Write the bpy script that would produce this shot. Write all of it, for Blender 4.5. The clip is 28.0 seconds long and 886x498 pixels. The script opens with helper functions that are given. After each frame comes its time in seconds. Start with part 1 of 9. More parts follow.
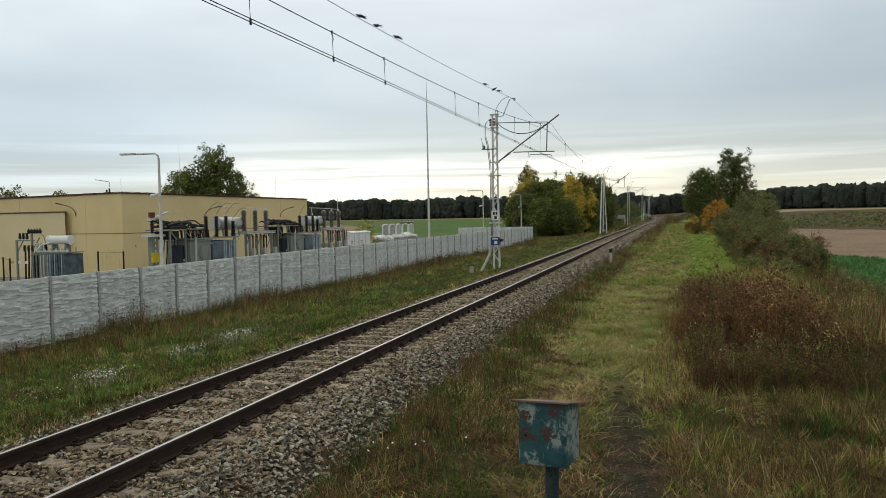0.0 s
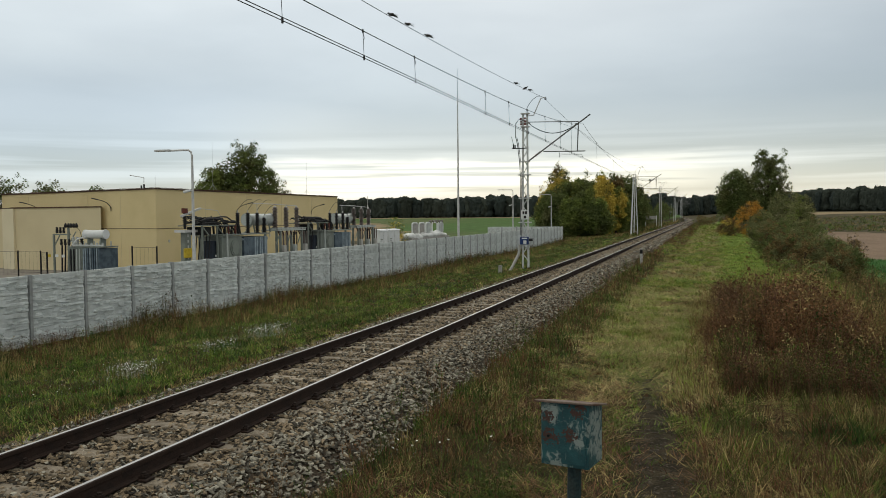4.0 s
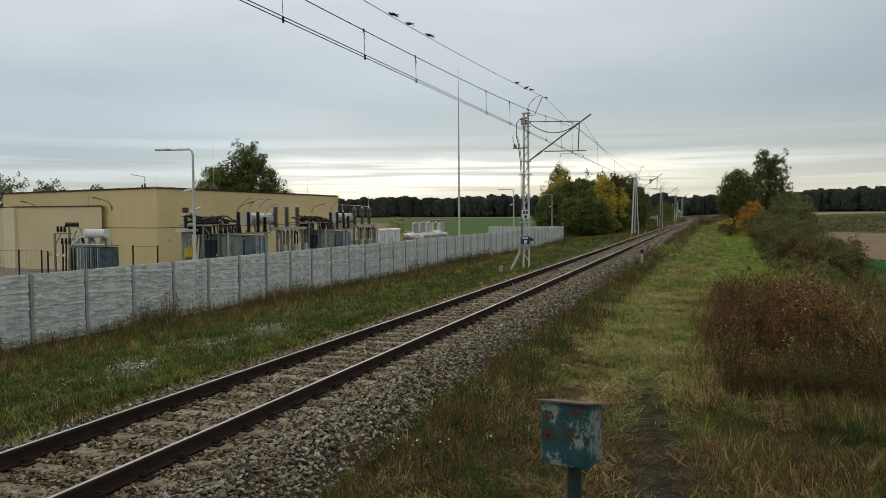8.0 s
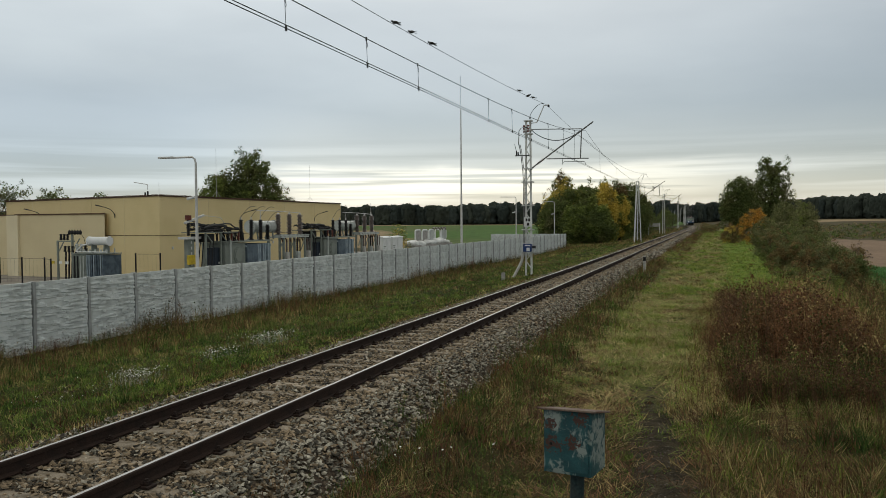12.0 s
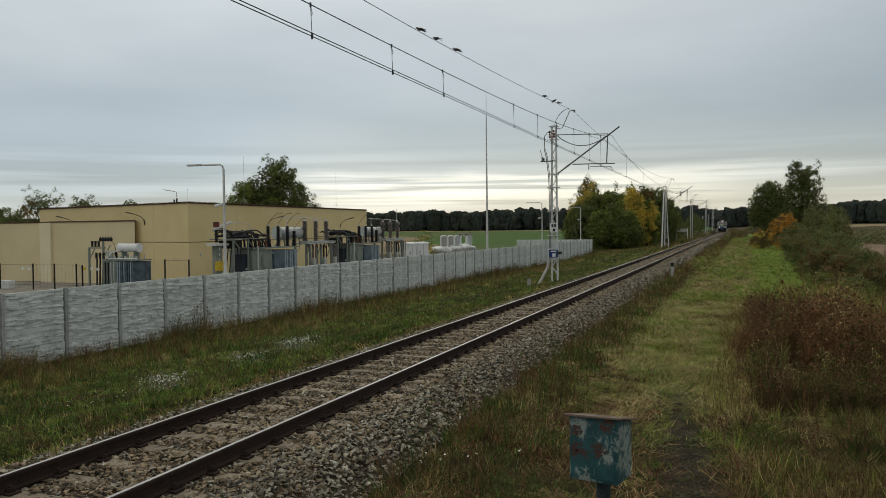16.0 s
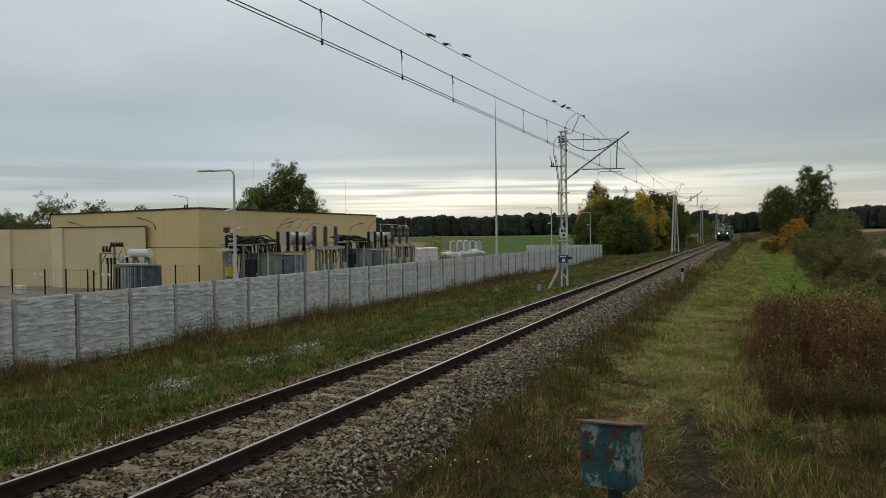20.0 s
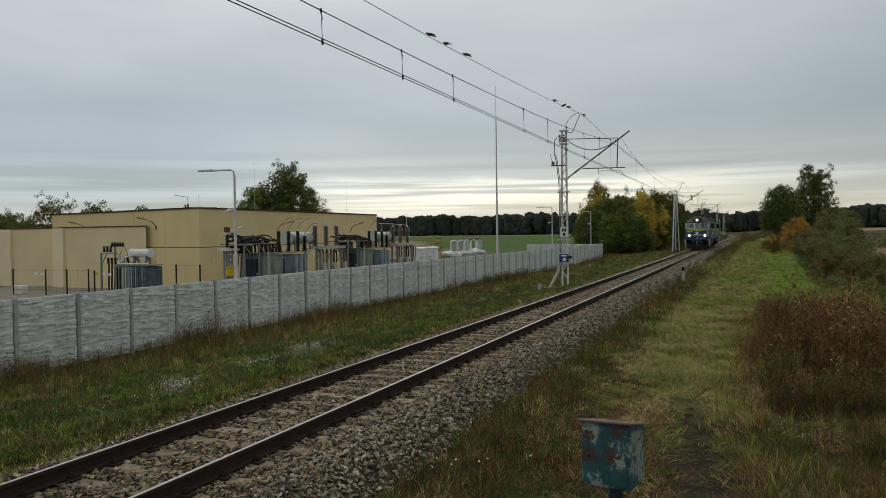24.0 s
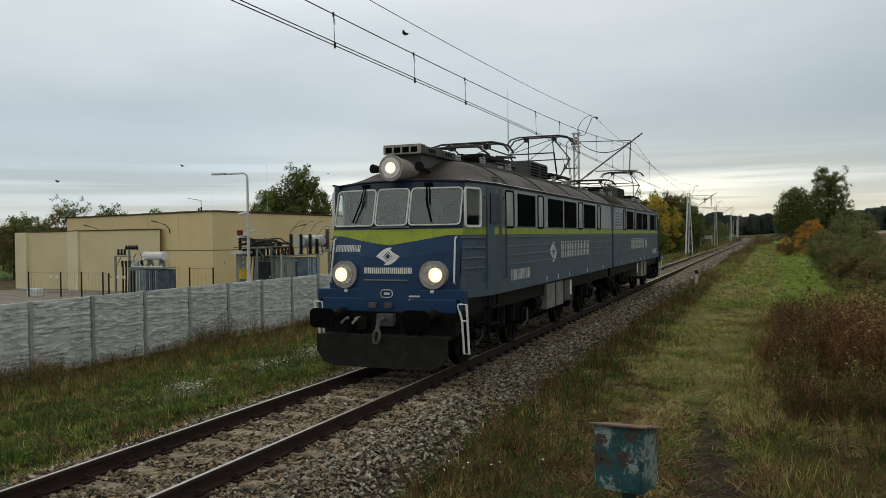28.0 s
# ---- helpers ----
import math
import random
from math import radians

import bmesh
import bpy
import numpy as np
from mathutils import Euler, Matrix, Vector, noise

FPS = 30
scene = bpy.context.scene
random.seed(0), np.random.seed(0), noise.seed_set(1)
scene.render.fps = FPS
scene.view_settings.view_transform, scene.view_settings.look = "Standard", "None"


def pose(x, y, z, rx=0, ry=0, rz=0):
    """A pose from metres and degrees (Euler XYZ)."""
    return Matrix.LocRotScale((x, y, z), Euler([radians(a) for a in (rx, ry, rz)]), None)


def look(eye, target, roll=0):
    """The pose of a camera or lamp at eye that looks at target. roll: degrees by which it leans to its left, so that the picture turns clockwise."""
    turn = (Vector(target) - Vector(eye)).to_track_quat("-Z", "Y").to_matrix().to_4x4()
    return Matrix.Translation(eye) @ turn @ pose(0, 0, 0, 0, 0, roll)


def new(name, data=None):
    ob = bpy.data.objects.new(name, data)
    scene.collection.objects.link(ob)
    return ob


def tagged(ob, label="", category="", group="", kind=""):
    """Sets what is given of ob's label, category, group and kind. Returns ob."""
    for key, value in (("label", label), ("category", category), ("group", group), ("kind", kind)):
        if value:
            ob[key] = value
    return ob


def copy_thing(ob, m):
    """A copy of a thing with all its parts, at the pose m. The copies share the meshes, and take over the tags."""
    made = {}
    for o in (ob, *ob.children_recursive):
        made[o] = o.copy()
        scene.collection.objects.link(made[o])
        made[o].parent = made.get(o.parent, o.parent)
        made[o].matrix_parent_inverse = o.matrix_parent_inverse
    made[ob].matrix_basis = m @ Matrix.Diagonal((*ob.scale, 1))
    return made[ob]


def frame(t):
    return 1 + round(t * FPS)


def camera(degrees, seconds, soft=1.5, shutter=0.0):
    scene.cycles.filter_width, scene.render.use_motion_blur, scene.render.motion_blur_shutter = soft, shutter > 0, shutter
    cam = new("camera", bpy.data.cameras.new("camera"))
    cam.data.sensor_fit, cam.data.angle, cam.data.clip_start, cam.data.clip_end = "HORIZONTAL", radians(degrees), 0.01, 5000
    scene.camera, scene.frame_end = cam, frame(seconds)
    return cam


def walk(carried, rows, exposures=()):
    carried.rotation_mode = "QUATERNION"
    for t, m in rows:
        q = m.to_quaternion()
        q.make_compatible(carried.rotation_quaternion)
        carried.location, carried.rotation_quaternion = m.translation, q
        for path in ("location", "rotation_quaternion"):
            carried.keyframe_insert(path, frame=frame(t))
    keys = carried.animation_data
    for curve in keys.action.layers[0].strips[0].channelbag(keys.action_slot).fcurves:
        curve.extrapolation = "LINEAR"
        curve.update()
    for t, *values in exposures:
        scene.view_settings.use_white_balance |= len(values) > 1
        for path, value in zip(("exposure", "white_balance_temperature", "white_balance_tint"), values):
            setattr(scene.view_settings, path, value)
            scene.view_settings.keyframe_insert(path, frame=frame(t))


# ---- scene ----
# ---- the camera and its walk ----
cam = camera(58.96, 28.0, soft=0.5)
walk(cam, [
    (0, pose(-0.037, 0, 2.4, 87.626, 1.101, 16.279)),
    (0.5, pose(-0.036, 0, 2.4, 87.651, 1.122, 16.240)),
    (1, pose(-0.03, 0, 2.4, 87.598, 1.169, 16.158)),
    (1.5, pose(-0.012, 0, 2.4, 87.640, 1.021, 16.064)),
    (2, pose(-0.008, 0, 2.4, 87.662, 0.793, 16.468)),
    (2.5, pose(-0.008, 0, 2.4, 87.589, 0.499, 16.877)),
    (3, pose(-0.008, 0, 2.4, 87.541, 0.471, 17.381)),
    (3.5, pose(-0.006, 0, 2.4, 87.591, 0.491, 18.124)),
    (5.5, pose(0, 0, 2.4, 87.508, 0.468, 18.714)),
    (6, pose(0, 0, 2.4, 87.489, 0.418, 18.653)),
    (6.5, pose(0, 0, 2.4, 87.463, 0.397, 18.636)),
    (7, pose(0, 0, 2.4, 87.460, 0.372, 18.596)),
    (7.5, pose(0, 0, 2.4, 87.478, 0.395, 18.563)),
    (8, pose(0, 0, 2.4, 87.533, 0.400, 18.518)),
    (8.5, pose(0, 0, 2.4, 87.580, 0.395, 18.509)),
    (9, pose(0, 0, 2.4, 87.714, 0.389, 18.470)),
    (9.5, pose(0, 0, 2.4, 87.734, 0.381, 18.451)),
    (10, pose(0, 0, 2.4, 87.786, 0.396, 18.421)),
    (10.5, pose(0, 0, 2.4, 87.855, 0.392, 18.444)),
    (11, pose(0, 0, 2.4, 87.937, 0.416, 18.472)),
    (11.5, pose(0, 0, 2.4, 88.004, 0.439, 18.566)),
    (12, pose(0, 0, 2.4, 88.086, 0.424, 18.692)),
    (12.5, pose(0, 0, 2.4, 88.160, 0.428, 18.760)),
    (14.5, pose(0, 0, 2.4, 88.483, 0.486, 19.493)),
    (15, pose(0.006, 0, 2.4, 88.508, 0.450, 19.713)),
    (15.5, pose(0.008, 0, 2.4, 88.572, 0.503, 20.452)),
    (16, pose(0.008, 0, 2.4, 88.538, 0.591, 20.570)),
    (16.5, pose(0.008, 0, 2.4, 88.531, 0.592, 20.546)),
    (17, pose(0.008, 0, 2.4, 88.603, 0.590, 20.497)),
    (17.5, pose(0.008, 0, 2.4, 88.720, 0.602, 20.444)),
    (18, pose(0, 0, 2.4, 88.779, 0.614, 20.429)),
    (18.5, pose(0, 0, 2.4, 88.897, 0.611, 20.381)),
    (19, pose(0, 0, 2.4, 88.919, 0.637, 20.490)),
    (19.5, pose(0, 0, 2.4, 88.926, 0.617, 20.923)),
    (20, pose(0, 0, 2.4, 88.931, 0.629, 21.249)),
    (20.5, pose(0, 0, 2.4, 88.920, 0.645, 21.342)),
    (21, pose(0, 0, 2.4, 88.891, 0.690, 21.324)),
    (21.5, pose(0, 0, 2.4, 88.883, 0.693, 21.297)),
    (23.5, pose(0, 0, 2.4, 88.886, 0.718, 21.131)),
    (24, pose(0, 0, 2.4, 88.887, 0.717, 21.294)),
    (24.5, pose(0, 0, 2.4, 88.883, 0.690, 21.281)),
    (25, pose(0, 0, 2.4, 88.845, 0.708, 21.240)),
    (25.5, pose(0, 0, 2.4, 88.833, 0.729, 21.201)),
    (26, pose(0, 0, 2.4, 88.957, 0.753, 21.298)),
    (26.5, pose(0, 0, 2.4, 89.091, 0.740, 21.524)),
    (27, pose(0, 0, 2.4, 89.096, 0.729, 21.760)),
    (27.5, pose(0, 0, 2.4, 89.106, 0.745, 21.932)),
    (28, pose(0, 0, 2.4, 89.114, 0.741, 22.176)),
], exposures=[(0.0, -0.75), (1.0, -0.81), (3.0, -0.85), (7.0, -0.97), (9.0, -1.05), (12.0, -1.05), (15.0, -1.16), (18.0, -1.18), (20.0, -1.24), (26.8, -1.24), (27.7, -1.28), (28.0, -0.98)])

# ---- the plan, in metres: rails run along y, the rail heads lie at z = 0 ----
TRACK_KNOTS = [(-80, -6.07, 0.0), (60, -6.07, 0.0), (100, -5.85, 0.05), (188, -5.2, 0.2), (232, -4.85, 0.27),
               (298, -4.95, 0.36), (386, -8.5, 0.42), (430, -11.9, 0.42), (474, -15.6, 0.5), (562, -23.0, 0.9), (640, -30.2, 1.3),
               (760, -43.0, 1.6), (900, -60.0, 1.8)]
FENCE_X = -18.0
SPEED = 22.0
FRONT_AT_END = 11.57


def spline(knots, y, k):
    """Smooth curve through knots (Catmull-Rom in y), coordinate k."""
    n = len(knots)
    i = 0
    while i < n - 2 and y > knots[i + 1][0]:
        i += 1
    y0, y1 = knots[i][0], knots[i + 1][0]
    u = min(max((y - y0) / (y1 - y0), 0.0), 1.0)
    p1, p2 = knots[i][k], knots[i + 1][k]
    m1 = (p2 - knots[i - 1][k]) / (y1 - knots[i - 1][0]) if i > 0 else (p2 - p1) / (y1 - y0)
    m2 = (knots[i + 2][k] - p1) / (knots[i + 2][0] - y0) if i < n - 2 else (p2 - p1) / (y1 - y0)
    h = y1 - y0
    u2, u3 = u * u, u * u * u
    return (2 * u3 - 3 * u2 + 1) * p1 + (u3 - 2 * u2 + u) * h * m1 + (3 * u2 - 2 * u3) * p2 + (u3 - u2) * h * m2


def track_x(y):
    return spline(TRACK_KNOTS, y, 1)


def track_z(y):
    return spline(TRACK_KNOTS, y, 2)


def smooth(a, b, v):
    u = min(max((v - a) / (b - a), 0.0), 1.0)
    return u * u * (3 - 2 * u)


def lerp(a, b, u):
    return a + (b - a) * u


def fbm(x, y, s, octaves=3):
    return noise.fractal(Vector((x * s, y * s, 3.7)), 1.0, 2.0, octaves)


def ground(x, y):
    """Height of the natural ground."""
    xc, zt = track_x(y), track_z(y)
    d = x - xc
    if d < 0:
        near = lerp(-0.42, -0.62, smooth(-2.3, -4.5, d)) + zt
        z = lerp(near, -1.12, smooth(-3.5, -11.0, d))
        rise = smooth(150, 480, math.hypot(x, y))
        z += rise * 2.3 + smooth(500, 1600, math.hypot(x, y)) * 6
    else:
        z = lerp(-0.48, -0.72, smooth(2.2, 4.0, d)) + zt * smooth(40, 5, d)
        z -= 0.25 * smooth(7, 13, d) * smooth(20, 40, y)
        z += smooth(170, 430, y + 0.3 * x) * 3.6 * smooth(6, 60, d) + smooth(430, 1600, y + 0.3 * x) * 8
    z += 0.05 * fbm(x, y, 0.35) * smooth(2.2, 4.5, abs(d))
    z -= 0.14 * smooth(-14.0, -16.8, x) * smooth(-18.35, -18.05, x) * smooth(112, 98, y)
    if abs(d) < 2.6:
        z = min(z, -0.55 + zt)
    return z


# ---- world and sun: an overcast evening, brighter low in front ----
def build_world():
    world = bpy.data.worlds.new("sky")
    scene.world = world
    world.use_nodes = True
    nt = world.node_tree
    nt.nodes.clear()
    N, L = nt.nodes.new, nt.links.new
    out = N("ShaderNodeOutputWorld")
    sky = N("ShaderNodeTexSky")
    sky.sky_type, sky.sun_disc = "NISHITA", False
    sky.sun_elevation, sky.sun_rotation = radians(25), radians(-12)
    sky_bg = N("ShaderNodeBackground")
    sky.dust_density = 0.1
    sky_bg.inputs["Strength"].default_value = 0.05
    L(sky.outputs[0], sky_bg.inputs[0])
    geo = N("ShaderNodeTexCoord")
    sep = N("ShaderNodeSeparateXYZ")
    L(geo.outputs["Generated"], sep.inputs[0])
    # cloud layers: noise stretched along the horizon
    mp = N("ShaderNodeMapping")
    mp.inputs["Scale"].default_value = (1.3, 1.3, 4.2)
    L(geo.outputs["Generated"], mp.inputs[0])
    n1 = N("ShaderNodeTexNoise")
    n1.inputs["Scale"].default_value, n1.inputs["Detail"].default_value = 1.6, 7
    n1.inputs["Roughness"].default_value = 0.55
    L(mp.outputs[0], n1.inputs[0])
    mp2 = N("ShaderNodeMapping")
    mp2.inputs["Scale"].default_value = (1.6, 1.6, 62.0)
    L(geo.outputs["Generated"], mp2.inputs[0])
    n2 = N("ShaderNodeTexNoise")
    n2.inputs["Scale"].default_value, n2.inputs["Detail"].default_value = 1.5, 5
    L(mp2.outputs[0], n2.inputs[0])
    # elevation, disturbed by the clouds
    add = N("ShaderNodeMath")
    add.operation = "MULTIPLY_ADD"
    L(n1.outputs[0], add.inputs[0])
    add.inputs[1].default_value = 0.10
    L(sep.outputs["Z"], add.inputs[2])
    ramp = N("ShaderNodeValToRGB")
    cr = ramp.color_ramp
    stops = [(0.0, (0.48, 0.48, 0.47)), (0.045, (0.53, 0.53, 0.515)), (0.075, (0.625, 0.62, 0.595)), (0.098, (0.575, 0.58, 0.57)),
             (0.122, (0.43, 0.437, 0.435)), (0.19, (0.365, 0.390, 0.400)), (0.27, (0.525, 0.550, 0.540)), (0.34, (0.66, 0.68, 0.655)),
             (0.55, (0.82, 0.81, 0.72)), (1.0, (1.08, 1.04, 0.90))]
    while len(cr.elements) < len(stops):
        cr.elements.new(0.5)
    for e, (p, c) in zip(cr.elements, stops):
        e.position, e.color = p, (*c, 1)
    L(add.outputs[0], ramp.inputs[0])
    # duller, bluer cloud low down away from the sun
    away = N("ShaderNodeMapRange")
    away.interpolation_type = "SMOOTHSTEP"
    away.inputs[1].default_value, away.inputs[2].default_value = -0.45, -0.62
    L(sep.outputs["X"], away.inputs[0])
    low = N("ShaderNodeMapRange")
    low.interpolation_type = "SMOOTHSTEP"
    low.inputs[1].default_value, low.inputs[2].default_value = 0.20, 0.08
    L(sep.outputs["Z"], low.inputs[0])
    dull = N("ShaderNodeMath")
    dull.operation = "MULTIPLY"
    L(away.outputs[0], dull.inputs[0])
    L(low.outputs[0], dull.inputs[1])
    band = N("ShaderNodeMix")
    band.data_type = "RGBA"
    band.inputs[7].default_value = (0.36, 0.40, 0.445, 1)
    L(dull.outputs[0], band.inputs[0])
    L(ramp.outputs[0], band.inputs[6])
    # thin streaks low down
    streak = N("ShaderNodeMapRange")
    streak.inputs[1].default_value, streak.inputs[2].default_value = 0.40, 0.62
    streak.inputs[3].default_value, streak.inputs[4].default_value = 0.74, 1.22
    L(n2.outputs[0], streak.inputs[0])
    soft = N("ShaderNodeMapRange")
    soft.inputs[1].default_value, soft.inputs[2].default_value = 0.115, 0.06
    soft.inputs[3].default_value, soft.inputs[4].default_value = 0.0, 1.0
    L(sep.outputs["Z"], soft.inputs[0])
    mul = N("ShaderNodeMix")
    mul.data_type, mul.blend_type = "RGBA", "MULTIPLY"
    L(soft.outputs[0], mul.inputs[0])
    L(band.outputs[2], mul.inputs[6])
    L(streak.outputs[0], mul.inputs[7])
    mp3 = N("ShaderNodeMapping")
    mp3.inputs["Scale"].default_value, mp3.inputs["Location"].default_value = (1.1, 1.1, 4.5), (0.3, 0.0, 0.0)
    L(geo.outputs["Generated"], mp3.inputs[0])
    n3 = N("ShaderNodeTexNoise")
    n3.inputs["Scale"].default_value, n3.inputs["Detail"].default_value = 1.9, 6
    L(mp3.outputs[0], n3.inputs[0])
    mass = N("ShaderNodeMapRange")
    mass.inputs[1].default_value, mass.inputs[2].default_value = 0.32, 0.68
    mass.inputs[3].default_value, mass.inputs[4].default_value = 0.89, 1.09
    L(n3.outputs[0], mass.inputs[0])
    mul2 = N("ShaderNodeMix")
    mul2.data_type, mul2.blend_type = "RGBA", "MULTIPLY"
    mul2.inputs[0].default_value = 1.0
    L(mul.outputs[2], mul2.inputs[6])
    L(mass.outputs[0], mul2.inputs[7])
    # the cloud cover is thinner towards the sun's side
    side = N("ShaderNodeMapRange")
    side.inputs[1].default_value, side.inputs[2].default_value = -0.50, 0.18
    side.inputs[3].default_value, side.inputs[4].default_value = 1.13, 0.78
    L(sep.outputs["X"], side.inputs[0])
    mul3 = N("ShaderNodeMix")
    mul3.data_type, mul3.blend_type = "RGBA", "MULTIPLY"
    mul3.inputs[0].default_value = 1.0
    L(mul2.outputs[2], mul3.inputs[6])
    L(side.outputs[0], mul3.inputs[7])
    # a bright, finely streaked break low in the cloud, towards the sun
    def part_of(src, a, b, c, d):
        up, down, both_ways = N("ShaderNodeMapRange"), N("ShaderNodeMapRange"), N("ShaderNodeMath")
        for node, lo, hi in ((up, a, b), (down, d, c)):
            node.interpolation_type = "SMOOTHSTEP"
            node.inputs[1].default_value, node.inputs[2].default_value = lo, hi
            L(src, node.inputs[0])
        both_ways.operation = "MULTIPLY"
        L(up.outputs[0], both_ways.inputs[0])
        L(down.outputs[0], both_ways.inputs[1])
        return both_ways.outputs[0]

    lifted = N("ShaderNodeMath")
    lifted.operation = "MULTIPLY_ADD"
    L(n1.outputs[0], lifted.inputs[0])
    lifted.inputs[1].default_value = 0.05
    L(sep.outputs["Z"], lifted.inputs[2])
    gap = N("ShaderNodeMath")
    gap.operation = "MULTIPLY"
    L(part_of(sep.outputs["X"], -0.60, -0.42, -0.14, 0.10), gap.inputs[0])
    L(part_of(lifted.outputs[0], 0.048, 0.062, 0.088, 0.102), gap.inputs[1])
    mp4 = N("ShaderNodeMapping")
    mp4.inputs["Scale"].default_value, mp4.inputs["Location"].default_value = (3.0, 3.0, 120.0), (1.7, 0.4, 0.0)
    L(geo.outputs["Generated"], mp4.inputs[0])
    n4 = N("ShaderNodeTexNoise")
    n4.inputs["Scale"].default_value, n4.inputs["Detail"].default_value = 1.3, 4
    L(mp4.outputs[0], n4.inputs[0])
    lines = N("ShaderNodeMapRange")
    lines.inputs[1].default_value, lines.inputs[2].default_value = 0.40, 0.52
    L(n4.outputs[0], lines.inputs[0])
    shine = N("ShaderNodeMath")
    shine.operation = "MULTIPLY"
    L(gap.outputs[0], shine.inputs[0])
    L(lines.outputs[0], shine.inputs[1])
    lit = N("ShaderNodeMix")
    lit.data_type, lit.blend_type = "RGBA", "ADD"
    lit.inputs[7].default_value = (0.50, 0.45, 0.36, 1)
    L(shine.outputs[0], lit.inputs[0])
    L(mul3.outputs[2], lit.inputs[6])
    clouds = N("ShaderNodeBackground")
    clouds.inputs["Strength"].default_value = 1.78
    L(lit.outputs[2], clouds.inputs[0])
    both = N("ShaderNodeAddShader")
    L(sky_bg.outputs[0], both.inputs[0])
    L(clouds.outputs[0], both.inputs[1])
    L(both.outputs[0], out.inputs[0])


build_world()
sun = new("sun", bpy.data.lights.new("sun", "SUN"))
sun.data.energy, sun.data.angle, sun.data.color = 0.5, radians(25), (1.0, 0.95, 0.88)
sun.matrix_world = look((-20, 95, 46), (0, 0, 0))


# ---- materials ----
def material(name, color, rough=0.7, metal=0.0, vary=0.25, scale=3.0, fine=40.0, bump=0.2, second=None, amount=0.5, spec=0.25, random_each=0.0, island=0.0, stretch=(1, 1, 1), thin=0.0):
    """A surface with coarse blotches, fine grain and fine relief. second: a second colour laid in blotches."""
    m = bpy.data.materials.new(name)
    m.use_nodes = True
    nt = m.node_tree
    b = nt.nodes["Principled BSDF"]
    N, L = nt.nodes.new, nt.links.new
    tc = N("ShaderNodeTexCoord")
    mp = N("ShaderNodeMapping")
    mp.inputs["Scale"].default_value = stretch
    L(tc.outputs["Object"], mp.inputs[0])
    a = N("ShaderNodeTexNoise")
    a.inputs["Scale"].default_value, a.inputs["Detail"].default_value = scale, 5
    g = N("ShaderNodeTexNoise")
    g.inputs["Scale"].default_value, g.inputs["Detail"].default_value = fine, 3
    L(mp.outputs[0], a.inputs[0])
    L(mp.outputs[0], g.inputs[0])
    base = N("ShaderNodeMix")
    base.data_type = "RGBA"
    base.inputs[6].default_value = (*color, 1)
    base.inputs[7].default_value = (*(second or [c * (1 - vary) for c in color]), 1)
    pick = N("ShaderNodeMapRange")
    pick.inputs[1].default_value, pick.inputs[2].default_value = 0.62 - 0.3 * amount, 0.78 - 0.3 * amount
    L(a.outputs[0], pick.inputs[0])
    L(pick.outputs[0], base.inputs[0])
    grain = N("ShaderNodeMix")
    grain.data_type, grain.blend_type = "RGBA", "MULTIPLY"
    grain.inputs[0].default_value = 1.0
    gr = N("ShaderNodeMapRange")
    gr.inputs[1].default_value, gr.inputs[2].default_value = 0.3, 0.7
    gr.inputs[3].default_value, gr.inputs[4].default_value = 1 - vary, 1 + vary * 0.7
    L(g.outputs[0], gr.inputs[0])
    L(base.outputs[2], grain.inputs[6])
    L(gr.outputs[0], grain.inputs[7])
    last = grain.outputs[2]
    for k, src in ((random_each, "ShaderNodeObjectInfo"), (island, "ShaderNodeNewGeometry")):
        if k:
            info = N(src)
            socket = info.outputs["Random"] if src == "ShaderNodeObjectInfo" else info.outputs["Random Per Island"]
            rr = N("ShaderNodeMapRange")
            rr.inputs[3].default_value, rr.inputs[4].default_value = 1 - k, 1 + k
            L(socket, rr.inputs[0])
            mx = N("ShaderNodeMix")
            mx.data_type, mx.blend_type = "RGBA", "MULTIPLY"
            mx.inputs[0].default_value = 1.0
            L(last, mx.inputs[6])
            L(rr.outputs[0], mx.inputs[7])
            last = mx.outputs[2]
    L(last, b.inputs["Base Color"])
    rm = N("ShaderNodeMapRange")
    rm.inputs[3].default_value, rm.inputs[4].default_value = max(rough - 0.12, 0.03), min(rough + 0.1, 1)
    L(a.outputs[0], rm.inputs[0])
    L(rm.outputs[0], b.inputs["Roughness"])
    b.inputs["Metallic"].default_value = metal
    b.inputs["Specular IOR Level"].default_value = spec
    if bump:
        bp = N("ShaderNodeBump")
        bp.inputs["Strength"].default_value, bp.inputs["Distance"].default_value = bump, 0.02
        L(g.outputs[0], bp.inputs["Height"])
        L(bp.outputs[0], b.inputs["Normal"])
    if thin:
        # light passes through leaves and blades
        tr = N("ShaderNodeBsdfTranslucent")
        L(last, tr.inputs[0])
        mixs = N("ShaderNodeMixShader")
        mixs.inputs[0].default_value = thin
        L(b.outputs[0], mixs.inputs[1])
        L(tr.outputs[0], mixs.inputs[2])
        L(mixs.outputs[0], nt.nodes["Material Output"].inputs[0])
    return m


def glow(name, color, strength):
    m = bpy.data.materials.new(name)
    m.use_nodes = True
    b = m.node_tree.nodes["Principled BSDF"]
    b.inputs["Base Color"].default_value = (*color, 1)
    b.inputs["Emission Color"].default_value = (*color, 1)
    b.inputs["Emission Strength"].default_value = strength
    return m


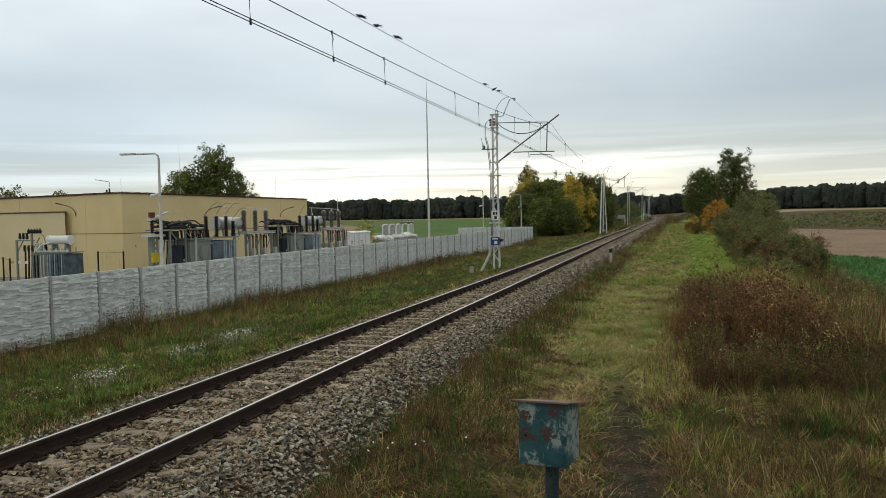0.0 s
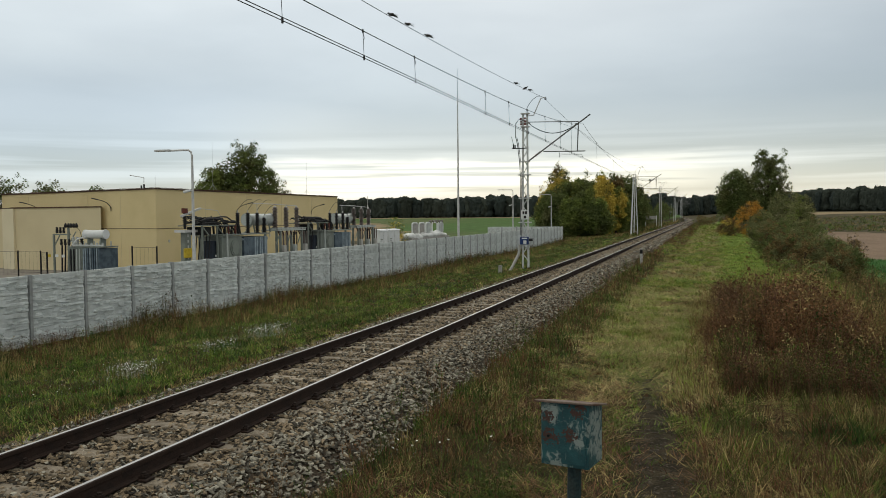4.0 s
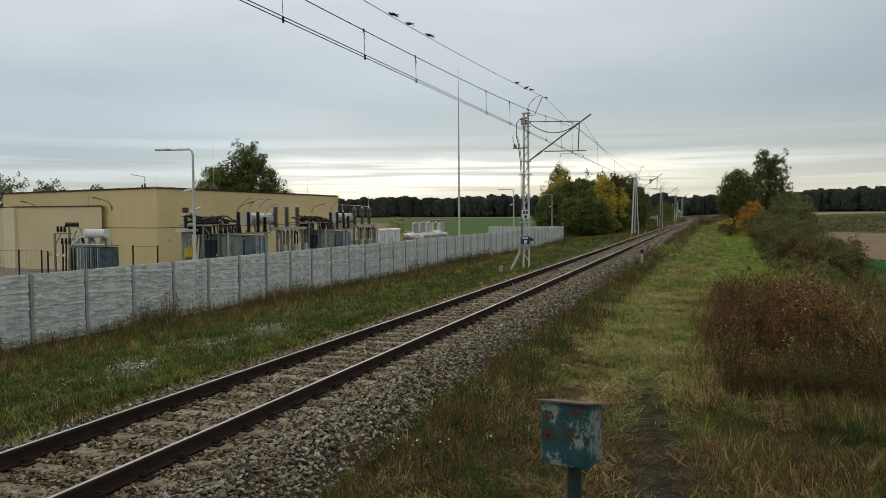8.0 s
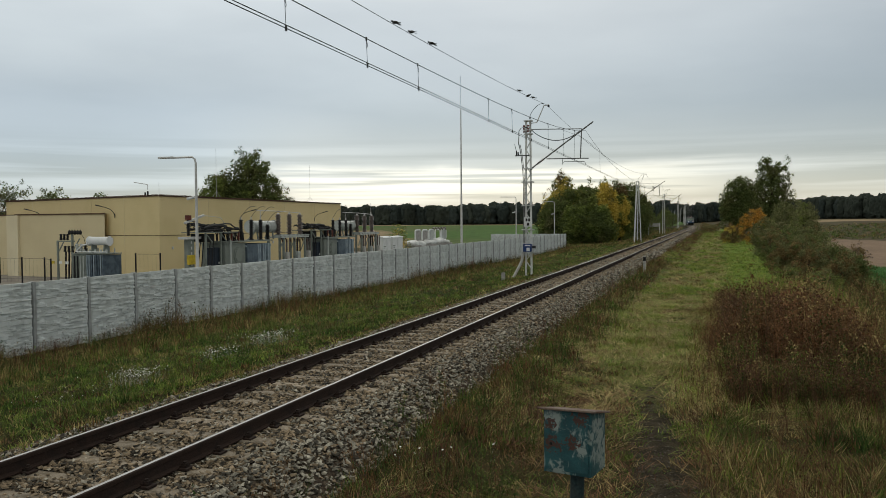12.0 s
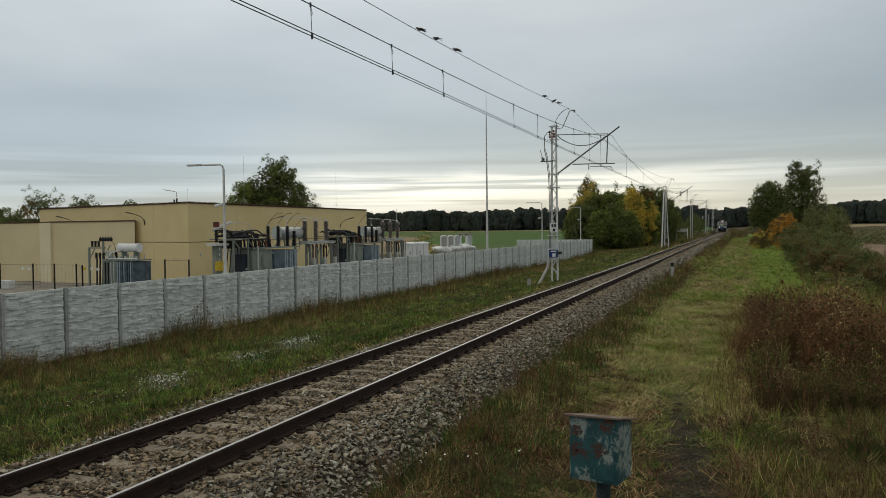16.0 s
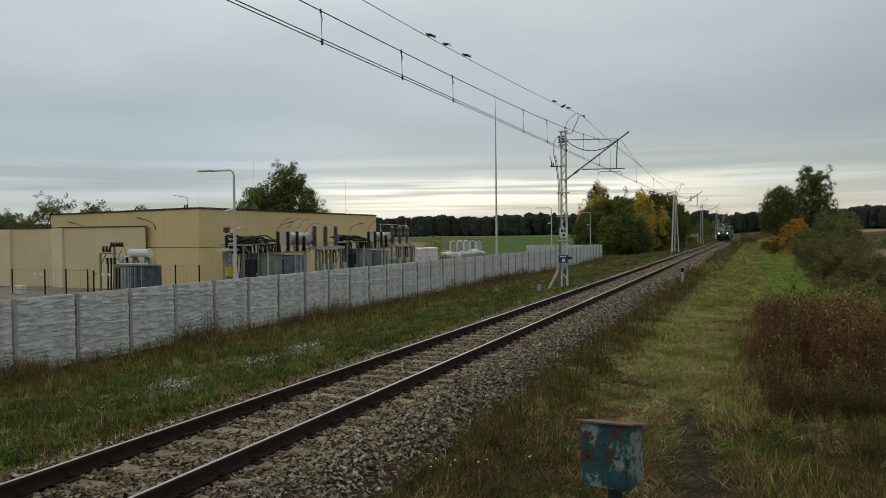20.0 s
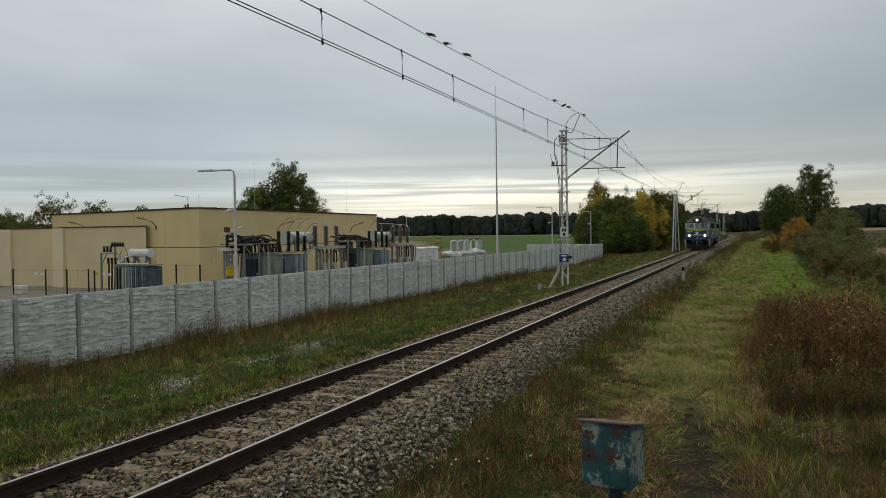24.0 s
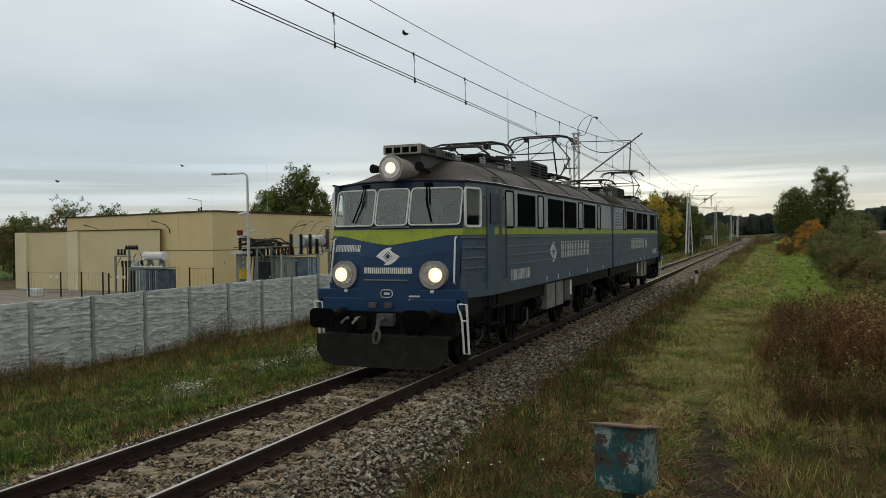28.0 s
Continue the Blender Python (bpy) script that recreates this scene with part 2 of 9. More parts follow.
def pane_glass(name, tint, gloss):
    """Thin tinted glazing: light passes straight through, a share of it is mirrored."""
    m = bpy.data.materials.new(name)
    m.use_nodes = True
    nt = m.node_tree
    N, L = nt.nodes.new, nt.links.new
    clear, shiny, mixs = N("ShaderNodeBsdfTransparent"), N("ShaderNodeBsdfGlossy"), N("ShaderNodeMixShader")
    clear.inputs[0].default_value = (*tint, 1)
    shiny.inputs["Color"].default_value, shiny.inputs["Roughness"].default_value = (0.85, 0.9, 0.9, 1), 0.03
    mixs.inputs[0].default_value = gloss
    L(clear.outputs[0], mixs.inputs[1])
    L(shiny.outputs[0], mixs.inputs[2])
    L(mixs.outputs[0], nt.nodes["Material Output"].inputs[0])
    return m


# ---- mesh helpers ----
def link_mesh(name, verts, faces, mats, idx=None, smooth_shade=False):
    me = bpy.data.meshes.new(name)
    me.from_pydata([tuple(v) for v in verts], [], faces)
    for m in mats if isinstance(mats, (list, tuple)) else [mats]:
        me.materials.append(m)
    if idx is not None:
        me.polygons.foreach_set("material_index", np.asarray(idx, dtype=np.int32))
    if smooth_shade:
        me.polygons.foreach_set("use_smooth", np.ones(len(me.polygons), dtype=bool))
    me.update()
    return new(name, me)


def part(name, bm, mat, parent=None, label="", at=None, smooth_shade=False):
    """Links a bmesh as one mesh object under a thing or a part."""
    me = bpy.data.meshes.new(name)
    bmesh.ops.recalc_face_normals(bm, faces=bm.faces)
    bm.to_mesh(me)
    bm.free()
    for m in mat if isinstance(mat, (list, tuple)) else [mat]:
        me.materials.append(m)
    if smooth_shade:
        me.polygons.foreach_set("use_smooth", np.ones(len(me.polygons), dtype=bool))
    ob = new(name, me)
    if parent is not None:
        ob.parent = parent
    if at is not None:
        ob.matrix_basis = at
    if label:
        ob["label"] = label
    return ob


def twin(ob, m, parent=None):
    """Another object on the same mesh."""
    o = bpy.data.objects.new(ob.name.split(".")[0], ob.data)
    scene.collection.objects.link(o)
    o.parent = parent if parent is not None else ob.parent
    o.matrix_basis = m
    if "label" in ob:
        o["label"] = ob["label"]
    return o


def thing(name, x, y, z, rz=0, label="", category="", group="", kind=""):
    e = new(name)
    e.matrix_basis = pose(x, y, z, 0, 0, rz)
    e.empty_display_size = 0.2
    return tagged(e, label, category, group, kind)


def box(bm, x0, x1, y0, y1, z0, z1, bevel=0.0, m=None, mi=0):
    r = bmesh.ops.create_cube(bm, size=1.0)
    vs = r["verts"]
    for v in vs:
        v.co = Vector((lerp(x0, x1, v.co.x + 0.5), lerp(y0, y1, v.co.y + 0.5), lerp(z0, z1, v.co.z + 0.5)))
    if m is not None:
        bmesh.ops.transform(bm, matrix=m, verts=vs)
    fs = {f for v in vs for f in v.link_faces}
    for f in fs:
        f.material_index = mi
    if bevel:
        es = list({e for v in vs for e in v.link_edges})
        bmesh.ops.bevel(bm, geom=es, offset=bevel, segments=2, affect="EDGES", profile=0.6)
    return bm


def rod(bm, p0, p1, r0, r1=None, n=10, mi=0, caps=True):
    p0, p1 = Vector(p0), Vector(p1)
    r1 = r0 if r1 is None else r1
    d = p1 - p0
    m = Matrix.Translation((p0 + p1) / 2) @ d.to_track_quat("Z", "Y").to_matrix().to_4x4()
    r = bmesh.ops.create_cone(bm, cap_ends=caps, segments=n, radius1=r0, radius2=r1, depth=d.length, matrix=m)
    for f in {f for v in r["verts"] for f in v.link_faces}:
        f.material_index = mi
    return bm


def bar(bm, p0, p1, w, h, mi=0):
    """A rectangular bar from p0 to p1."""
    p0, p1 = Vector(p0), Vector(p1)
    d = p1 - p0
    m = Matrix.Translation((p0 + p1) / 2) @ d.to_track_quat("Y", "Z").to_matrix().to_4x4()
    return box(bm, -w / 2, w / 2, -d.length / 2, d.length / 2, -h / 2, h / 2, m=m, mi=mi)


def path_rod(bm, pts, r, n=8, mi=0):
    """One continuous tube along pts, closed at both ends."""
    pts = [Vector(p) for p in pts]
    rings = []
    side = None
    for k, p in enumerate(pts):
        d = (pts[min(k + 1, len(pts) - 1)] - pts[max(k - 1, 0)]).normalized()
        if side is None:
            side = d.orthogonal().normalized()
        side = (side - d * side.dot(d)).normalized()
        up = d.cross(side)
        rings.append([bm.verts.new(p + (side * math.cos(6.2832 * q / n) + up * math.sin(6.2832 * q / n)) * r) for q in range(n)])
    faces = [bm.faces.new((a[q], a[(q + 1) % n], b[(q + 1) % n], b[q])) for a, b in zip(rings, rings[1:]) for q in range(n)]
    faces += [bm.faces.new(rings[0][::-1]), bm.faces.new(rings[-1])]
    for f in faces:
        f.material_index = mi
    return bm


def ball(bm, c, r, sub=2, scale=(1, 1, 1), mi=0):
    s = bmesh.ops.create_icosphere(bm, subdivisions=sub, radius=r, matrix=Matrix.Translation(c) @ Matrix.Diagonal((*scale, 1)))
    for f in {f for v in s["verts"] for f in v.link_faces}:
        f.material_index = mi
    return bm


def prism(bm, outline, y0, y1, mi=0):
    """A closed outline of (x, z) pushed along y."""
    a = [bm.verts.new((x, y0, z)) for x, z in outline]
    b = [bm.verts.new((x, y1, z)) for x, z in outline]
    n = len(outline)
    fs = [bm.faces.new(a[::-1]), bm.faces.new(b)]
    fs += [bm.faces.new((a[i], a[(i + 1) % n], b[(i + 1) % n], b[i])) for i in range(n)]
    for f in fs:
        f.material_index = mi
    return bm


def scattered(name, shapes, spots, mats):
    """One mesh of many small pieces. shapes: list of (verts, faces) arrays, all faces triangles;
    spots: per shape an array of rows x, y, z, size, height, turn, lean, lean direction, material."""
    V, F, MI = [], [], []
    base = 0
    for (sv, sf), rows in zip(shapes, spots):
        if len(rows) == 0:
            continue
        sv, sf, rows = np.asarray(sv, float), np.asarray(sf, int), np.asarray(rows, float)
        c, s = np.cos(rows[:, 5]), np.sin(rows[:, 5])
        x = sv[None, :, 0] * rows[:, 3, None]
        y = sv[None, :, 1] * rows[:, 3, None]
        z = sv[None, :, 2] * rows[:, 4, None]
        X = x * c[:, None] - y * s[:, None] + z * (rows[:, 6] * np.cos(rows[:, 7]))[:, None] + rows[:, 0, None]
        Y = x * s[:, None] + y * c[:, None] + z * (rows[:, 6] * np.sin(rows[:, 7]))[:, None] + rows[:, 1, None]
        Z = z + rows[:, 2, None]
        V.append(np.stack([X, Y, Z], -1).reshape(-1, 3))
        n = len(rows)
        F.append((sf[None] + (np.arange(n) * len(sv))[:, None, None] + base).reshape(-1, 3))
        MI.append(np.repeat(rows[:, 8].astype(np.int32), len(sf)))
        base += n * len(sv)
    V, F, MI = np.concatenate(V), np.concatenate(F), np.concatenate(MI)
    me = bpy.data.meshes.new(name)
    me.vertices.add(len(V))
    me.vertices.foreach_set("co", V.ravel())
    me.loops.add(len(F) * 3)
    me.loops.foreach_set("vertex_index", F.ravel().astype(np.int32))
    me.polygons.add(len(F))
    me.polygons.foreach_set("loop_start", np.arange(0, len(F) * 3, 3, dtype=np.int32))
    for m in mats:
        me.materials.append(m)
    me.polygons.foreach_set("material_index", MI)
    me.update(calc_edges=True)
    return new(name, me)


def parts(name, bm, mat, parent, label="", gap=0.002):
    """Links each separate lump of a bmesh as a part of its own; lumps nearer than gap stay one."""
    left, lumps = set(bm.verts), []
    while left:
        todo = [left.pop()]
        vs = []
        while todo:
            v = todo.pop()
            vs.append(v)
            for e in v.link_edges:
                o = e.other_vert(v)
                if o in left:
                    left.discard(o)
                    todo.append(o)
        lo = [min(v.co[i] for v in vs) - gap / 2 for i in range(3)]
        hi = [max(v.co[i] for v in vs) + gap / 2 for i in range(3)]
        lumps.append((lo, hi, vs))
    lumps.sort(key=lambda q: tuple(q[0]))
    merged = []
    for lo, hi, vs in lumps:
        again = True
        while again:
            again = False
            for k, (l2, h2, v2) in enumerate(merged):
                if all(lo[i] <= h2[i] and l2[i] <= hi[i] for i in range(3)):
                    lo, hi, vs = [min(a, b) for a, b in zip(lo, l2)], [max(a, b) for a, b in zip(hi, h2)], vs + v2
                    merged.pop(k)
                    again = True
                    break
        merged.append((lo, hi, vs))
    for lo, hi, vs in merged:
        b2, m2 = bmesh.new(), {}
        for v in vs:
            m2[v] = b2.verts.new(v.co)
        for f in {f for v in vs for f in v.link_faces}:
            nf = b2.faces.new([m2[v] for v in f.verts])
            nf.material_index = f.material_index
        part(name, b2, mat, parent, label)
    bm.free()


# surfaces
def meadow_material():
    """Rough wayside soil and grass; the ground's growth values lay mown straw, lush grass and bare earth over it."""
    m = bpy.data.materials.new("wayside_meadow")
    m.use_nodes = True
    nt = m.node_tree
    b = nt.nodes["Principled BSDF"]
    N, L = nt.nodes.new, nt.links.new
    tc = N("ShaderNodeTexCoord")

    def grain(scale, detail, stretch=(1, 1, 1)):
        mp = N("ShaderNodeMapping")
        mp.inputs["Scale"].default_value = stretch
        L(tc.outputs["Object"], mp.inputs[0])
        n = N("ShaderNodeTexNoise")
        n.inputs["Scale"].default_value, n.inputs["Detail"].default_value = scale, detail
        L(mp.outputs[0], n.inputs[0])
        return n.outputs[0]

    def mixed(fac, c0, c1):
        mx = N("ShaderNodeMix")
        mx.data_type = "RGBA"
        L(fac, mx.inputs[0])
        for k, c in ((6, c0), (7, c1)):
            if isinstance(c, tuple):
                mx.inputs[k].default_value = (*c, 1)
            else:
                L(c, mx.inputs[k])
        return mx.outputs[2]

    def ramp(v, lo, hi, out0=0.0, out1=1.0):
        r = N("ShaderNodeMapRange")
        r.inputs[1].default_value, r.inputs[2].default_value = lo, hi
        r.inputs[3].default_value, r.inputs[4].default_value = out0, out1
        L(v, r.inputs[0])
        return r.outputs[0]

    def ragged(share, n):
        """A growth value with a ragged edge."""
        ad = N("ShaderNodeMath")
        ad.operation = "MULTIPLY_ADD"
        L(n, ad.inputs[0])
        ad.inputs[1].default_value = 1.1
        L(share, ad.inputs[2])
        return ramp(ad.outputs[0], 0.85, 1.25)

    coarse, mid, fine = grain(0.7, 5), grain(4.0, 6), grain(38.0, 5)
    rows = grain(1.1, 5, (1.0, 0.25, 1.0))
    at = N("ShaderNodeAttribute")
    at.attribute_name = "growth"
    sep = N("ShaderNodeSeparateXYZ")
    L(at.outputs["Vector"], sep.inputs[0])
    rough = mixed(ramp(mid, 0.38, 0.62), (0.027, 0.022, 0.011), (0.044, 0.046, 0.016))
    rough = mixed(ramp(coarse, 0.5, 0.68), rough, (0.066, 0.050, 0.023))
    mown = mixed(ramp(rows, 0.38, 0.62), (0.125, 0.150, 0.040), (0.215, 0.182, 0.080))
    mown = mixed(ramp(mid, 0.56, 0.72), mown, (0.11, 0.085, 0.042))
    lush = mixed(ramp(coarse, 0.35, 0.7), (0.125, 0.205, 0.030), (0.175, 0.210, 0.048))
    earth = mixed(ramp(mid, 0.4, 0.6), (0.032, 0.027, 0.018), (0.064, 0.052, 0.032))
    c = mixed(ragged(sep.outputs["X"], mid), rough, mown)
    c = mixed(ragged(sep.outputs["Y"], mid), c, lush)
    c = mixed(ragged(sep.outputs["Z"], mid), c, earth)
    mul = N("ShaderNodeMix")
    mul.data_type, mul.blend_type = "RGBA", "MULTIPLY"
    mul.inputs[0].default_value = 1.0
    L(c, mul.inputs[6])
    L(ramp(fine, 0.3, 0.7, 0.5, 1.4), mul.inputs[7])
    L(mul.outputs[2], b.inputs["Base Color"])
    b.inputs["Roughness"].default_value = 0.95
    b.inputs["Specular IOR Level"].default_value = 0.04
    bp = N("ShaderNodeBump")
    bp.inputs["Strength"].default_value, bp.inputs["Distance"].default_value = 0.8, 0.03
    L(fine, bp.inputs["Height"])
    L(bp.outputs[0], b.inputs["Normal"])
    return m


M_MEADOW = meadow_material()
M_PLOUGH = material("ploughed_soil", (0.230, 0.165, 0.115), 0.95, second=(0.19, 0.135, 0.095), scale=0.15, fine=3, vary=0.25, bump=0.8, spec=0.04)
M_CROP = material("green_crop", (0.075, 0.180, 0.050), 0.9, second=(0.06, 0.135, 0.04), scale=0.6, fine=5, vary=0.5, bump=1.0, spec=0.04)
M_FIELD = material("far_green_field", (0.064, 0.122, 0.028), 0.95, second=(0.10, 0.125, 0.045), scale=0.02, fine=0.6, vary=0.25, bump=0.5, stretch=(1, 0.3, 1), spec=0.04)
M_STUBBLE = material("pale_stubble", (0.27, 0.20, 0.12), 0.95, second=(0.22, 0.18, 0.10), scale=0.03, fine=0.5, vary=0.2, bump=0.4, spec=0.04)
M_HEATH = material("rough_meadow", (0.088, 0.070, 0.040), 0.95, second=(0.066, 0.062, 0.030), scale=0.06, fine=1.2, vary=0.4, bump=0.8, spec=0.04)
M_YARD = material("yard_gravel", (0.26, 0.24, 0.21), 0.95, scale=1.0, fine=30, bump=0.6, spec=0.04)
M_BALLAST = material("ballast_bed", (0.105, 0.083, 0.060), 0.95, second=(0.055, 0.043, 0.033), scale=9, fine=28, vary=0.55, bump=1.0, spec=0.04)
M_RAIL_SIDE = material("rusty_rail_steel", (0.036, 0.023, 0.018), 0.8, metal=0.0, spec=0.12, second=(0.028, 0.020, 0.017), scale=6, fine=60, vary=0.3, bump=0.15)
M_RAIL_TOP = material("polished_rail_head", (0.46, 0.44, 0.42), 0.42, metal=0.7, vary=0.12, scale=4, fine=80, bump=0.03, stretch=(1, 0.1, 1))
M_SLEEPER = material("weathered_sleeper", (0.29, 0.245, 0.185), 0.9, second=(0.17, 0.14, 0.10), scale=6, fine=50, vary=0.3, bump=0.4, random_each=0.25)
M_FENCE = material("cast_concrete", (0.60, 0.635, 0.625), 0.9, second=(0.48, 0.51, 0.50), scale=2.5, fine=45, vary=0.14, bump=0.35, random_each=0.06)
# darker than the panels: shade on the posts' near side is in the colour
M_POST = material("concrete_post", (0.37, 0.385, 0.38), 0.9, second=(0.28, 0.29, 0.285), scale=3, fine=45, vary=0.15, bump=0.3, random_each=0.08)
M_RENDER = material("sand_yellow_render", (0.665, 0.545, 0.30), 0.92, second=(0.63, 0.515, 0.275), scale=0.5, fine=60, vary=0.06, bump=0.15)
M_RENDER_PALE = material("cream_render", (0.655, 0.56, 0.355), 0.92, second=(0.62, 0.525, 0.33), scale=0.5, fine=60, vary=0.06, bump=0.15)
M_RENDER_LIGHT = material("light_cream_render", (0.72, 0.64, 0.45), 0.92, second=(0.67, 0.59, 0.41), scale=0.5, fine=60, vary=0.06, bump=0.15)
M_COPING = material("brown_sheet_coping", (0.105, 0.055, 0.032), 0.6, scale=3, fine=30, vary=0.25)
M_GALV = material("galvanised_steel", (0.56, 0.56, 0.55), 0.5, metal=0.25, second=(0.47, 0.47, 0.46), scale=5, fine=60, vary=0.1, bump=0.08)
M_DARK_STEEL = material("dark_steel", (0.05, 0.05, 0.052), 0.6, metal=0.3, scale=6, fine=50, vary=0.2)
M_WIRE = material("weathered_copper_wire", (0.045, 0.045, 0.045), 0.55, metal=0.4, scale=3, fine=40, bump=0)


# ---- ground: one sheet to the horizon ----
def steps(spec):
    """spec: (start, (stop, step), (stop, step) ...) -> sorted coordinates"""
    v = [spec[0]]
    for stop, st in spec[1:]:
        while v[-1] < stop - st * 0.5:
            v.append(v[-1] + st)
        v[-1] = stop
    return v


def zone(x, y):
    """Which surface lies at this place: 0 the meadow along the line, then the fields and the yard."""
    d = x - track_x(y)
    w = 0.8 * fbm(x, y, 0.15)
    if d < 0:
        if x < FENCE_X - 0.1 and y < 104 and x > -75:
            return 6 if x > -52 and y < 90 else 5
        if x > -30 and y < 320:
            return 0
        r = math.hypot(x, y)
        if y > 100 and x < -24 - 0.02 * y and r < 520:
            side = -x / y + 0.012 * fbm(x, y, 0.02)
            if side > 0.385 and r < 130 + 160 * smooth(0.385, 0.425, side):
                return 4
            return 3 if r < 420 else 4
        return 3 if r < 900 else 5
    if x < 3.2 + 0.026 * y + w and y < 300 or y < 30 + w * 3 and x < 6.5 + w:
        return 0
    if x > 4.6 + 0.08 * y + w and 24 < y + 0.2 * x and y + 1.6 * x < 81:
        return 2
    if x > 4.4 + 0.08 * y and 81 <= y + 1.6 * x and y + 1.5 * x < 182:
        return 1
    if y + 0.2 * x > 345 and y + 0.2 * x < 405 and x > 20:
        return 4
    return 5


def path_off(x, y):
    """Distance from the middle of the trodden path."""
    return abs(x + 0.5 + 0.087 * (y - 9.3))


def meadow_shares(x, y):
    """How much mown straw, lush grass and bare earth lies here."""
    d = x - track_x(y)
    if d < 0 or y > 340 or y < -20:
        return 0.0, 0.0, 0.0
    edge = 0.5 + 0.012 * y
    mown = smooth(2.6, 4.4, d) * smooth(-0.5, 0.5, edge - x) * smooth(9, 20, y) * smooth(330, 260, y)
    lush = smooth(-1.2, 1.0, x - edge) * smooth(-0.5, 0.8, 3.2 + 0.026 * y - x) * smooth(31, 42, y)
    earth = smooth(0.50, 0.18, path_off(x, y)) * smooth(16, 11, y) * smooth(4.5, 6.5, y)
    return mown, lush, earth


def build_ground():
    xs = steps((-3200, (-800, 200), (-200, 40), (-60, 8), (-20, 2), (-8, 0.6), (-4.0, 0.4), (2.4, 0.16), (8, 0.4), (40, 1.6), (200, 10), (800, 50), (3200, 200)))
    ys = steps((-400, (-40, 40), (0, 4), (9, 0.8), (27, 0.2), (60, 0.8), (120, 2), (320, 5), (800, 20), (3800, 150)))
    nx, ny = len(xs), len(ys)
    verts = [(x, y, ground(x, y)) for y in ys for x in xs]
    faces, idx = [], []
    for j in range(ny - 1):
        for i in range(nx - 1):
            a = j * nx + i
            faces.append((a, a + 1, a + nx + 1, a + nx))
            idx.append(zone((xs[i] + xs[i + 1]) / 2, (ys[j] + ys[j + 1]) / 2))
    ob = link_mesh("ground", verts, faces, [M_MEADOW, M_PLOUGH, M_CROP, M_FIELD, M_STUBBLE, M_HEATH, M_YARD], idx, True)
    shares = ob.data.attributes.new("growth", "FLOAT_VECTOR", "POINT")
    shares.data.foreach_set("vector", np.array([meadow_shares(x, y) for y in ys for x in xs]).ravel())
    tagged(ob, "grassy ground with mown strip, ploughed and green fields", "ground", kind="structure")


def sweep(name, outline, mats, marks, ys, dx=0.0, dz=0.0, closed=True, parent=None):
    """A profile (offset, height) carried along the track."""
    verts, faces, idx = [], [], []
    n = len(outline)
    for y in ys:
        h = (track_x(y + 0.5) - track_x(y - 0.5))
        c = 1 / math.sqrt(1 + h * h)
        for o, z in outline:
            verts.append((track_x(y) + (o + dx) * c, y - (o + dx) * h * c, track_z(y) + z + dz))
    m = n if closed else n - 1
    for j in range(len(ys) - 1):
        for i in range(m):
            a, b = j * n + i, j * n + (i + 1) % n
            faces.append((a, b, b + n, a + n))
            idx.append(marks[i])
    if closed:
        faces.append(tuple(range(n))[::-1])
        faces.append(tuple(range((len(ys) - 1) * n, len(ys) * n)))
        idx += [0, 0]
    ob = link_mesh(name, verts, faces, mats, idx)
    ob.parent = parent
    return ob


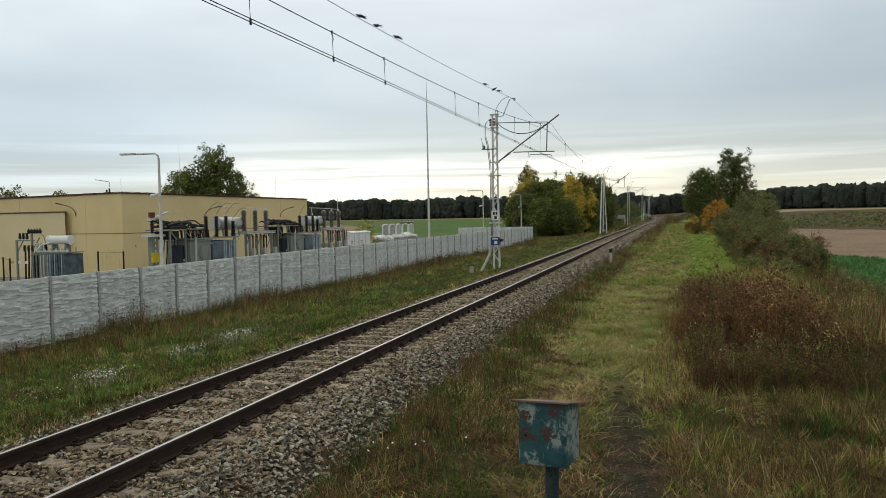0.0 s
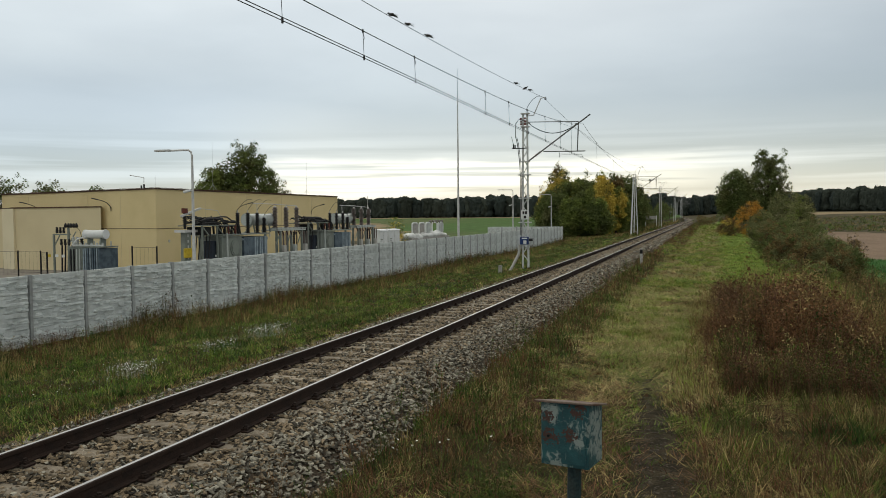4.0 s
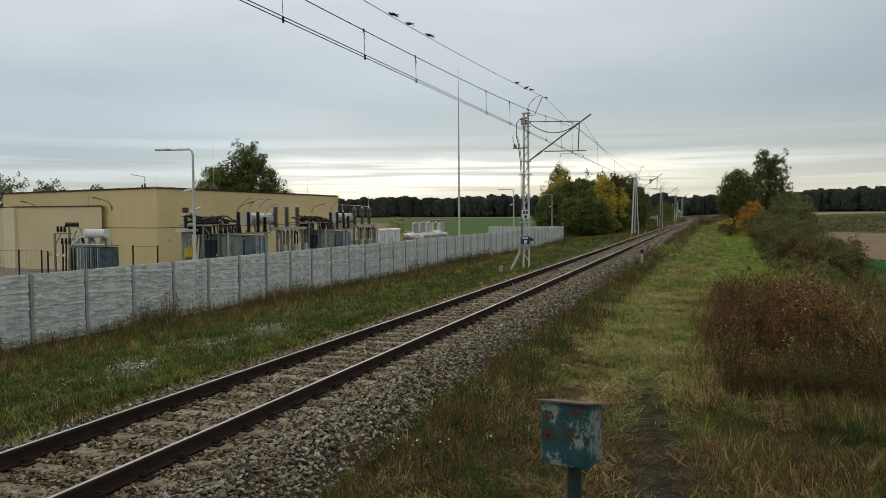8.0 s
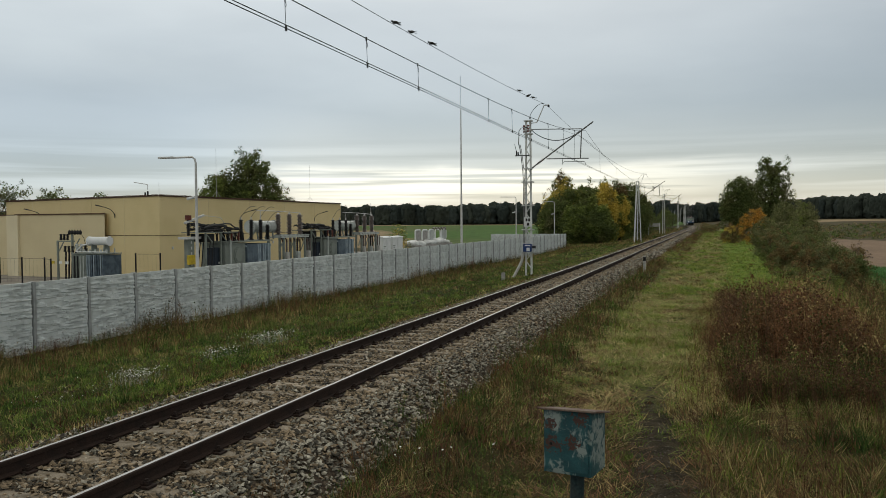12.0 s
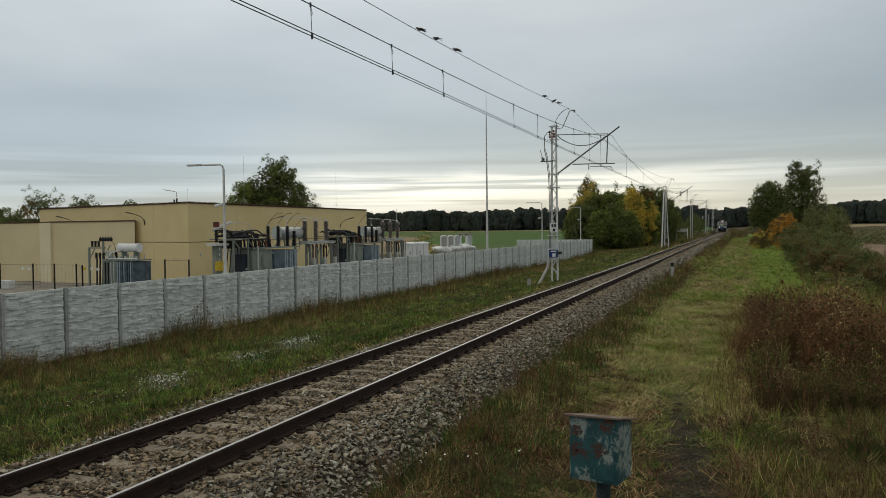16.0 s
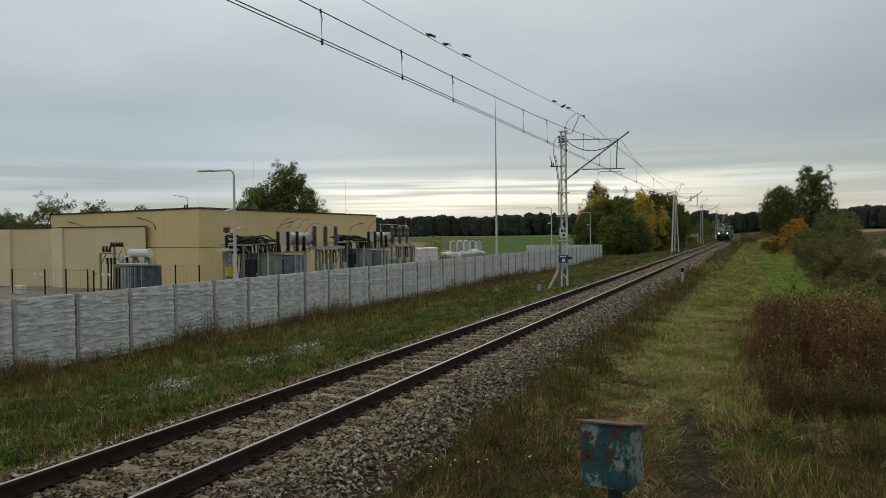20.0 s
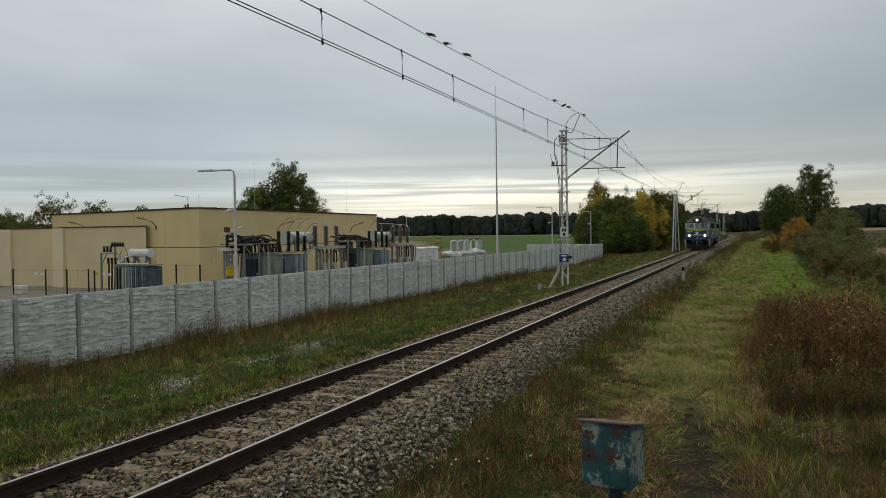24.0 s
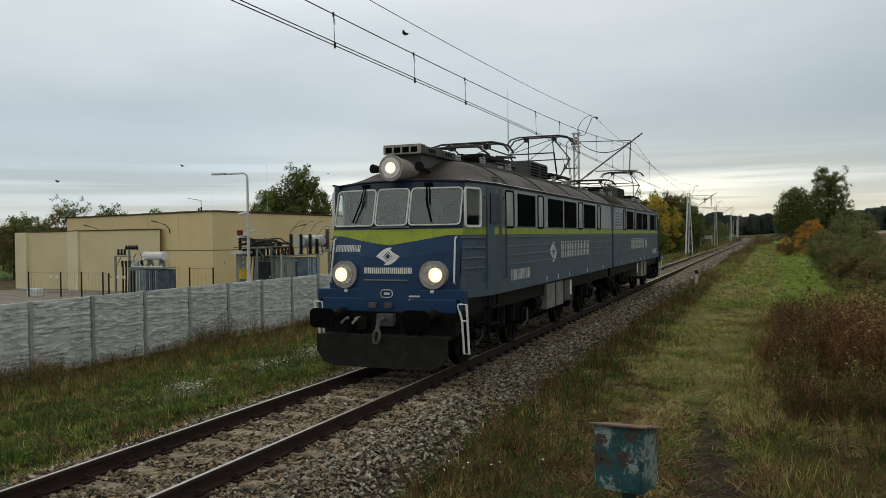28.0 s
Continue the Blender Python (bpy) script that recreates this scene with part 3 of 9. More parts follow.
def build_track():
    ys = steps((-30, (60, 10), (300, 8), (900, 10)))
    bed_y = steps((-30, (0, 2), (50, 0.5), (300, 4), (900, 12)))
    outline = [(-2.35, -0.62), (-2.0, -0.44), (-1.65, -0.21), (-0.9, -0.20), (0, -0.205), (0.9, -0.20), (1.65, -0.22), (2.0, -0.42), (2.35, -0.62)]
    bed = sweep("ballast_bed", outline, [M_BALLAST], [0] * 9, bed_y, closed=False)
    tagged(bed, "grey-brown crushed stone ballast bed under the rails", "ballast", kind="structure")
    track = tagged(thing("railway_track", 0, 0, 0), "single railway track with rusty rails on sleepers", "railway track", kind="structure")
    rail = [(-0.0625, -0.172), (0.0625, -0.172), (0.0625, -0.158), (0.012, -0.142), (0.009, -0.055), (0.035, -0.042), (0.036, -0.008),
            (0.021, 0.0), (-0.021, 0.0), (-0.036, -0.008), (-0.035, -0.042), (-0.009, -0.055), (-0.012, -0.142), (-0.0625, -0.158)]
    for s in (-1, 1):
        r = sweep("rail", rail, [M_RAIL_SIDE, M_RAIL_TOP], [0] * 7 + [1] + [0] * 6, ys, dx=s * 0.7535, parent=track)
        r["label"] = "rusty steel rail with a polished head"
    bm = bmesh.new()
    box(bm, -1.25, 1.25, -0.12, 0.12, -0.33, -0.178, bevel=0.015)
    sl = part("sleeper", bm, M_SLEEPER, track, at=pose(track_x(-4.5), -4.5, 0))
    bm = bmesh.new()
    for s in (-1, 1):
        for k in (-1, 1):
            box(bm, s * 0.7535 + k * 0.125 - 0.05, s * 0.7535 + k * 0.125 + 0.05, -0.07, 0.07, -0.18, -0.155, bevel=0.006)
            rod(bm, (s * 0.7535 + k * 0.105, 0, -0.16), (s * 0.7535 + k * 0.105, 0, -0.095), 0.022, n=6)
            rod(bm, (s * 0.7535 + k * 0.105, 0, -0.135), (s * 0.7535 + k * 0.105, 0, -0.115), 0.036, n=6)
            bar(bm, (s * 0.7535 + k * 0.14, 0, -0.14), (s * 0.7535 + k * 0.055, 0, -0.145), 0.06, 0.018)
    fx = part("rail_fastening", bm, M_RAIL_SIDE, track, "rusty bolted rail clips", at=pose(track_x(-4.5), -4.5, 0))
    y = -3.9
    while y < 100:
        m = pose(track_x(y), y, track_z(y), 0, 0, random.uniform(-0.6, 0.6))
        twin(sl, m @ pose(random.uniform(-0.02, 0.02), 0, random.uniform(-0.012, 0.004)))
        if y < 60:
            twin(fx, m)
        y += 0.6
    bm = bmesh.new()
    while y < 420:
        box(bm, track_x(y) - 1.25, track_x(y) + 1.25, y - 0.12, y + 0.12, track_z(y) - 0.33, track_z(y) - 0.178)
        y += 0.6
    tagged(part("distant_sleepers", bm, M_SLEEPER, track), kind="stuff")


# ---- concrete panel fence ----
def fence_panel_mesh(seed):
    """A cast slab whose face imitates rough split stone in uneven courses."""
    rnd = random.Random(seed)
    bm = bmesh.new()
    box(bm, -0.022, 0.014, -0.968, 0.968, 0.004, 0.496)
    lines = [0.0]
    while lines[-1] < 0.43:
        lines.append(lines[-1] + rnd.uniform(0.048, 0.088))
    lines[-1] = 0.5
    cols = [-0.968 + 1.915 * k / 30 for k in range(31)]

    def height(k, y):
        if k in (0, len(lines) - 1):
            return min(max(lines[k], 0.006), 0.494)
        return lines[k] + 0.022 * noise.noise(Vector((y * 2.3, k * 3.1, seed * 5.7))) + 0.010 * noise.noise(Vector((y * 7.0, k * 1.7, seed * 2.3)))

    under = [bm.verts.new((0.021, y, 0.006)) for y in cols]
    for k in range(len(lines) - 1):
        y_end, proud, tilt = -2.0, 0.0, 0.0
        low, high = [], []
        for y in cols:
            if y > y_end:
                y_end = y + rnd.uniform(0.08, 0.34)
                proud, tilt = rnd.choice((0.024, 0.030, 0.042, 0.056, 0.070)), rnd.uniform(-0.008, 0.026)
            d = proud + 0.008 * noise.noise(Vector((y * 6.0, k * 2.0, seed)))
            low.append(bm.verts.new((d, y, height(k, y) + 0.004)))
            high.append(bm.verts.new((max(d - tilt, 0.023), y, height(k + 1, y) - 0.004)))
        for i in range(len(cols) - 1):
            bm.faces.new((under[i], under[i + 1], low[i + 1], low[i]))
            bm.faces.new((low[i], low[i + 1], high[i + 1], high[i]))
        under = high
    lid = [bm.verts.new((0.021, y, 0.494)) for y in cols]
    for i in range(len(cols) - 1):
        bm.faces.new((under[i], under[i + 1], lid[i + 1], lid[i]))
    return bm


def build_fence():
    fence = thing("concrete_fence", FENCE_X, 0, -1.16, label="pale grey cast concrete panel fence with stone-like relief", category="fence", kind="structure")
    protos = []
    bm = bmesh.new()
    box(bm, -0.09, 0.085, -0.05, 0.05, -0.3, 2.0, bevel=0.008)
    post = part("fence_post", bm, M_POST, fence, at=pose(0, 17.13 - 7 * 2.07, 0))
    for i in range(-6, 43):
        twin(post, pose(random.uniform(-0.01, 0.01), 17.13 + 2.07 * i, random.uniform(-0.015, 0.01), random.uniform(-0.4, 0.4), random.uniform(-0.4, 0.4), 0))
    for k in range(6):
        protos.append(part("fence_panel", fence_panel_mesh(k), M_FENCE, fence, at=pose(0, 17.13 + 2.07 * (-7 - k // 4 + 0.5), 0.5 * (k % 4))))
    for i in range(-6, 42):
        for k in range(4):
            twin(random.choice(protos), pose(random.uniform(-0.006, 0.006), 17.13 + 2.07 * (i + 0.5), 0.5 * k - 0.02, 0, 0, 0), fence)
    # small cast plates on some panels
    bm = bmesh.new()
    box(bm, 0.0, 0.008, -0.11, 0.11, -0.035, 0.035, bevel=0.003)
    tag = None
    for y, z in ((15.89, 0.31), (22.06, 0.29), (28.26, 0.32), (34.44, 0.31)):
        at = pose(0.066, y, z + 1.16)
        tag = part("maker_plate", bm, M_GALV, fence, "small pale plate", at=at) if tag is None else twin(tag, at)
    # the return at the far end
    for i in range(5):
        x = -2.07 * i
        if i:
            twin(post, pose(x, 17.13 + 2.07 * 42, 0))
        for k in range(4):
            twin(random.choice(protos), pose(x - 1.035, 17.13 + 2.07 * 42, 0.5 * k - 0.02, 0, 0, -90), fence)


# ---- substation building ----
def slab(bm, pts, z0, z1, mi=0):
    a = [bm.verts.new((x, y, z0)) for x, y in pts]
    b = [bm.verts.new((x, y, z1)) for x, y in pts]
    n = len(pts)
    fs = [bm.faces.new(a[::-1]), bm.faces.new(b)] + [bm.faces.new((a[i], a[(i + 1) % n], b[(i + 1) % n], b[i])) for i in range(n)]
    for f in fs:
        f.material_index = mi
    return bm


def grow(pts, d):
    """The outline pushed outwards by d."""
    n = len(pts)
    cx, cy = sum(p[0] for p in pts) / n, sum(p[1] for p in pts) / n
    res = []
    for i in range(n):
        p0, p1, p2 = Vector(pts[i - 1]), Vector(pts[i]), Vector(pts[(i + 1) % n])
        e1, e2 = (p1 - p0).normalized(), (p2 - p1).normalized()
        n1, n2 = Vector((e1.y, -e1.x)), Vector((e2.y, -e2.x))
        if n1.dot(p1 - Vector((cx, cy))) < 0:
            n1, n2 = -n1, -n2
        b = (n1 + n2).normalized()
        res.append(tuple(p1 + b * d / max(b.dot(n1), 0.3)))
    return res


def build_house():
    house = thing("substation_building", 0, 0, 0, label="flat-roofed substation building with sand-yellow render and brown coping", category="building")
    hall = [(-33.0, 41.4), (-33.0, 67.3), (-50.7, 72.0), (-50.7, 46.0)]
    bm = bmesh.new()
    slab(bm, hall, -1.5, 4.22)
    part("hall_wall", bm, M_RENDER, house)
    bm = bmesh.new()
    slab(bm, grow(hall, 0.06), 4.22, 4.30)
    part("hall_coping", bm, M_COPING, house, "brown sheet metal coping")
    bm = bmesh.new()
    pts = grow(hall, 0.004)
    for (a, b) in ((pts[0], pts[1]), (pts[3], pts[0])):
        bar(bm, (*a, 1.72), (*b, 1.72), 0.02, 0.035)
    part("wall_joint", bm, M_COPING, house)
    # fine upright joints in the render and a row of small wall fittings
    bm = bmesh.new()
    for k in range(1, 5):
        u = k / 5
        for a, b in ((pts[0], pts[1]), (pts[3], pts[0])):
            x, y = lerp(a[0], b[0], u), lerp(a[1], b[1], u)
            box(bm, x - 0.012, x + 0.012, y - 0.012, y + 0.012, -1.2, 4.2)
    parts("render_joint", bm, M_RENDER_PALE, house)
    bm = bmesh.new()
    for y, z in ((42.6, 0.9), (55.0, 0.95), (63.5, 0.9)):
        box(bm, -33.0, -32.94, y - 0.06, y + 0.06, z - 0.09, z + 0.09, bevel=0.01)
    parts("wall_socket", bm, M_GALV, house, "small pale wall fitting")
    annex = [(-38.2, 42.37), (-39.35, 43.65), (-45.9, 45.6), (-45.9, 42.37)]
    bm = bmesh.new()
    slab(bm, annex, -1.5, 3.14)
    part("annex_wall", bm, M_RENDER_PALE, house)
    bm = bmesh.new()
    slab(bm, grow(annex, 0.06), 3.14, 3.22)
    part("annex_coping", bm, M_COPING, house, "brown sheet metal coping")
    bm = bmesh.new()
    slab(bm, [(-45.55, 42.2), (-45.55, 42.37), (-46.55, 44.6), (-46.55, 42.2)], -1.5, 3.13)
    part("annex_pilaster", bm, M_RENDER_LIGHT, house)
    wing = [(-46.0, 43.3), (-46.0, 45.4), (-52.9, 47.2), (-52.9, 43.3)]
    bm = bmesh.new()
    slab(bm, wing, -1.5, 3.13)
    part("wing_wall", bm, M_RENDER_PALE, house)
    bm = bmesh.new()
    slab(bm, grow(wing, 0.05), 3.13, 3.21)
    part("wing_coping", bm, M_COPING, house, "brown sheet metal coping")
    bm = bmesh.new()
    slab(bm, [(-51.75, 43.1), (-51.75, 43.3), (-52.9, 43.3), (-52.9, 43.1)], -1.5, 3.12)
    part("wing_pilaster", bm, M_RENDER_LIGHT, house)
    # coping tiles along the hall's edge
    bm = bmesh.new()
    rnd = random.Random(5)
    edge = grow(hall, 0.07)
    for a, b in ((edge[0], edge[1]), (edge[3], edge[0])):
        L = math.hypot(b[0] - a[0], b[1] - a[1])
        for k in range(int(L / 0.3)):
            u0, u1 = (k + 0.08) * 0.3 / L, (k + 0.92) * 0.3 / L
            z = 4.30 + rnd.uniform(0.004, 0.03)
            bar(bm, (lerp(a[0], b[0], u0), lerp(a[1], b[1], u0), z), (lerp(a[0], b[0], u1), lerp(a[1], b[1], u1), z), 0.10, 0.03)
    tagged(part("coping_tile", bm, M_COPING, house), kind="stuff")
    return house


build_ground()
build_track()
build_fence()
build_house()


# ---- overhead line ----
M_POLE = material("pale_painted_steel", (0.64, 0.65, 0.64), 0.6, second=(0.50, 0.50, 0.48), scale=4, fine=40, vary=0.15, bump=0.1)
M_BLUEBOX = material("blue_cabinet_paint", (0.02, 0.05, 0.17), 0.45, vary=0.2, scale=6, fine=40)
M_SIGN = material("white_enamel", (0.70, 0.71, 0.70), 0.4, vary=0.1, scale=8, fine=40, bump=0)
M_BLACK = material("black_paint", (0.012, 0.012, 0.012), 0.6, vary=0.2)
M_YELLOW = material("yellow_sign_paint", (0.55, 0.40, 0.03), 0.5, vary=0.2, scale=6, fine=40)
M_BROWN_INS = material("brown_porcelain", (0.085, 0.045, 0.035), 0.3, vary=0.2, scale=6, fine=40, bump=0.02)
M_GREY_INS = material("grey_post_insulator", (0.15, 0.125, 0.115), 0.4, vary=0.2, scale=6, fine=40, bump=0.05)
M_TANK = material("grey_green_tank_paint", (0.20, 0.225, 0.20), 0.5, second=(0.16, 0.18, 0.16), scale=2, fine=40, vary=0.12, bump=0.05)
M_TANK_LIGHT = material("pale_grey_tank_paint", (0.42, 0.45, 0.43), 0.45, second=(0.34, 0.36, 0.35), scale=2, fine=40, vary=0.1, bump=0.05)
# blue-grey radiator paint, also used as painted shade between pale fins
M_RAD_BLUE_AND_SHADE = material("blue_grey_radiator_paint", (0.105, 0.14, 0.17), 0.5, second=(0.06, 0.085, 0.11), scale=3, fine=40, vary=0.15, bump=0.05)
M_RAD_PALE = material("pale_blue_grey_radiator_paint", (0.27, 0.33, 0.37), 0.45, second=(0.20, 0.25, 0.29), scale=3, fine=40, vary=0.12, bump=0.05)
M_NAVY_BOX = material("dark_navy_cabinet_paint", (0.022, 0.030, 0.044), 0.45, vary=0.2, scale=3, fine=40, bump=0.04)
M_CONCRETE = material("bare_concrete", (0.36, 0.35, 0.33), 0.9, second=(0.28, 0.27, 0.25), scale=4, fine=40, vary=0.2, bump=0.3)
M_WHITE_BOX = material("white_cabinet_paint", (0.66, 0.68, 0.68), 0.5, vary=0.08, scale=3, fine=40, bump=0.03)
M_PIPE = material("pale_conduit", (0.44, 0.43, 0.40), 0.6, vary=0.15, scale=5, fine=40)
M_SACK = material("white_plastic_sheet", (0.66, 0.67, 0.66), 0.45, vary=0.15, scale=4, fine=20, bump=0.5)
M_CABLE = material("black_cable", (0.014, 0.014, 0.015), 0.6, vary=0.25, scale=6, fine=40)
M_RED = material("red_insulator", (0.13, 0.035, 0.025), 0.4, vary=0.2)

M_ARM = material("dull_grey_tube", (0.16, 0.16, 0.16), 0.6, vary=0.2, scale=5, fine=40)

POLE_Y = [-26.0, 41.4, 106.5, 162.5, 226.0, 294.0, 352.0, 410.0, 470.0, 530.0, 590.0, 650.0]


def pole_x(y):
    return track_x(y) - 3.06


def support(base_w, top_w, height, stays=False):
    """A lattice steel catenary support with its cantilever; origin at rail level beside the track, the track towards +x."""
    ob = thing("catenary_pole", 0, 0, 0, label="pale lattice steel catenary pole with a cantilever arm", category="catenary pole", group="catenary poles along the track")
    for s in (-1, 1):
        bm = bmesh.new()
        bar(bm, (s * base_w / 2, 0, -0.7), (s * top_w / 2, 0, height), 0.055, 0.10)
        part("pole_leg", bm, M_POLE, ob)
    n = 18 if base_w < 0.6 else 12
    bm = bmesh.new()
    for k in range(n):
        z0, z1 = lerp(-0.1, height - 0.3, k / n), lerp(-0.1, height - 0.3, (k + 1) / n)
        w0, w1 = lerp(base_w, top_w, z0 / height) / 2, lerp(base_w, top_w, z1 / height) / 2
        s = 1 if k % 2 else -1
        for y in (-0.05, 0.05):
            bar(bm, (-s * w0, y, z0), (s * w1, y, z1), 0.010, 0.034)
    part("lacing", bm, M_POLE, ob)
    bm = bmesh.new()
    box(bm, -base_w / 2 - 0.14, base_w / 2 + 0.14, -0.25, 0.25, -1.2, -0.47, bevel=0.03)
    part("foundation", bm, M_CONCRETE, ob)
    bm = bmesh.new()
    for z in (height - 0.05, height - 0.55, height - 0.75, height - 2.6):
        box(bm, -top_w / 2 - 0.12, top_w / 2 + 0.12, -0.12, 0.12, z - 0.03, z + 0.03)
    parts("clamp", bm, M_GALV, ob)
    # cantilever
    bm = bmesh.new()
    rod(bm, (0.2, 0, 5.30), (3.45, 0, 7.62), 0.038, n=8)
    rod(bm, (0.1, 0, 7.36), (2.85, 0, 7.27), 0.022, n=6)
    rod(bm, (2.84, 0, 7.25), (2.78, 0, 5.73), 0.03, n=6)
    rod(bm, (0.98, 0, 5.76), (3.2, 0, 5.72), 0.028, n=6)
    part("cantilever_arm", bm, M_ARM, ob)
    bm = bmesh.new()
    path_rod(bm, [Vector((1.82, 0, 5.72)), Vector((1.84, 0, 5.44)), Vector((1.92, 0, 5.60)), Vector((3.0, 0, 5.56)), Vector((3.08, 0, 5.38))], 0.016, n=5)
    part("steady_arm", bm, M_DARK_STEEL, ob)
    for a, b in (((0.55, 0, 5.55), (0.8, 0, 5.73)),):
        bm = bmesh.new()
        for k in range(6):
            p = Vector(a).lerp(Vector(b), k / 5)
            q = p + (Vector(b) - Vector(a)).normalized() * 0.03
            rod(bm, p, q, 0.075, 0.05, n=10)
        part("insulator", bm, M_GREY_INS, ob)
    bm = bmesh.new()
    pts = [Vector((lerp(0.2, 2.75, k / 14), 0.02, lerp(7.30, 7.18, k / 14) - 0.52 * math.sin(math.pi * k / 14) ** 0.8)) for k in range(15)]
    path_rod(bm, pts, 0.022, n=5)
    part("jumper_cable", bm, M_CABLE, ob)
    bm = bmesh.new()
    path_rod(bm, [Vector((0.05, 0, height - 0.18)), Vector((0.46, 0, height - 0.15)), Vector((0.85, 0, 8.58)), Vector((1.12, 0, 8.62))], 0.028, n=6)
    part("feeder_bracket", bm, M_GALV, ob)
    bm = bmesh.new()
    pts = [Vector((0.03 + 0.78 * (1 - math.cos(a)) / 2 * 1.0, 0.03, height - 0.1 + 0.95 * math.sin(a * 0.62))) for a in [math.pi * k / 12 for k in range(13)]]
    path_rod(bm, pts, 0.014, n=5)
    for z in (8.5, 8.56):
        rod(bm, (1.1, 0, z), (1.1, 0, z + 0.035), 0.06, n=8)
    parts("feeder_lead", bm, M_CABLE, ob)
    if stays:
        for s in (-1, 1):
            bm = bmesh.new()
            bar(bm, (s * 0.1, 0, height - 0.6), (s * 0.1 - 0.2, 0.9 * s - 0.2, -0.6), 0.10, 0.10)
            part("raking_leg", bm, M_POLE, ob)
        bm = bmesh.new()
        rod(bm, (2.0, -0.1, 7.0), (2.0, -0.1, 6.3), 0.03, n=6)
        for z, r in ((6.9, 0.14), (6.75, 0.34), (6.6, 0.12), (6.45, 0.2)):
            rod(bm, (2.0, -0.1, z - 0.04), (2.0, -0.1, z + 0.04), r, r * 0.7, n=12)
        part("section_insulator", bm, M_DARK_STEEL, ob)
    return ob


def build_poles():
    near = support(0.31, 0.22, 7.86)
    near.matrix_basis = pose(pole_x(41.4), 41.4, 0)
    near["label"] = "lattice catenary pole with switch gear, white plate, blue box"
    # gear of the first pole: switch, cables, plate, box, conduit
    bm = bmesh.new()
    pts = [Vector((-0.37, -0.05, 7.45)), Vector((-0.5, -0.05, 7.3)), Vector((-0.52, -0.05, 6.6)), Vector((-0.42, -0.05, 6.2)), Vector((-0.30, -0.05, 5.2)), Vector((-0.27, -0.05, 4.6)), Vector((-0.26, -0.05, 1.3))]
    path_rod(bm, pts, 0.024, n=6)
    path_rod(bm, [p + Vector((0.07, -0.03, 0)) for p in pts[2:]], 0.02, n=6)
    part("feed_cable", bm, M_ARM, near)
    bm = bmesh.new()
    bar(bm, (-0.72, -0.05, 5.97), (0.05, -0.05, 5.97), 0.05, 0.05)
    rod(bm, (-0.64, -0.05, 5.99), (-0.64, -0.05, 6.22), 0.035, n=8)
    rod(bm, (-0.55, -0.05, 5.99), (-0.55, -0.05, 6.16), 0.04, n=8)
    rod(bm, (-0.64, -0.05, 6.2), (-0.74, -0.05, 6.6), 0.014, n=6)
    path_rod(bm, [Vector((-0.35, -0.05, 7.5)), Vector((0.0, -0.05, 7.45))], 0.02, n=5)
    parts("line_switch", bm, M_DARK_STEEL, near, gap=0.01)
    bm = bmesh.new()
    for k, z in enumerate((7.2, 7.35, 7.5)):
        rod(bm, (-0.22, -0.06, z), (-0.22, -0.06, z + 0.09), 0.06, 0.045, n=10)
        rod(bm, (0.02, -0.14, z), (0.02, -0.14, z + 0.09), 0.06, 0.045, n=10)
    parts("surge_arrester", bm, M_RED, near, gap=0.10)
    bm = bmesh.new()
    for z in (2.0, 4.55, 3.3):
        box(bm, -0.36, 0.3, -0.12, 0.12, z - 0.03, z + 0.03)
    parts("cable_clamp", bm, M_GALV, near)
    bm = bmesh.new()
    box(bm, -0.21, 0.21, -0.2, -0.18, 2.16, 2.66)
    pl = part("number_plate", bm, M_SIGN, near, "white enamel plate with black bars")
    bm = bmesh.new()
    for x0, x1, z0, z1 in ((-0.12, -0.02, 2.44, 2.6), (0.02, 0.12, 2.44, 2.6), (-0.05, 0.08, 2.22, 2.36)):
        box(bm, x0, x1, -0.206, -0.199, z0, z1)
    parts("plate_bar", bm, M_BLACK, pl)
    bm = bmesh.new()
    box(bm, -0.24, 0.21, -0.34, -0.06, 0.82, 1.24, bevel=0.02)
    bb = part("switch_drive_box", bm, M_BLUEBOX, near, "blue switch drive box")
    bm = bmesh.new()
    box(bm, -0.14, 0.16, -0.347, -0.339, 1.12, 1.19)
    box(bm, -0.05, 0.12, -0.347, -0.339, 0.86, 1.04)
    parts("box_notice", bm, M_SIGN, bb)
    bm = bmesh.new()
    rod(bm, (0.33, -0.2, 1.0), (0.33, -0.2, 1.14), 0.1, n=10)
    part("box_knob", bm, M_DARK_STEEL, bb)
    bm = bmesh.new()
    path_rod(bm, [Vector((-0.28, -0.15, 0.8)), Vector((-0.34, -0.2, 0.3)), Vector((-0.75, -0.55, -0.62))], 0.075, n=10)
    part("cable_conduit", bm, M_PIPE, near, "pale leaning cable conduit")
    second = support(0.95, 0.26, 7.7, stays=True)
    second.matrix_basis = pose(pole_x(106.5), 106.5, track_z(106.5) - 0.05)
    second["label"] = "tapered lattice catenary pole with raking legs"
    plain = support(0.52, 0.25, 7.7)
    plain.matrix_basis = pose(pole_x(162.5), 162.5, track_z(162.5))
    for y in POLE_Y:
        if y in (41.4, 106.5, 162.5):
            continue
        rz = math.degrees(math.atan2(-(track_x(y + 5) - track_x(y - 5)), 10))
        copy_thing(plain, pose(pole_x(y), y, track_z(y), 0, 0, rz))


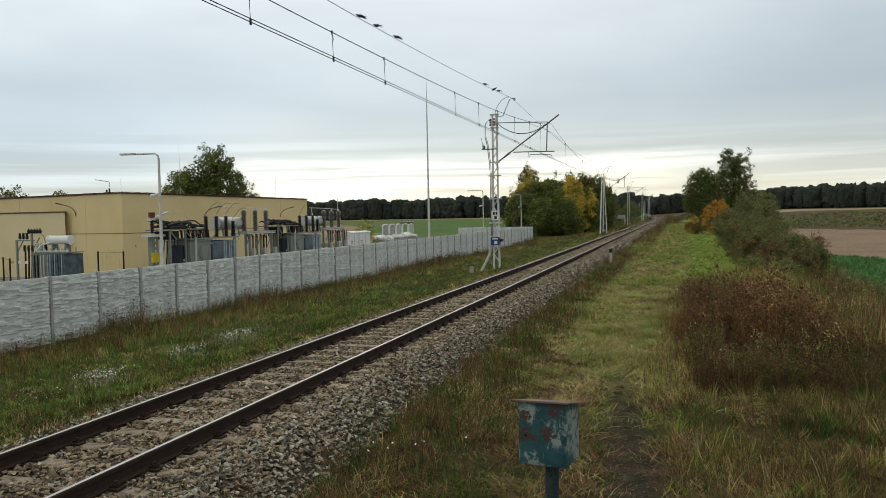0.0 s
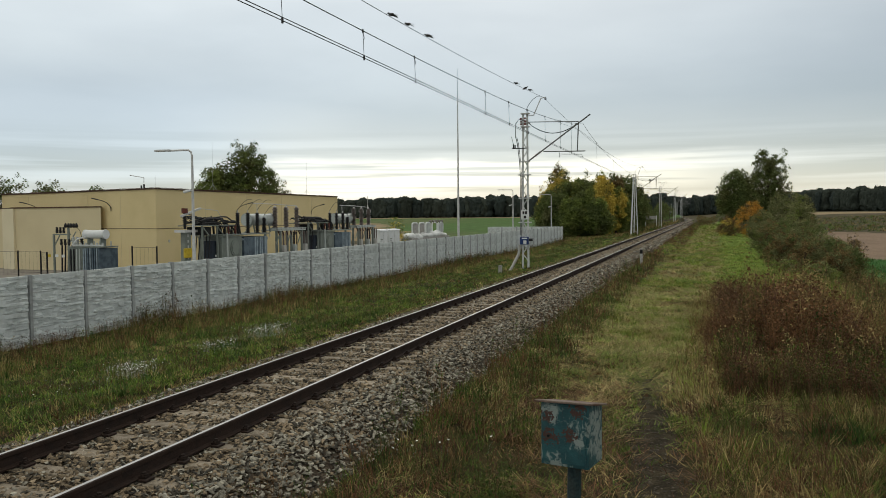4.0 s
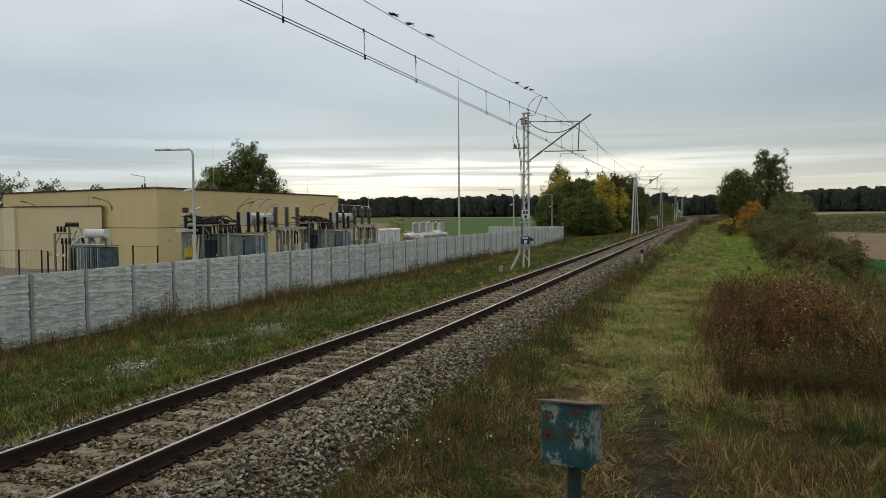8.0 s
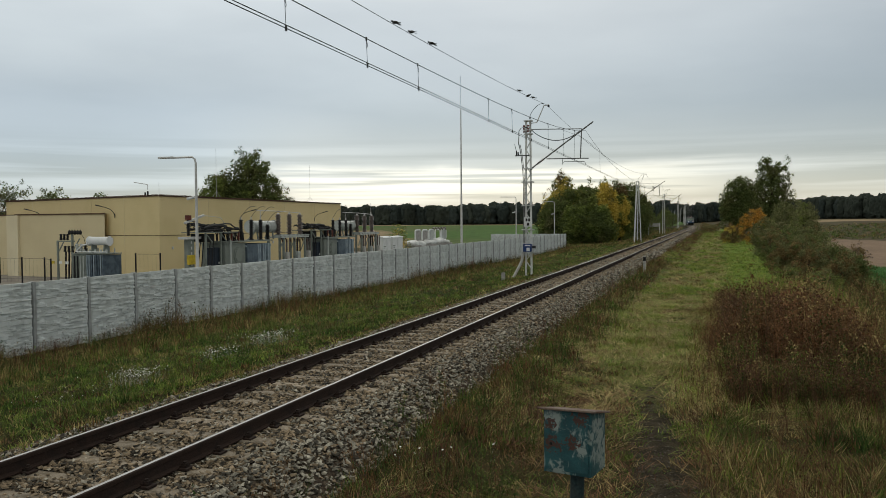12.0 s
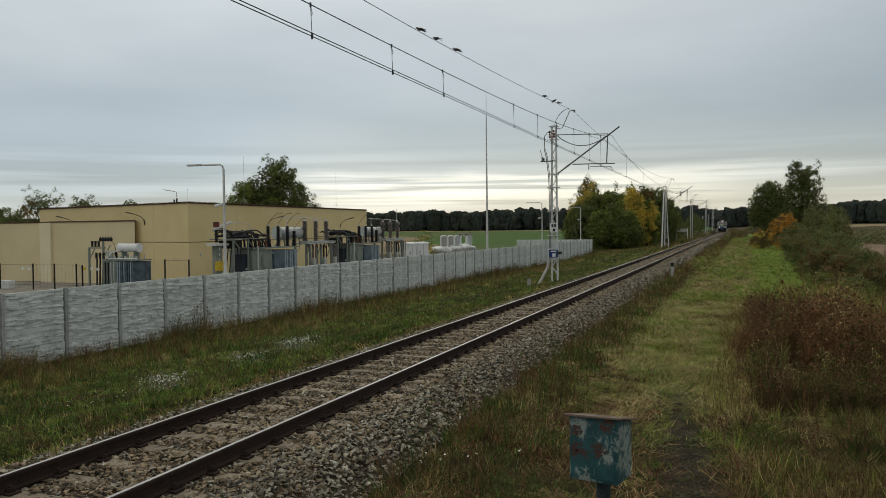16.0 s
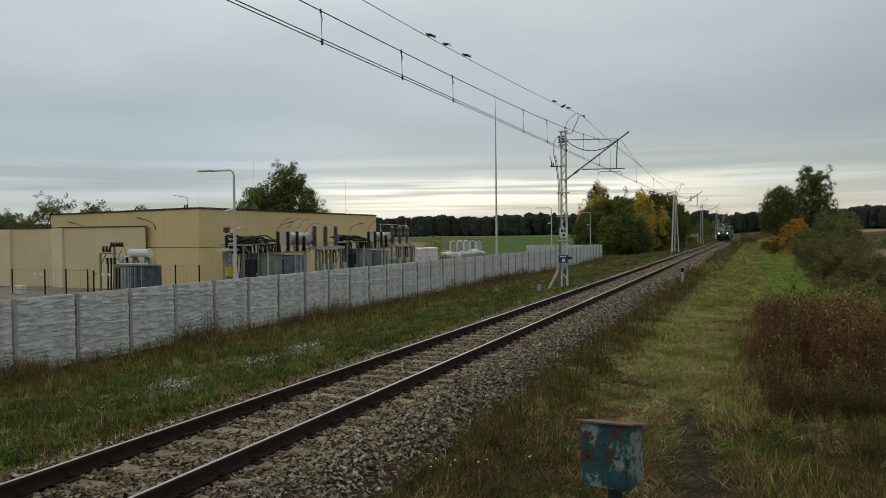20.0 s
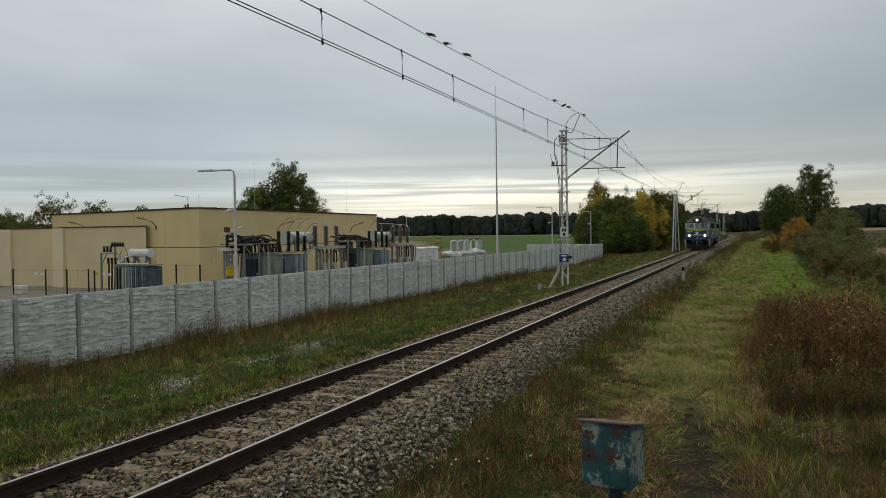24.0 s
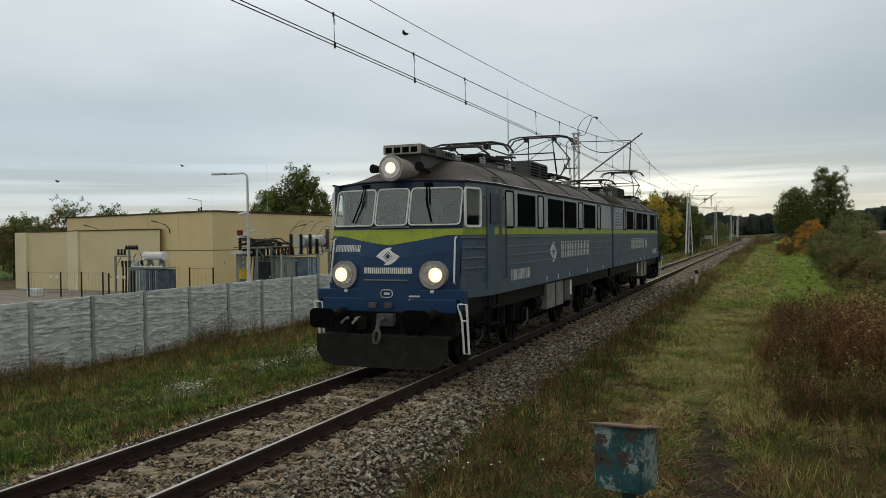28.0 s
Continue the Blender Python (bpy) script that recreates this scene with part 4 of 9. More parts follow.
def wire_curve(name, pts, r, label, parent=None):
    cu = bpy.data.curves.new(name, "CURVE")
    cu.dimensions, cu.bevel_depth, cu.bevel_resolution = "3D", r, 1
    sp = cu.splines.new("POLY")
    sp.points.add(len(pts) - 1)
    for p, q in zip(sp.points, pts):
        p.co = (*q, 1)
    me = bpy.data.meshes.new_from_object(bpy.data.objects.new("tmp", cu))
    me.materials.clear()
    me.materials.append(M_WIRE)
    ob = new(name, me)
    ob.parent = parent
    if label and parent is None:
        tagged(ob, label, "overhead wire")
    return ob


def messenger_z(y, a, b, low=5.85):
    mid, half = (a + b) / 2, (b - a) / 2
    d = abs(y - mid) / half
    return low + 0.82 * d * d + 0.50 * d ** 5


def build_wires():
    line = thing("overhead_line", 0, 0, 0, label="dark overhead contact wires with droppers and feeder wire", category="overhead line")
    stag = lambda y: 0.18 * math.cos(y / 67.4 * math.pi)
    ys = list(np.arange(-26, 420, 2.0))
    for s in (-1, 1):
        wire_curve("contact_wire", [(track_x(y) + stag(y) * 0.4 + s * 0.05, y, track_z(y) + 5.375) for y in ys], 0.0075, "", line)
    for a, b in zip(POLE_Y[:8], POLE_Y[1:9]):
        seg = [lerp(a, b, k / 30) for k in range(31)]
        wire_curve("messenger_wire", [(track_x(y), y, track_z(y) + messenger_z(y, a, b)) for y in seg], 0.0085, "", line)
        mid, half = (a + b) / 2, (b - a) / 2
        wire_curve("feeder_wire", [(lerp(pole_x(a), pole_x(b), k / 30) + 1.1 - 0.1, lerp(a, b, k / 30), track_z(lerp(a, b, k / 30)) + 7.70 + 0.92 * ((lerp(a, b, k / 30) - mid) / half) ** 2) for k in range(31)], 0.0085, "", line)
        drops = [mid + d for d in (-30, -27, -24, -21, -18, -14.2, -10, -6, -2.8, 2.9, 5.9, 8.65, 14.5, 17.4, 20.3, 23.5, 27, 30)]
        for y in drops if b < 60 else drops[1::3]:
            bm = bmesh.new()
            zt, x = track_z(y), track_x(y)
            z1 = zt + messenger_z(y, a, b)
            rod(bm, (x + 0.02, y, zt + 5.37), (x, y, z1), 0.0055, n=4)
            rod(bm, (x, y, z1 - 0.04), (x, y, z1 + 0.03), 0.016, n=6)
            rod(bm, (x + 0.02, y, zt + 5.33), (x + 0.02, y, zt + 5.42), 0.018, n=6)
            if y < 60:
                path_rod(bm, [Vector((x, y, z1 - 0.02)), Vector((x + 0.03, y, z1 - 0.14)), Vector((x + 0.005, y, z1 - 0.17))], 0.006, n=4)
            part("dropper", bm, M_WIRE, line)
    # stitch wire at the first support
    a = 41.4
    wire_curve("stitch_wire", [(track_x(y), y, 6.55 - 0.35 * math.cos((y - a) / 9 * math.pi) * -1 * 0.4) for y in np.arange(a - 8, a + 8.1, 1.0)], 0.006, "", line)


# ---- lamps, masts, small posts ----
def street_lamp(x, y, turn=94):
    ob = thing("street_lamp", x, y, -1.12, turn, "pale grey steel lamp post with a straight arm", "street lamp", "lamp posts behind the fence")
    bm = bmesh.new()
    rod(bm, (0, 0, -0.3), (0, 0, 0.9), 0.095, n=14)
    rod(bm, (0, 0, 0.9), (0, 0, 6.1), 0.075, 0.045, n=12)
    part("lamp_pole", bm, M_GALV, ob)
    bm = bmesh.new()
    path_rod(bm, [Vector((0, 0, 6.05)), Vector((0, 0.04, 6.22)), Vector((0, 0.16, 6.3)), Vector((0, 1.0, 6.30)), Vector((0, 1.15, 6.30))], 0.04, n=8)
    part("lamp_arm", bm, M_GALV, ob)
    bm = bmesh.new()
    box(bm, -0.10, 0.10, 1.0, 1.72, 6.27, 6.35, bevel=0.025)
    part("lamp_head", bm, M_GALV, ob)
    bm = bmesh.new()
    rod(bm, (0.0, 0.1, 4.65), (0.0, 0.42, 4.58), 0.05, 0.06, n=10)
    rod(bm, (0, 0, 4.63), (0, 0.12, 4.65), 0.02, n=6)
    part("camera_housing", bm, M_WHITE_BOX, ob, "white surveillance camera housing")
    return ob


def wall_lamp(x, y, z, turn):
    ob = thing("wall_lamp", x, y, z, turn, "curved bracket lamp on the yellow wall", "wall lamp", "lamps on the building")
    bm = bmesh.new()
    pts = [Vector((0, 0.02, -0.35)), Vector((0, 0.1, -0.1)), Vector((0, 0.35, 0.2)), Vector((0, 0.8, 0.4)), Vector((0, 1.1, 0.48))]
    path_rod(bm, [p * 0.72 for p in pts], 0.022, n=6)
    box(bm, -0.06, 0.06, 0, 0.03, -0.4, -0.12)
    part("bracket", bm, M_DARK_STEEL, ob)
    bm = bmesh.new()
    m = Matrix.Translation((0, 0.79, 0.345)) @ pose(0, 0, 0, 14, 0, 0)
    box(bm, -0.07, 0.07, 0, 0.42, -0.03, 0.04, bevel=0.015, m=m)
    part("lamp_head", bm, M_DARK_STEEL, ob)
    return ob


def build_masts():
    street_lamp(-20.0, 27.4)
    street_lamp(-20.0, 84.2)
    street_lamp(-20.0, 106.8)
    ob = thing("lightning_mast", -22, 70.47, -1.12, label="tall slender grey lightning mast", category="mast")
    bm = bmesh.new()
    rod(bm, (0, 0, -0.3), (0, 0, 6), 0.12, 0.09, n=14)
    rod(bm, (0, 0, 6), (0, 0, 14.2), 0.085, 0.05, n=12)
    part("mast_tube", bm, M_GALV, ob)
    bm = bmesh.new()
    rod(bm, (0, 0, 14.2), (0, 0, 17.25), 0.022, 0.01, n=6)
    part("mast_rod", bm, M_DARK_STEEL, ob)
    ob = thing("distance_post", -3.5, 46.8, -0.5, label="short white concrete post with a black band", category="marker post")
    bm = bmesh.new()
    box(bm, -0.075, 0.075, -0.06, 0.06, -0.2, 0.9, bevel=0.015)
    part("post_body", bm, M_PIPE, ob)
    bm = bmesh.new()
    box(bm, -0.078, 0.078, -0.063, 0.063, 0.60, 0.84)
    part("post_band", bm, M_BLACK, ob)
    ob = thing("cable_stub", -9.95, 39.0, -0.8, label="stubby weathered concrete post in the grass", category="marker post")
    bm = bmesh.new()
    box(bm, -0.09, 0.09, -0.07, 0.07, -0.2, 0.62, bevel=0.02)
    part("post_body", bm, M_CONCRETE, ob)
    ob = thing("board_sign", -10.9, 172.5, -0.5, 4, "pale board on two posts beside the track", "sign")
    for x in (-1.15, 1.15):
        bm = bmesh.new()
        box(bm, x - 0.07, x + 0.07, -0.05, 0.05, -0.3, 2.6)
        part("sign_post", bm, M_POLE, ob)
    bm = bmesh.new()
    box(bm, -1.1, 1.1, -0.03, 0.03, 1.75, 2.45)
    part("sign_board", bm, M_CONCRETE, ob)


# ---- transformers and yard gear ----
def insulator(bm, x, y, z0, z1, r, mi, n=7):
    rod(bm, (x, y, z0), (x, y, z1), r * 0.55, n=8, mi=mi)
    for k in range(n):
        z = lerp(z0, z1, (k + 0.5) / n)
        rod(bm, (x, y, z - 0.02), (x, y, z + 0.025), r, r * 0.7, n=10, mi=mi)


def build_transformer(y0):
    """A yard transformer at x = -25, starting at y0; its row runs along y."""
    G = -1.12
    t = thing("power_transformer", -25, y0, G, label="grey outdoor power transformer with radiators and conservator tank", category="transformer", group="transformers in the yard")
    bm = bmesh.new()
    box(bm, -1.3, 0.9, -1.2, 6.3, -0.1, 0.35)
    part("plinth", bm, M_CONCRETE, t)
    bm = bmesh.new()
    box(bm, -0.75, 0.75, -0.35, 1.55, 0.35, 2.5, bevel=0.05)
    box(bm, -0.85, 0.85, -0.45, 4.3, 2.55, 2.62)
    box(bm, -0.8, 0.8, -0.40, 1.60, 2.46, 2.52)
    tank = part("tank", bm, M_TANK, t, "grey-green transformer tank")
    bm = bmesh.new()
    rod(bm, (0.74, 0.85, 1.85), (0.80, 0.85, 1.85), 0.46, n=28)
    rod(bm, (0.79, 0.85, 1.85), (0.83, 0.85, 1.85), 0.36, n=28)
    for k in range(14):
        q = 2 * math.pi * k / 14
        rod(bm, (0.79, 0.85 + 0.41 * math.cos(q), 1.85 + 0.41 * math.sin(q)), (0.82, 0.85 + 0.41 * math.cos(q), 1.85 + 0.41 * math.sin(q)), 0.022, n=6)
    part("manhole_cover", bm, M_TANK, tank)
    bm = bmesh.new()
    box(bm, 0.75, 0.95, -0.3, 0.45, 0.8, 1.4, bevel=0.02)
    part("terminal_box", bm, M_TANK_LIGHT, tank)
    bm = bmesh.new()
    rod(bm, (0.9, -0.1, 0.2), (0.9, -0.1, 2.7), 0.05, n=8)
    part("oil_pipe", bm, M_TANK_LIGHT, tank)
    bm = bmesh.new()
    box(bm, -0.05, 0.5, -0.95, -0.05, 0.3, 2.3, bevel=0.03)
    box(bm, 0.495, 0.505, -0.9, -0.1, 1.28, 1.31)
    cab = part("control_cabinet", bm, M_NAVY_BOX, t, "dark navy control cabinet")
    bm = bmesh.new()
    box(bm, 0.505, 0.512, -0.65, -0.40, 1.45, 1.55)
    part("cabinet_notice", bm, M_SIGN, cab)
    for k in range(14):
        bm = bmesh.new()
        y = 1.66 + 0.17 * k
        # first six form a dark panel; 8 and 11 carry painted gap shade
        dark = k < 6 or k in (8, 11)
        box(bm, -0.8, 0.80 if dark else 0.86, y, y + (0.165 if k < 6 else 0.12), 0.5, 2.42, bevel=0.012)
        part("radiator_fin", bm, M_RAD_BLUE_AND_SHADE if dark else M_RAD_PALE, t)
    bm = bmesh.new()
    for z in (0.7, 2.30):
        rod(bm, (0.72, 1.5, z), (0.72, 4.2, z), 0.06, n=10)
    part("radiator_header", bm, M_RAD_PALE, t)
    bm = bmesh.new()
    rod(bm, (-0.15, 3.45, 3.38), (-0.15, 6.05, 3.38), 0.34, n=32)
    rod(bm, (-0.15, 6.04, 3.38), (-0.15, 6.10, 3.38), 0.38, n=32)
    rod(bm, (-0.15, 3.40, 3.38), (-0.15, 3.46, 3.38), 0.38, n=32)
    for y in (4.3, 5.2):
        rod(bm, (-0.15, y, 3.38), (-0.15, y + 0.05, 3.38), 0.352, n=32)
    cons = part("conservator_tank", bm, M_TANK_LIGHT, t, "pale grey cylindrical conservator tank")
    bm = bmesh.new()
    for y in (3.9, 5.6):
        bar(bm, (0.1, y, 2.6), (0.02, y, 3.1), 0.07, 0.07)
        bar(bm, (-0.45, y, 2.6), (-0.35, y, 3.1), 0.07, 0.07)
    rod(bm, (0.2, 2.6, 2.6), (0.1, 3.6, 3.1), 0.04, n=8)
    parts("conservator_stand", bm, M_TANK, cons)
    for k, (y, x) in enumerate(((1.75, 0.35), (2.70, 0.40), (3.60, 0.45), (4.35, 0.45))):
        tall = 3.78 if k < 3 else 3.5
        bm = bmesh.new()
        insulator(bm, x, y, 2.6, tall, 0.15, 0, 12)
        rod(bm, (x, y, tall - 0.02), (x, y, tall + 0.14), 0.03, n=6, mi=1)
        b = part("bushing", bm, [M_CABLE, M_GALV], t, "black ribbed bushing")
        bm = bmesh.new()
        pts = [Vector((x, y + 1.5 * u, tall + 0.14 + 0.62 * math.sin(math.pi * u * 0.60))) for u in [q / 12 for q in range(13)]]
        path_rod(bm, pts, 0.014, n=5)
        part("lead_wire", bm, M_DARK_STEEL, b)
    # a tangle of cables coming in over the rack and dropping on the tank
    rnd = random.Random(int(y0))
    for k in range(20):
        bm = bmesh.new()
        x, end, top = -0.6 + 0.065 * k, rnd.uniform(0.15, 1.75), rnd.uniform(3.18, 3.62)
        pts = []
        for q in range(9):
            u = q / 8
            y = lerp(-2.0, end, u)
            sag = 0.10 * math.sin(u * rnd.uniform(5, 9) + k)
            pts.append(Vector((x + rnd.uniform(-0.06, 0.06), y, top + sag - 0.10 * u)))
        pts += [Vector((x + 0.05, end + 0.12, top - 0.38)), Vector((x + 0.05, end + 0.16, 2.62))]
        path_rod(bm, pts, rnd.choice((0.03, 0.038, 0.046)), n=6)
        part("cable", bm, M_CABLE, t, "thick black cable")
    for k in range(5):
        bm = bmesh.new()
        y = 0.1 + 0.33 * k
        insulator(bm, 0.62, y, 2.62, 3.1, 0.075, 0, 6)
        part("cable_sealing_end", bm, M_RED if k % 2 else M_CABLE, t)
    bm = bmesh.new()
    box(bm, -0.7, 0.7, -2.1, 0.9, 3.08, 3.13)
    for y in (-1.9, -0.6, 0.4):
        box(bm, 0.56, 0.64, y, y + 0.08, 0.3, 3.1)
        bar(bm, (0.6, y, 3.1), (0.6, y + 0.6, 2.6), 0.05, 0.05)
    part("cable_rack", bm, M_TANK, t)
    bm = bmesh.new()
    box(bm, -0.4, 0.5, -1.75, -0.95, 2.62, 3.04, bevel=0.02)
    part("cable_joint_box", bm, M_BLACK, t, "black cable joint box under the rack")
    for k in range(5):
        bm = bmesh.new()
        path_rod(bm, [Vector((0.1 + 0.1 * k, -1.6 + 0.14 * k, 2.7)), Vector((0.05 + 0.1 * k, -1.75 + 0.15 * k, 1.4)), Vector((0.05 + 0.1 * k, -1.95 + 0.16 * k, 0.0))], 0.026, n=6)
        part("cable_drop", bm, M_CABLE, t)
    # disconnector columns on a frame beyond the tank
    for k in range(3):
        y = 6.0 + 1.33 * k
        bm = bmesh.new()
        insulator(bm, 0.2, y, 2.85, 4.12, 0.20, 0, 14)
        rod(bm, (0.2, y, 4.06), (0.2, y, 4.2), 0.10, 0.05, n=10, mi=1)
        part("post_insulator", bm, [M_GREY_INS, M_GALV], t, "grey ribbed post insulator")
        bm = bmesh.new()
        for x in (-0.5, 0.55):
            box(bm, x - 0.06, x + 0.06, y - 0.06, y + 0.06, 0.0, 2.7)
        bar(bm, (0.55, y - 0.5, 1.9), (0.55, y, 2.6), 0.05, 0.05)
        part("frame_leg", bm, M_TANK, t)
        bm = bmesh.new()
        rod(bm, (0.55, y + 0.35, 0.2), (0.55, y + 0.35, 2.6), 0.05, n=8)
        rod(bm, (0.6, y + 0.6, 0.4), (0.6, y + 0.6, 2.6), 0.04, n=8)
        part("drive_rod", bm, M_CABLE if k == 1 else M_GREY_INS, t)
        bm = bmesh.new()
        box(bm, 0.45, 0.75, y + 0.1, y + 0.4, 1.2, 1.8, bevel=0.02)
        part("drive_box", bm, M_TANK_LIGHT if k % 2 else M_PIPE, t)
    bm = bmesh.new()
    box(bm, -0.55, 0.62, 5.6, 9.1, 2.68, 2.76)
    box(bm, 0.45, 0.6, 5.5, 9.2, 2.78, 2.84)
    for k in range(6):
        box(bm, -0.1, 0.5, 5.75 + 0.6 * k, 5.95 + 0.6 * k, 2.76, 2.87)
    part("disconnector_frame", bm, M_TANK_LIGHT, t)
    for k in range(7):
        bm = bmesh.new()
        y = 5.7 + 0.5 * k
        rod(bm, (0.5, y, 2.86), (0.62, y + 0.1, 2.42), 0.05, 0.035, n=8)
        part("switch_finger", bm, M_BROWN_INS, t)
    for k in range(3):
        bm = bmesh.new()
        insulator(bm, 0.45, 6.55 + 1.3 * k, 1.5, 2.6, 0.09, 0, 9)
        part("hanging_insulator", bm, M_BROWN_INS, t)
    bm = bmesh.new()
    path_rod(bm, [Vector((0.2, 3.6, 4.32)), Vector((0.2, 6.0, 4.30)), Vector((0.2, 8.7, 4.22))], 0.022, n=6)
    for y in (4.0, 7.4):
        rod(bm, (0.2, y, 4.3), (0.2, y, 3.5), 0.02, n=5)
    part("bus_tube", bm, M_GALV, t)
    return t


def build_yard():
    build_transformer(36.0)
    build_transformer(47.3)
    # incoming gantry beside the lamp post
    g = thing("cable_termination", -25, 33.6, -1.12, label="grey cable termination column with insulator and yellow notice", category="switchgear")
    bm = bmesh.new()
    box(bm, -0.12, 0.12, -0.25, 0.25, 0, 2.85)
    part("column", bm, M_TANK, g)
    bm = bmesh.new()
    for k in range(9):
        box(bm, 0.12, 0.14, -0.03, 0.04, 0.3 + 0.28 * k, 0.44 + 0.28 * k)
    parts("ladder_rung", bm, M_GALV, g)
    bm = bmesh.new()
    insulator(bm, 0, -0.05, 2.95, 3.75, 0.12, 0, 8)
    part("insulator", bm, M_CABLE, g)
    bm = bmesh.new()
    rod(bm, (0, -0.05, 3.75), (0, -0.05, 4.0), 0.16, n=12)
    part("arrester_cap", bm, M_RED, g)
    bm = bmesh.new()
    bar(bm, (0.05, -0.4, 3.6), (0.1, 1.1, 4.0), 0.10, 0.10)
    box(bm, -0.3, 0.3, -0.5, 0.6, 2.78, 2.9)
    path_rod(bm, [Vector((0.1, 1.0, 4.0)), Vector((0.1, 2.6, 3.9)), Vector((0.1, 3.2, 3.3)), Vector((0.1, 3.4, 2.8))], 0.016, n=5)
    part("switch_arm", bm, M_GALV, g)
    bm = bmesh.new()
    box(bm, 0.15, 0.28, -0.42, 0.12, 1.5, 1.98, bevel=0.02)
    part("yellow_notice", bm, M_YELLOW, g, "yellow warning notice box")
    # free-standing lightning rod
    r = thing("lightning_rod", -25, 56.3, -1.12, label="slim grey lightning rod by the transformers", category="mast")
    bm = bmesh.new()
    rod(bm, (0, 0, 0), (0, 0, 4.4), 0.04, n=8)
    rod(bm, (0, 0, 4.4), (0, 0, 5.1), 0.015, n=6)
    part("mast_tube", bm, M_GALV, r)
    # white cabinets
    for y, w in ((60.9, 1.65), (63.35, 2.35)):
        c = thing("outdoor_cabinet", -26, y, -1.12, label="white outdoor electrical cabinet", category="cabinet", group="white cabinets in the yard")
        bm = bmesh.new()
        box(bm, -0.4, 0.4, -w / 2, w / 2, 0, 2.28, bevel=0.03)
        part("cabinet_body", bm, M_WHITE_BOX, c)
        bm = bmesh.new()
        prism(bm, [(-0.46, 2.28), (0.46, 2.28), (0.40, 2.36), (0, 2.42), (-0.40, 2.36)], -w / 2 - 0.04, w / 2 + 0.04)
        part("cabinet_roof", bm, M_WHITE_BOX, c)
        bm = bmesh.new()
        box(bm, 0.401, 0.408, -w / 2 + 0.15, -w / 2 + 0.6, 1.55, 1.62)
        box(bm, 0.401, 0.408, -w / 2 + 0.15, -w / 2 + 0.5, 1.42, 1.48)
        box(bm, 0.401, 0.412, -0.01, 0.01, 0.1, 2.2)
        part("cabinet_door", bm, M_TANK, c)
    # wrapped gear on a trestle beyond
    w = thing("wrapped_equipment", -26, 67.6, -1.12, label="pale wrapped electrical gear stored on the yard", category="equipment")
    for k in range(11):
        bm = bmesh.new()
        ball(bm, (0, 0, 0), 0.58, 3, (0.9, random.uniform(0.8, 1.15), random.uniform(0.4, 0.6)))
        for v in bm.verts:
            v.co *= 1 + 0.28 * noise.noise(v.co * 2.6 + Vector((k * 3.0, 0, 0)))
        bmesh.ops.translate(bm, verts=bm.verts, vec=(random.uniform(-0.2, 0.3), 0.1 + 0.9 * k, 1.60 + random.uniform(-0.1, 0.1)))
        part("plastic_wrap", bm, M_SACK, w)
    bm = bmesh.new()
    box(bm, -0.5, 0.5, -0.2, 10.8, 1.0, 1.45)
    for k in range(5):
        box(bm, -0.45, 0.45, 0.1 + 2.5 * k, 0.3 + 2.5 * k, 0, 1.0)
    part("trestle", bm, M_CONCRETE, w)
    for k in range(5):
        bm = bmesh.new()
        y = 1.1 + 1.9 * k
        path_rod(bm, [Vector((0, y, 1.9)), Vector((0, y, 2.75)), Vector((0, y + 0.25, 2.85)), Vector((0, y + 1.3, 2.85)), Vector((0, y + 1.5, 2.7)), Vector((0, y + 1.5, 1.9))], 0.065, n=8)
        part("wrapped_frame", bm, M_WHITE_BOX, w)
        if k != 3:
            bm = bmesh.new()
            box(bm, -0.1, 0.05, y + 0.12, y + 1.38, 1.8, 2.78)
            part("panel", bm, M_CONCRETE if k < 2 else M_TANK_LIGHT, w)
    bm = bmesh.new()
    for k in range(5):
        rod(bm, (0, 6.2 + 0.9 * k, 2.8), (0, 6.2 + 0.9 * k, 3.0), 0.12, n=8)
        rod(bm, (0, 6.0 + 0.9 * k, 3.0), (0, 6.5 + 0.9 * k, 3.05), 0.06, n=6)
    parts("fitting", bm, M_GREY_INS, w)
    # transformer in front of the annex
    s = thing("auxiliary_transformer", -34.0, 37.0, -1.12, label="smaller grey transformer with white conservator before the annex", category="transformer")
    bm = bmesh.new()
    box(bm, -1.15, -0.2, -0.6, 0.6, 0.2, 1.85, bevel=0.04)
    tank = part("tank", bm, M_TANK, s, "grey-green tank")
    for k in range(4):
        bm = bmesh.new()
        box(bm, -1.05 + 0.22 * k, -0.99 + 0.22 * k, -0.66, -0.6, 0.3, 1.75)
        part("tank_rib", bm, M_CABLE if k < 2 else M_TANK_LIGHT, tank)
    bm = bmesh.new()
    for k in range(6):
        rod(bm, (-1.0 + 0.4 * k, -0.3, 1.9), (-1.0 + 0.4 * k, -0.3, 2.12), 0.09, 0.05, n=10)
        rod(bm, (-0.9 + 0.4 * k, 0.25, 1.9), (-0.9 + 0.4 * k, 0.25, 2.2), 0.04, n=8)
    parts("tank_fitting", bm, M_TANK_LIGHT, tank)
    bm = bmesh.new()
    path_rod(bm, [Vector((-1.1, -0.4, 2.0)), Vector((-0.7, -0.4, 2.35)), Vector((-0.3, -0.2, 2.45))], 0.045, n=8)
    path_rod(bm, [Vector((-1.0, -0.5, 1.98)), Vector((1.2, -0.5, 1.98))], 0.03, n=6)
    parts("oil_pipe", bm, M_WHITE_BOX, tank)
    bm = bmesh.new()
    box(bm, -1.25, 1.28, -0.65, 0.65, 1.85, 1.91)
    part("tank_cover", bm, M_TANK, s)
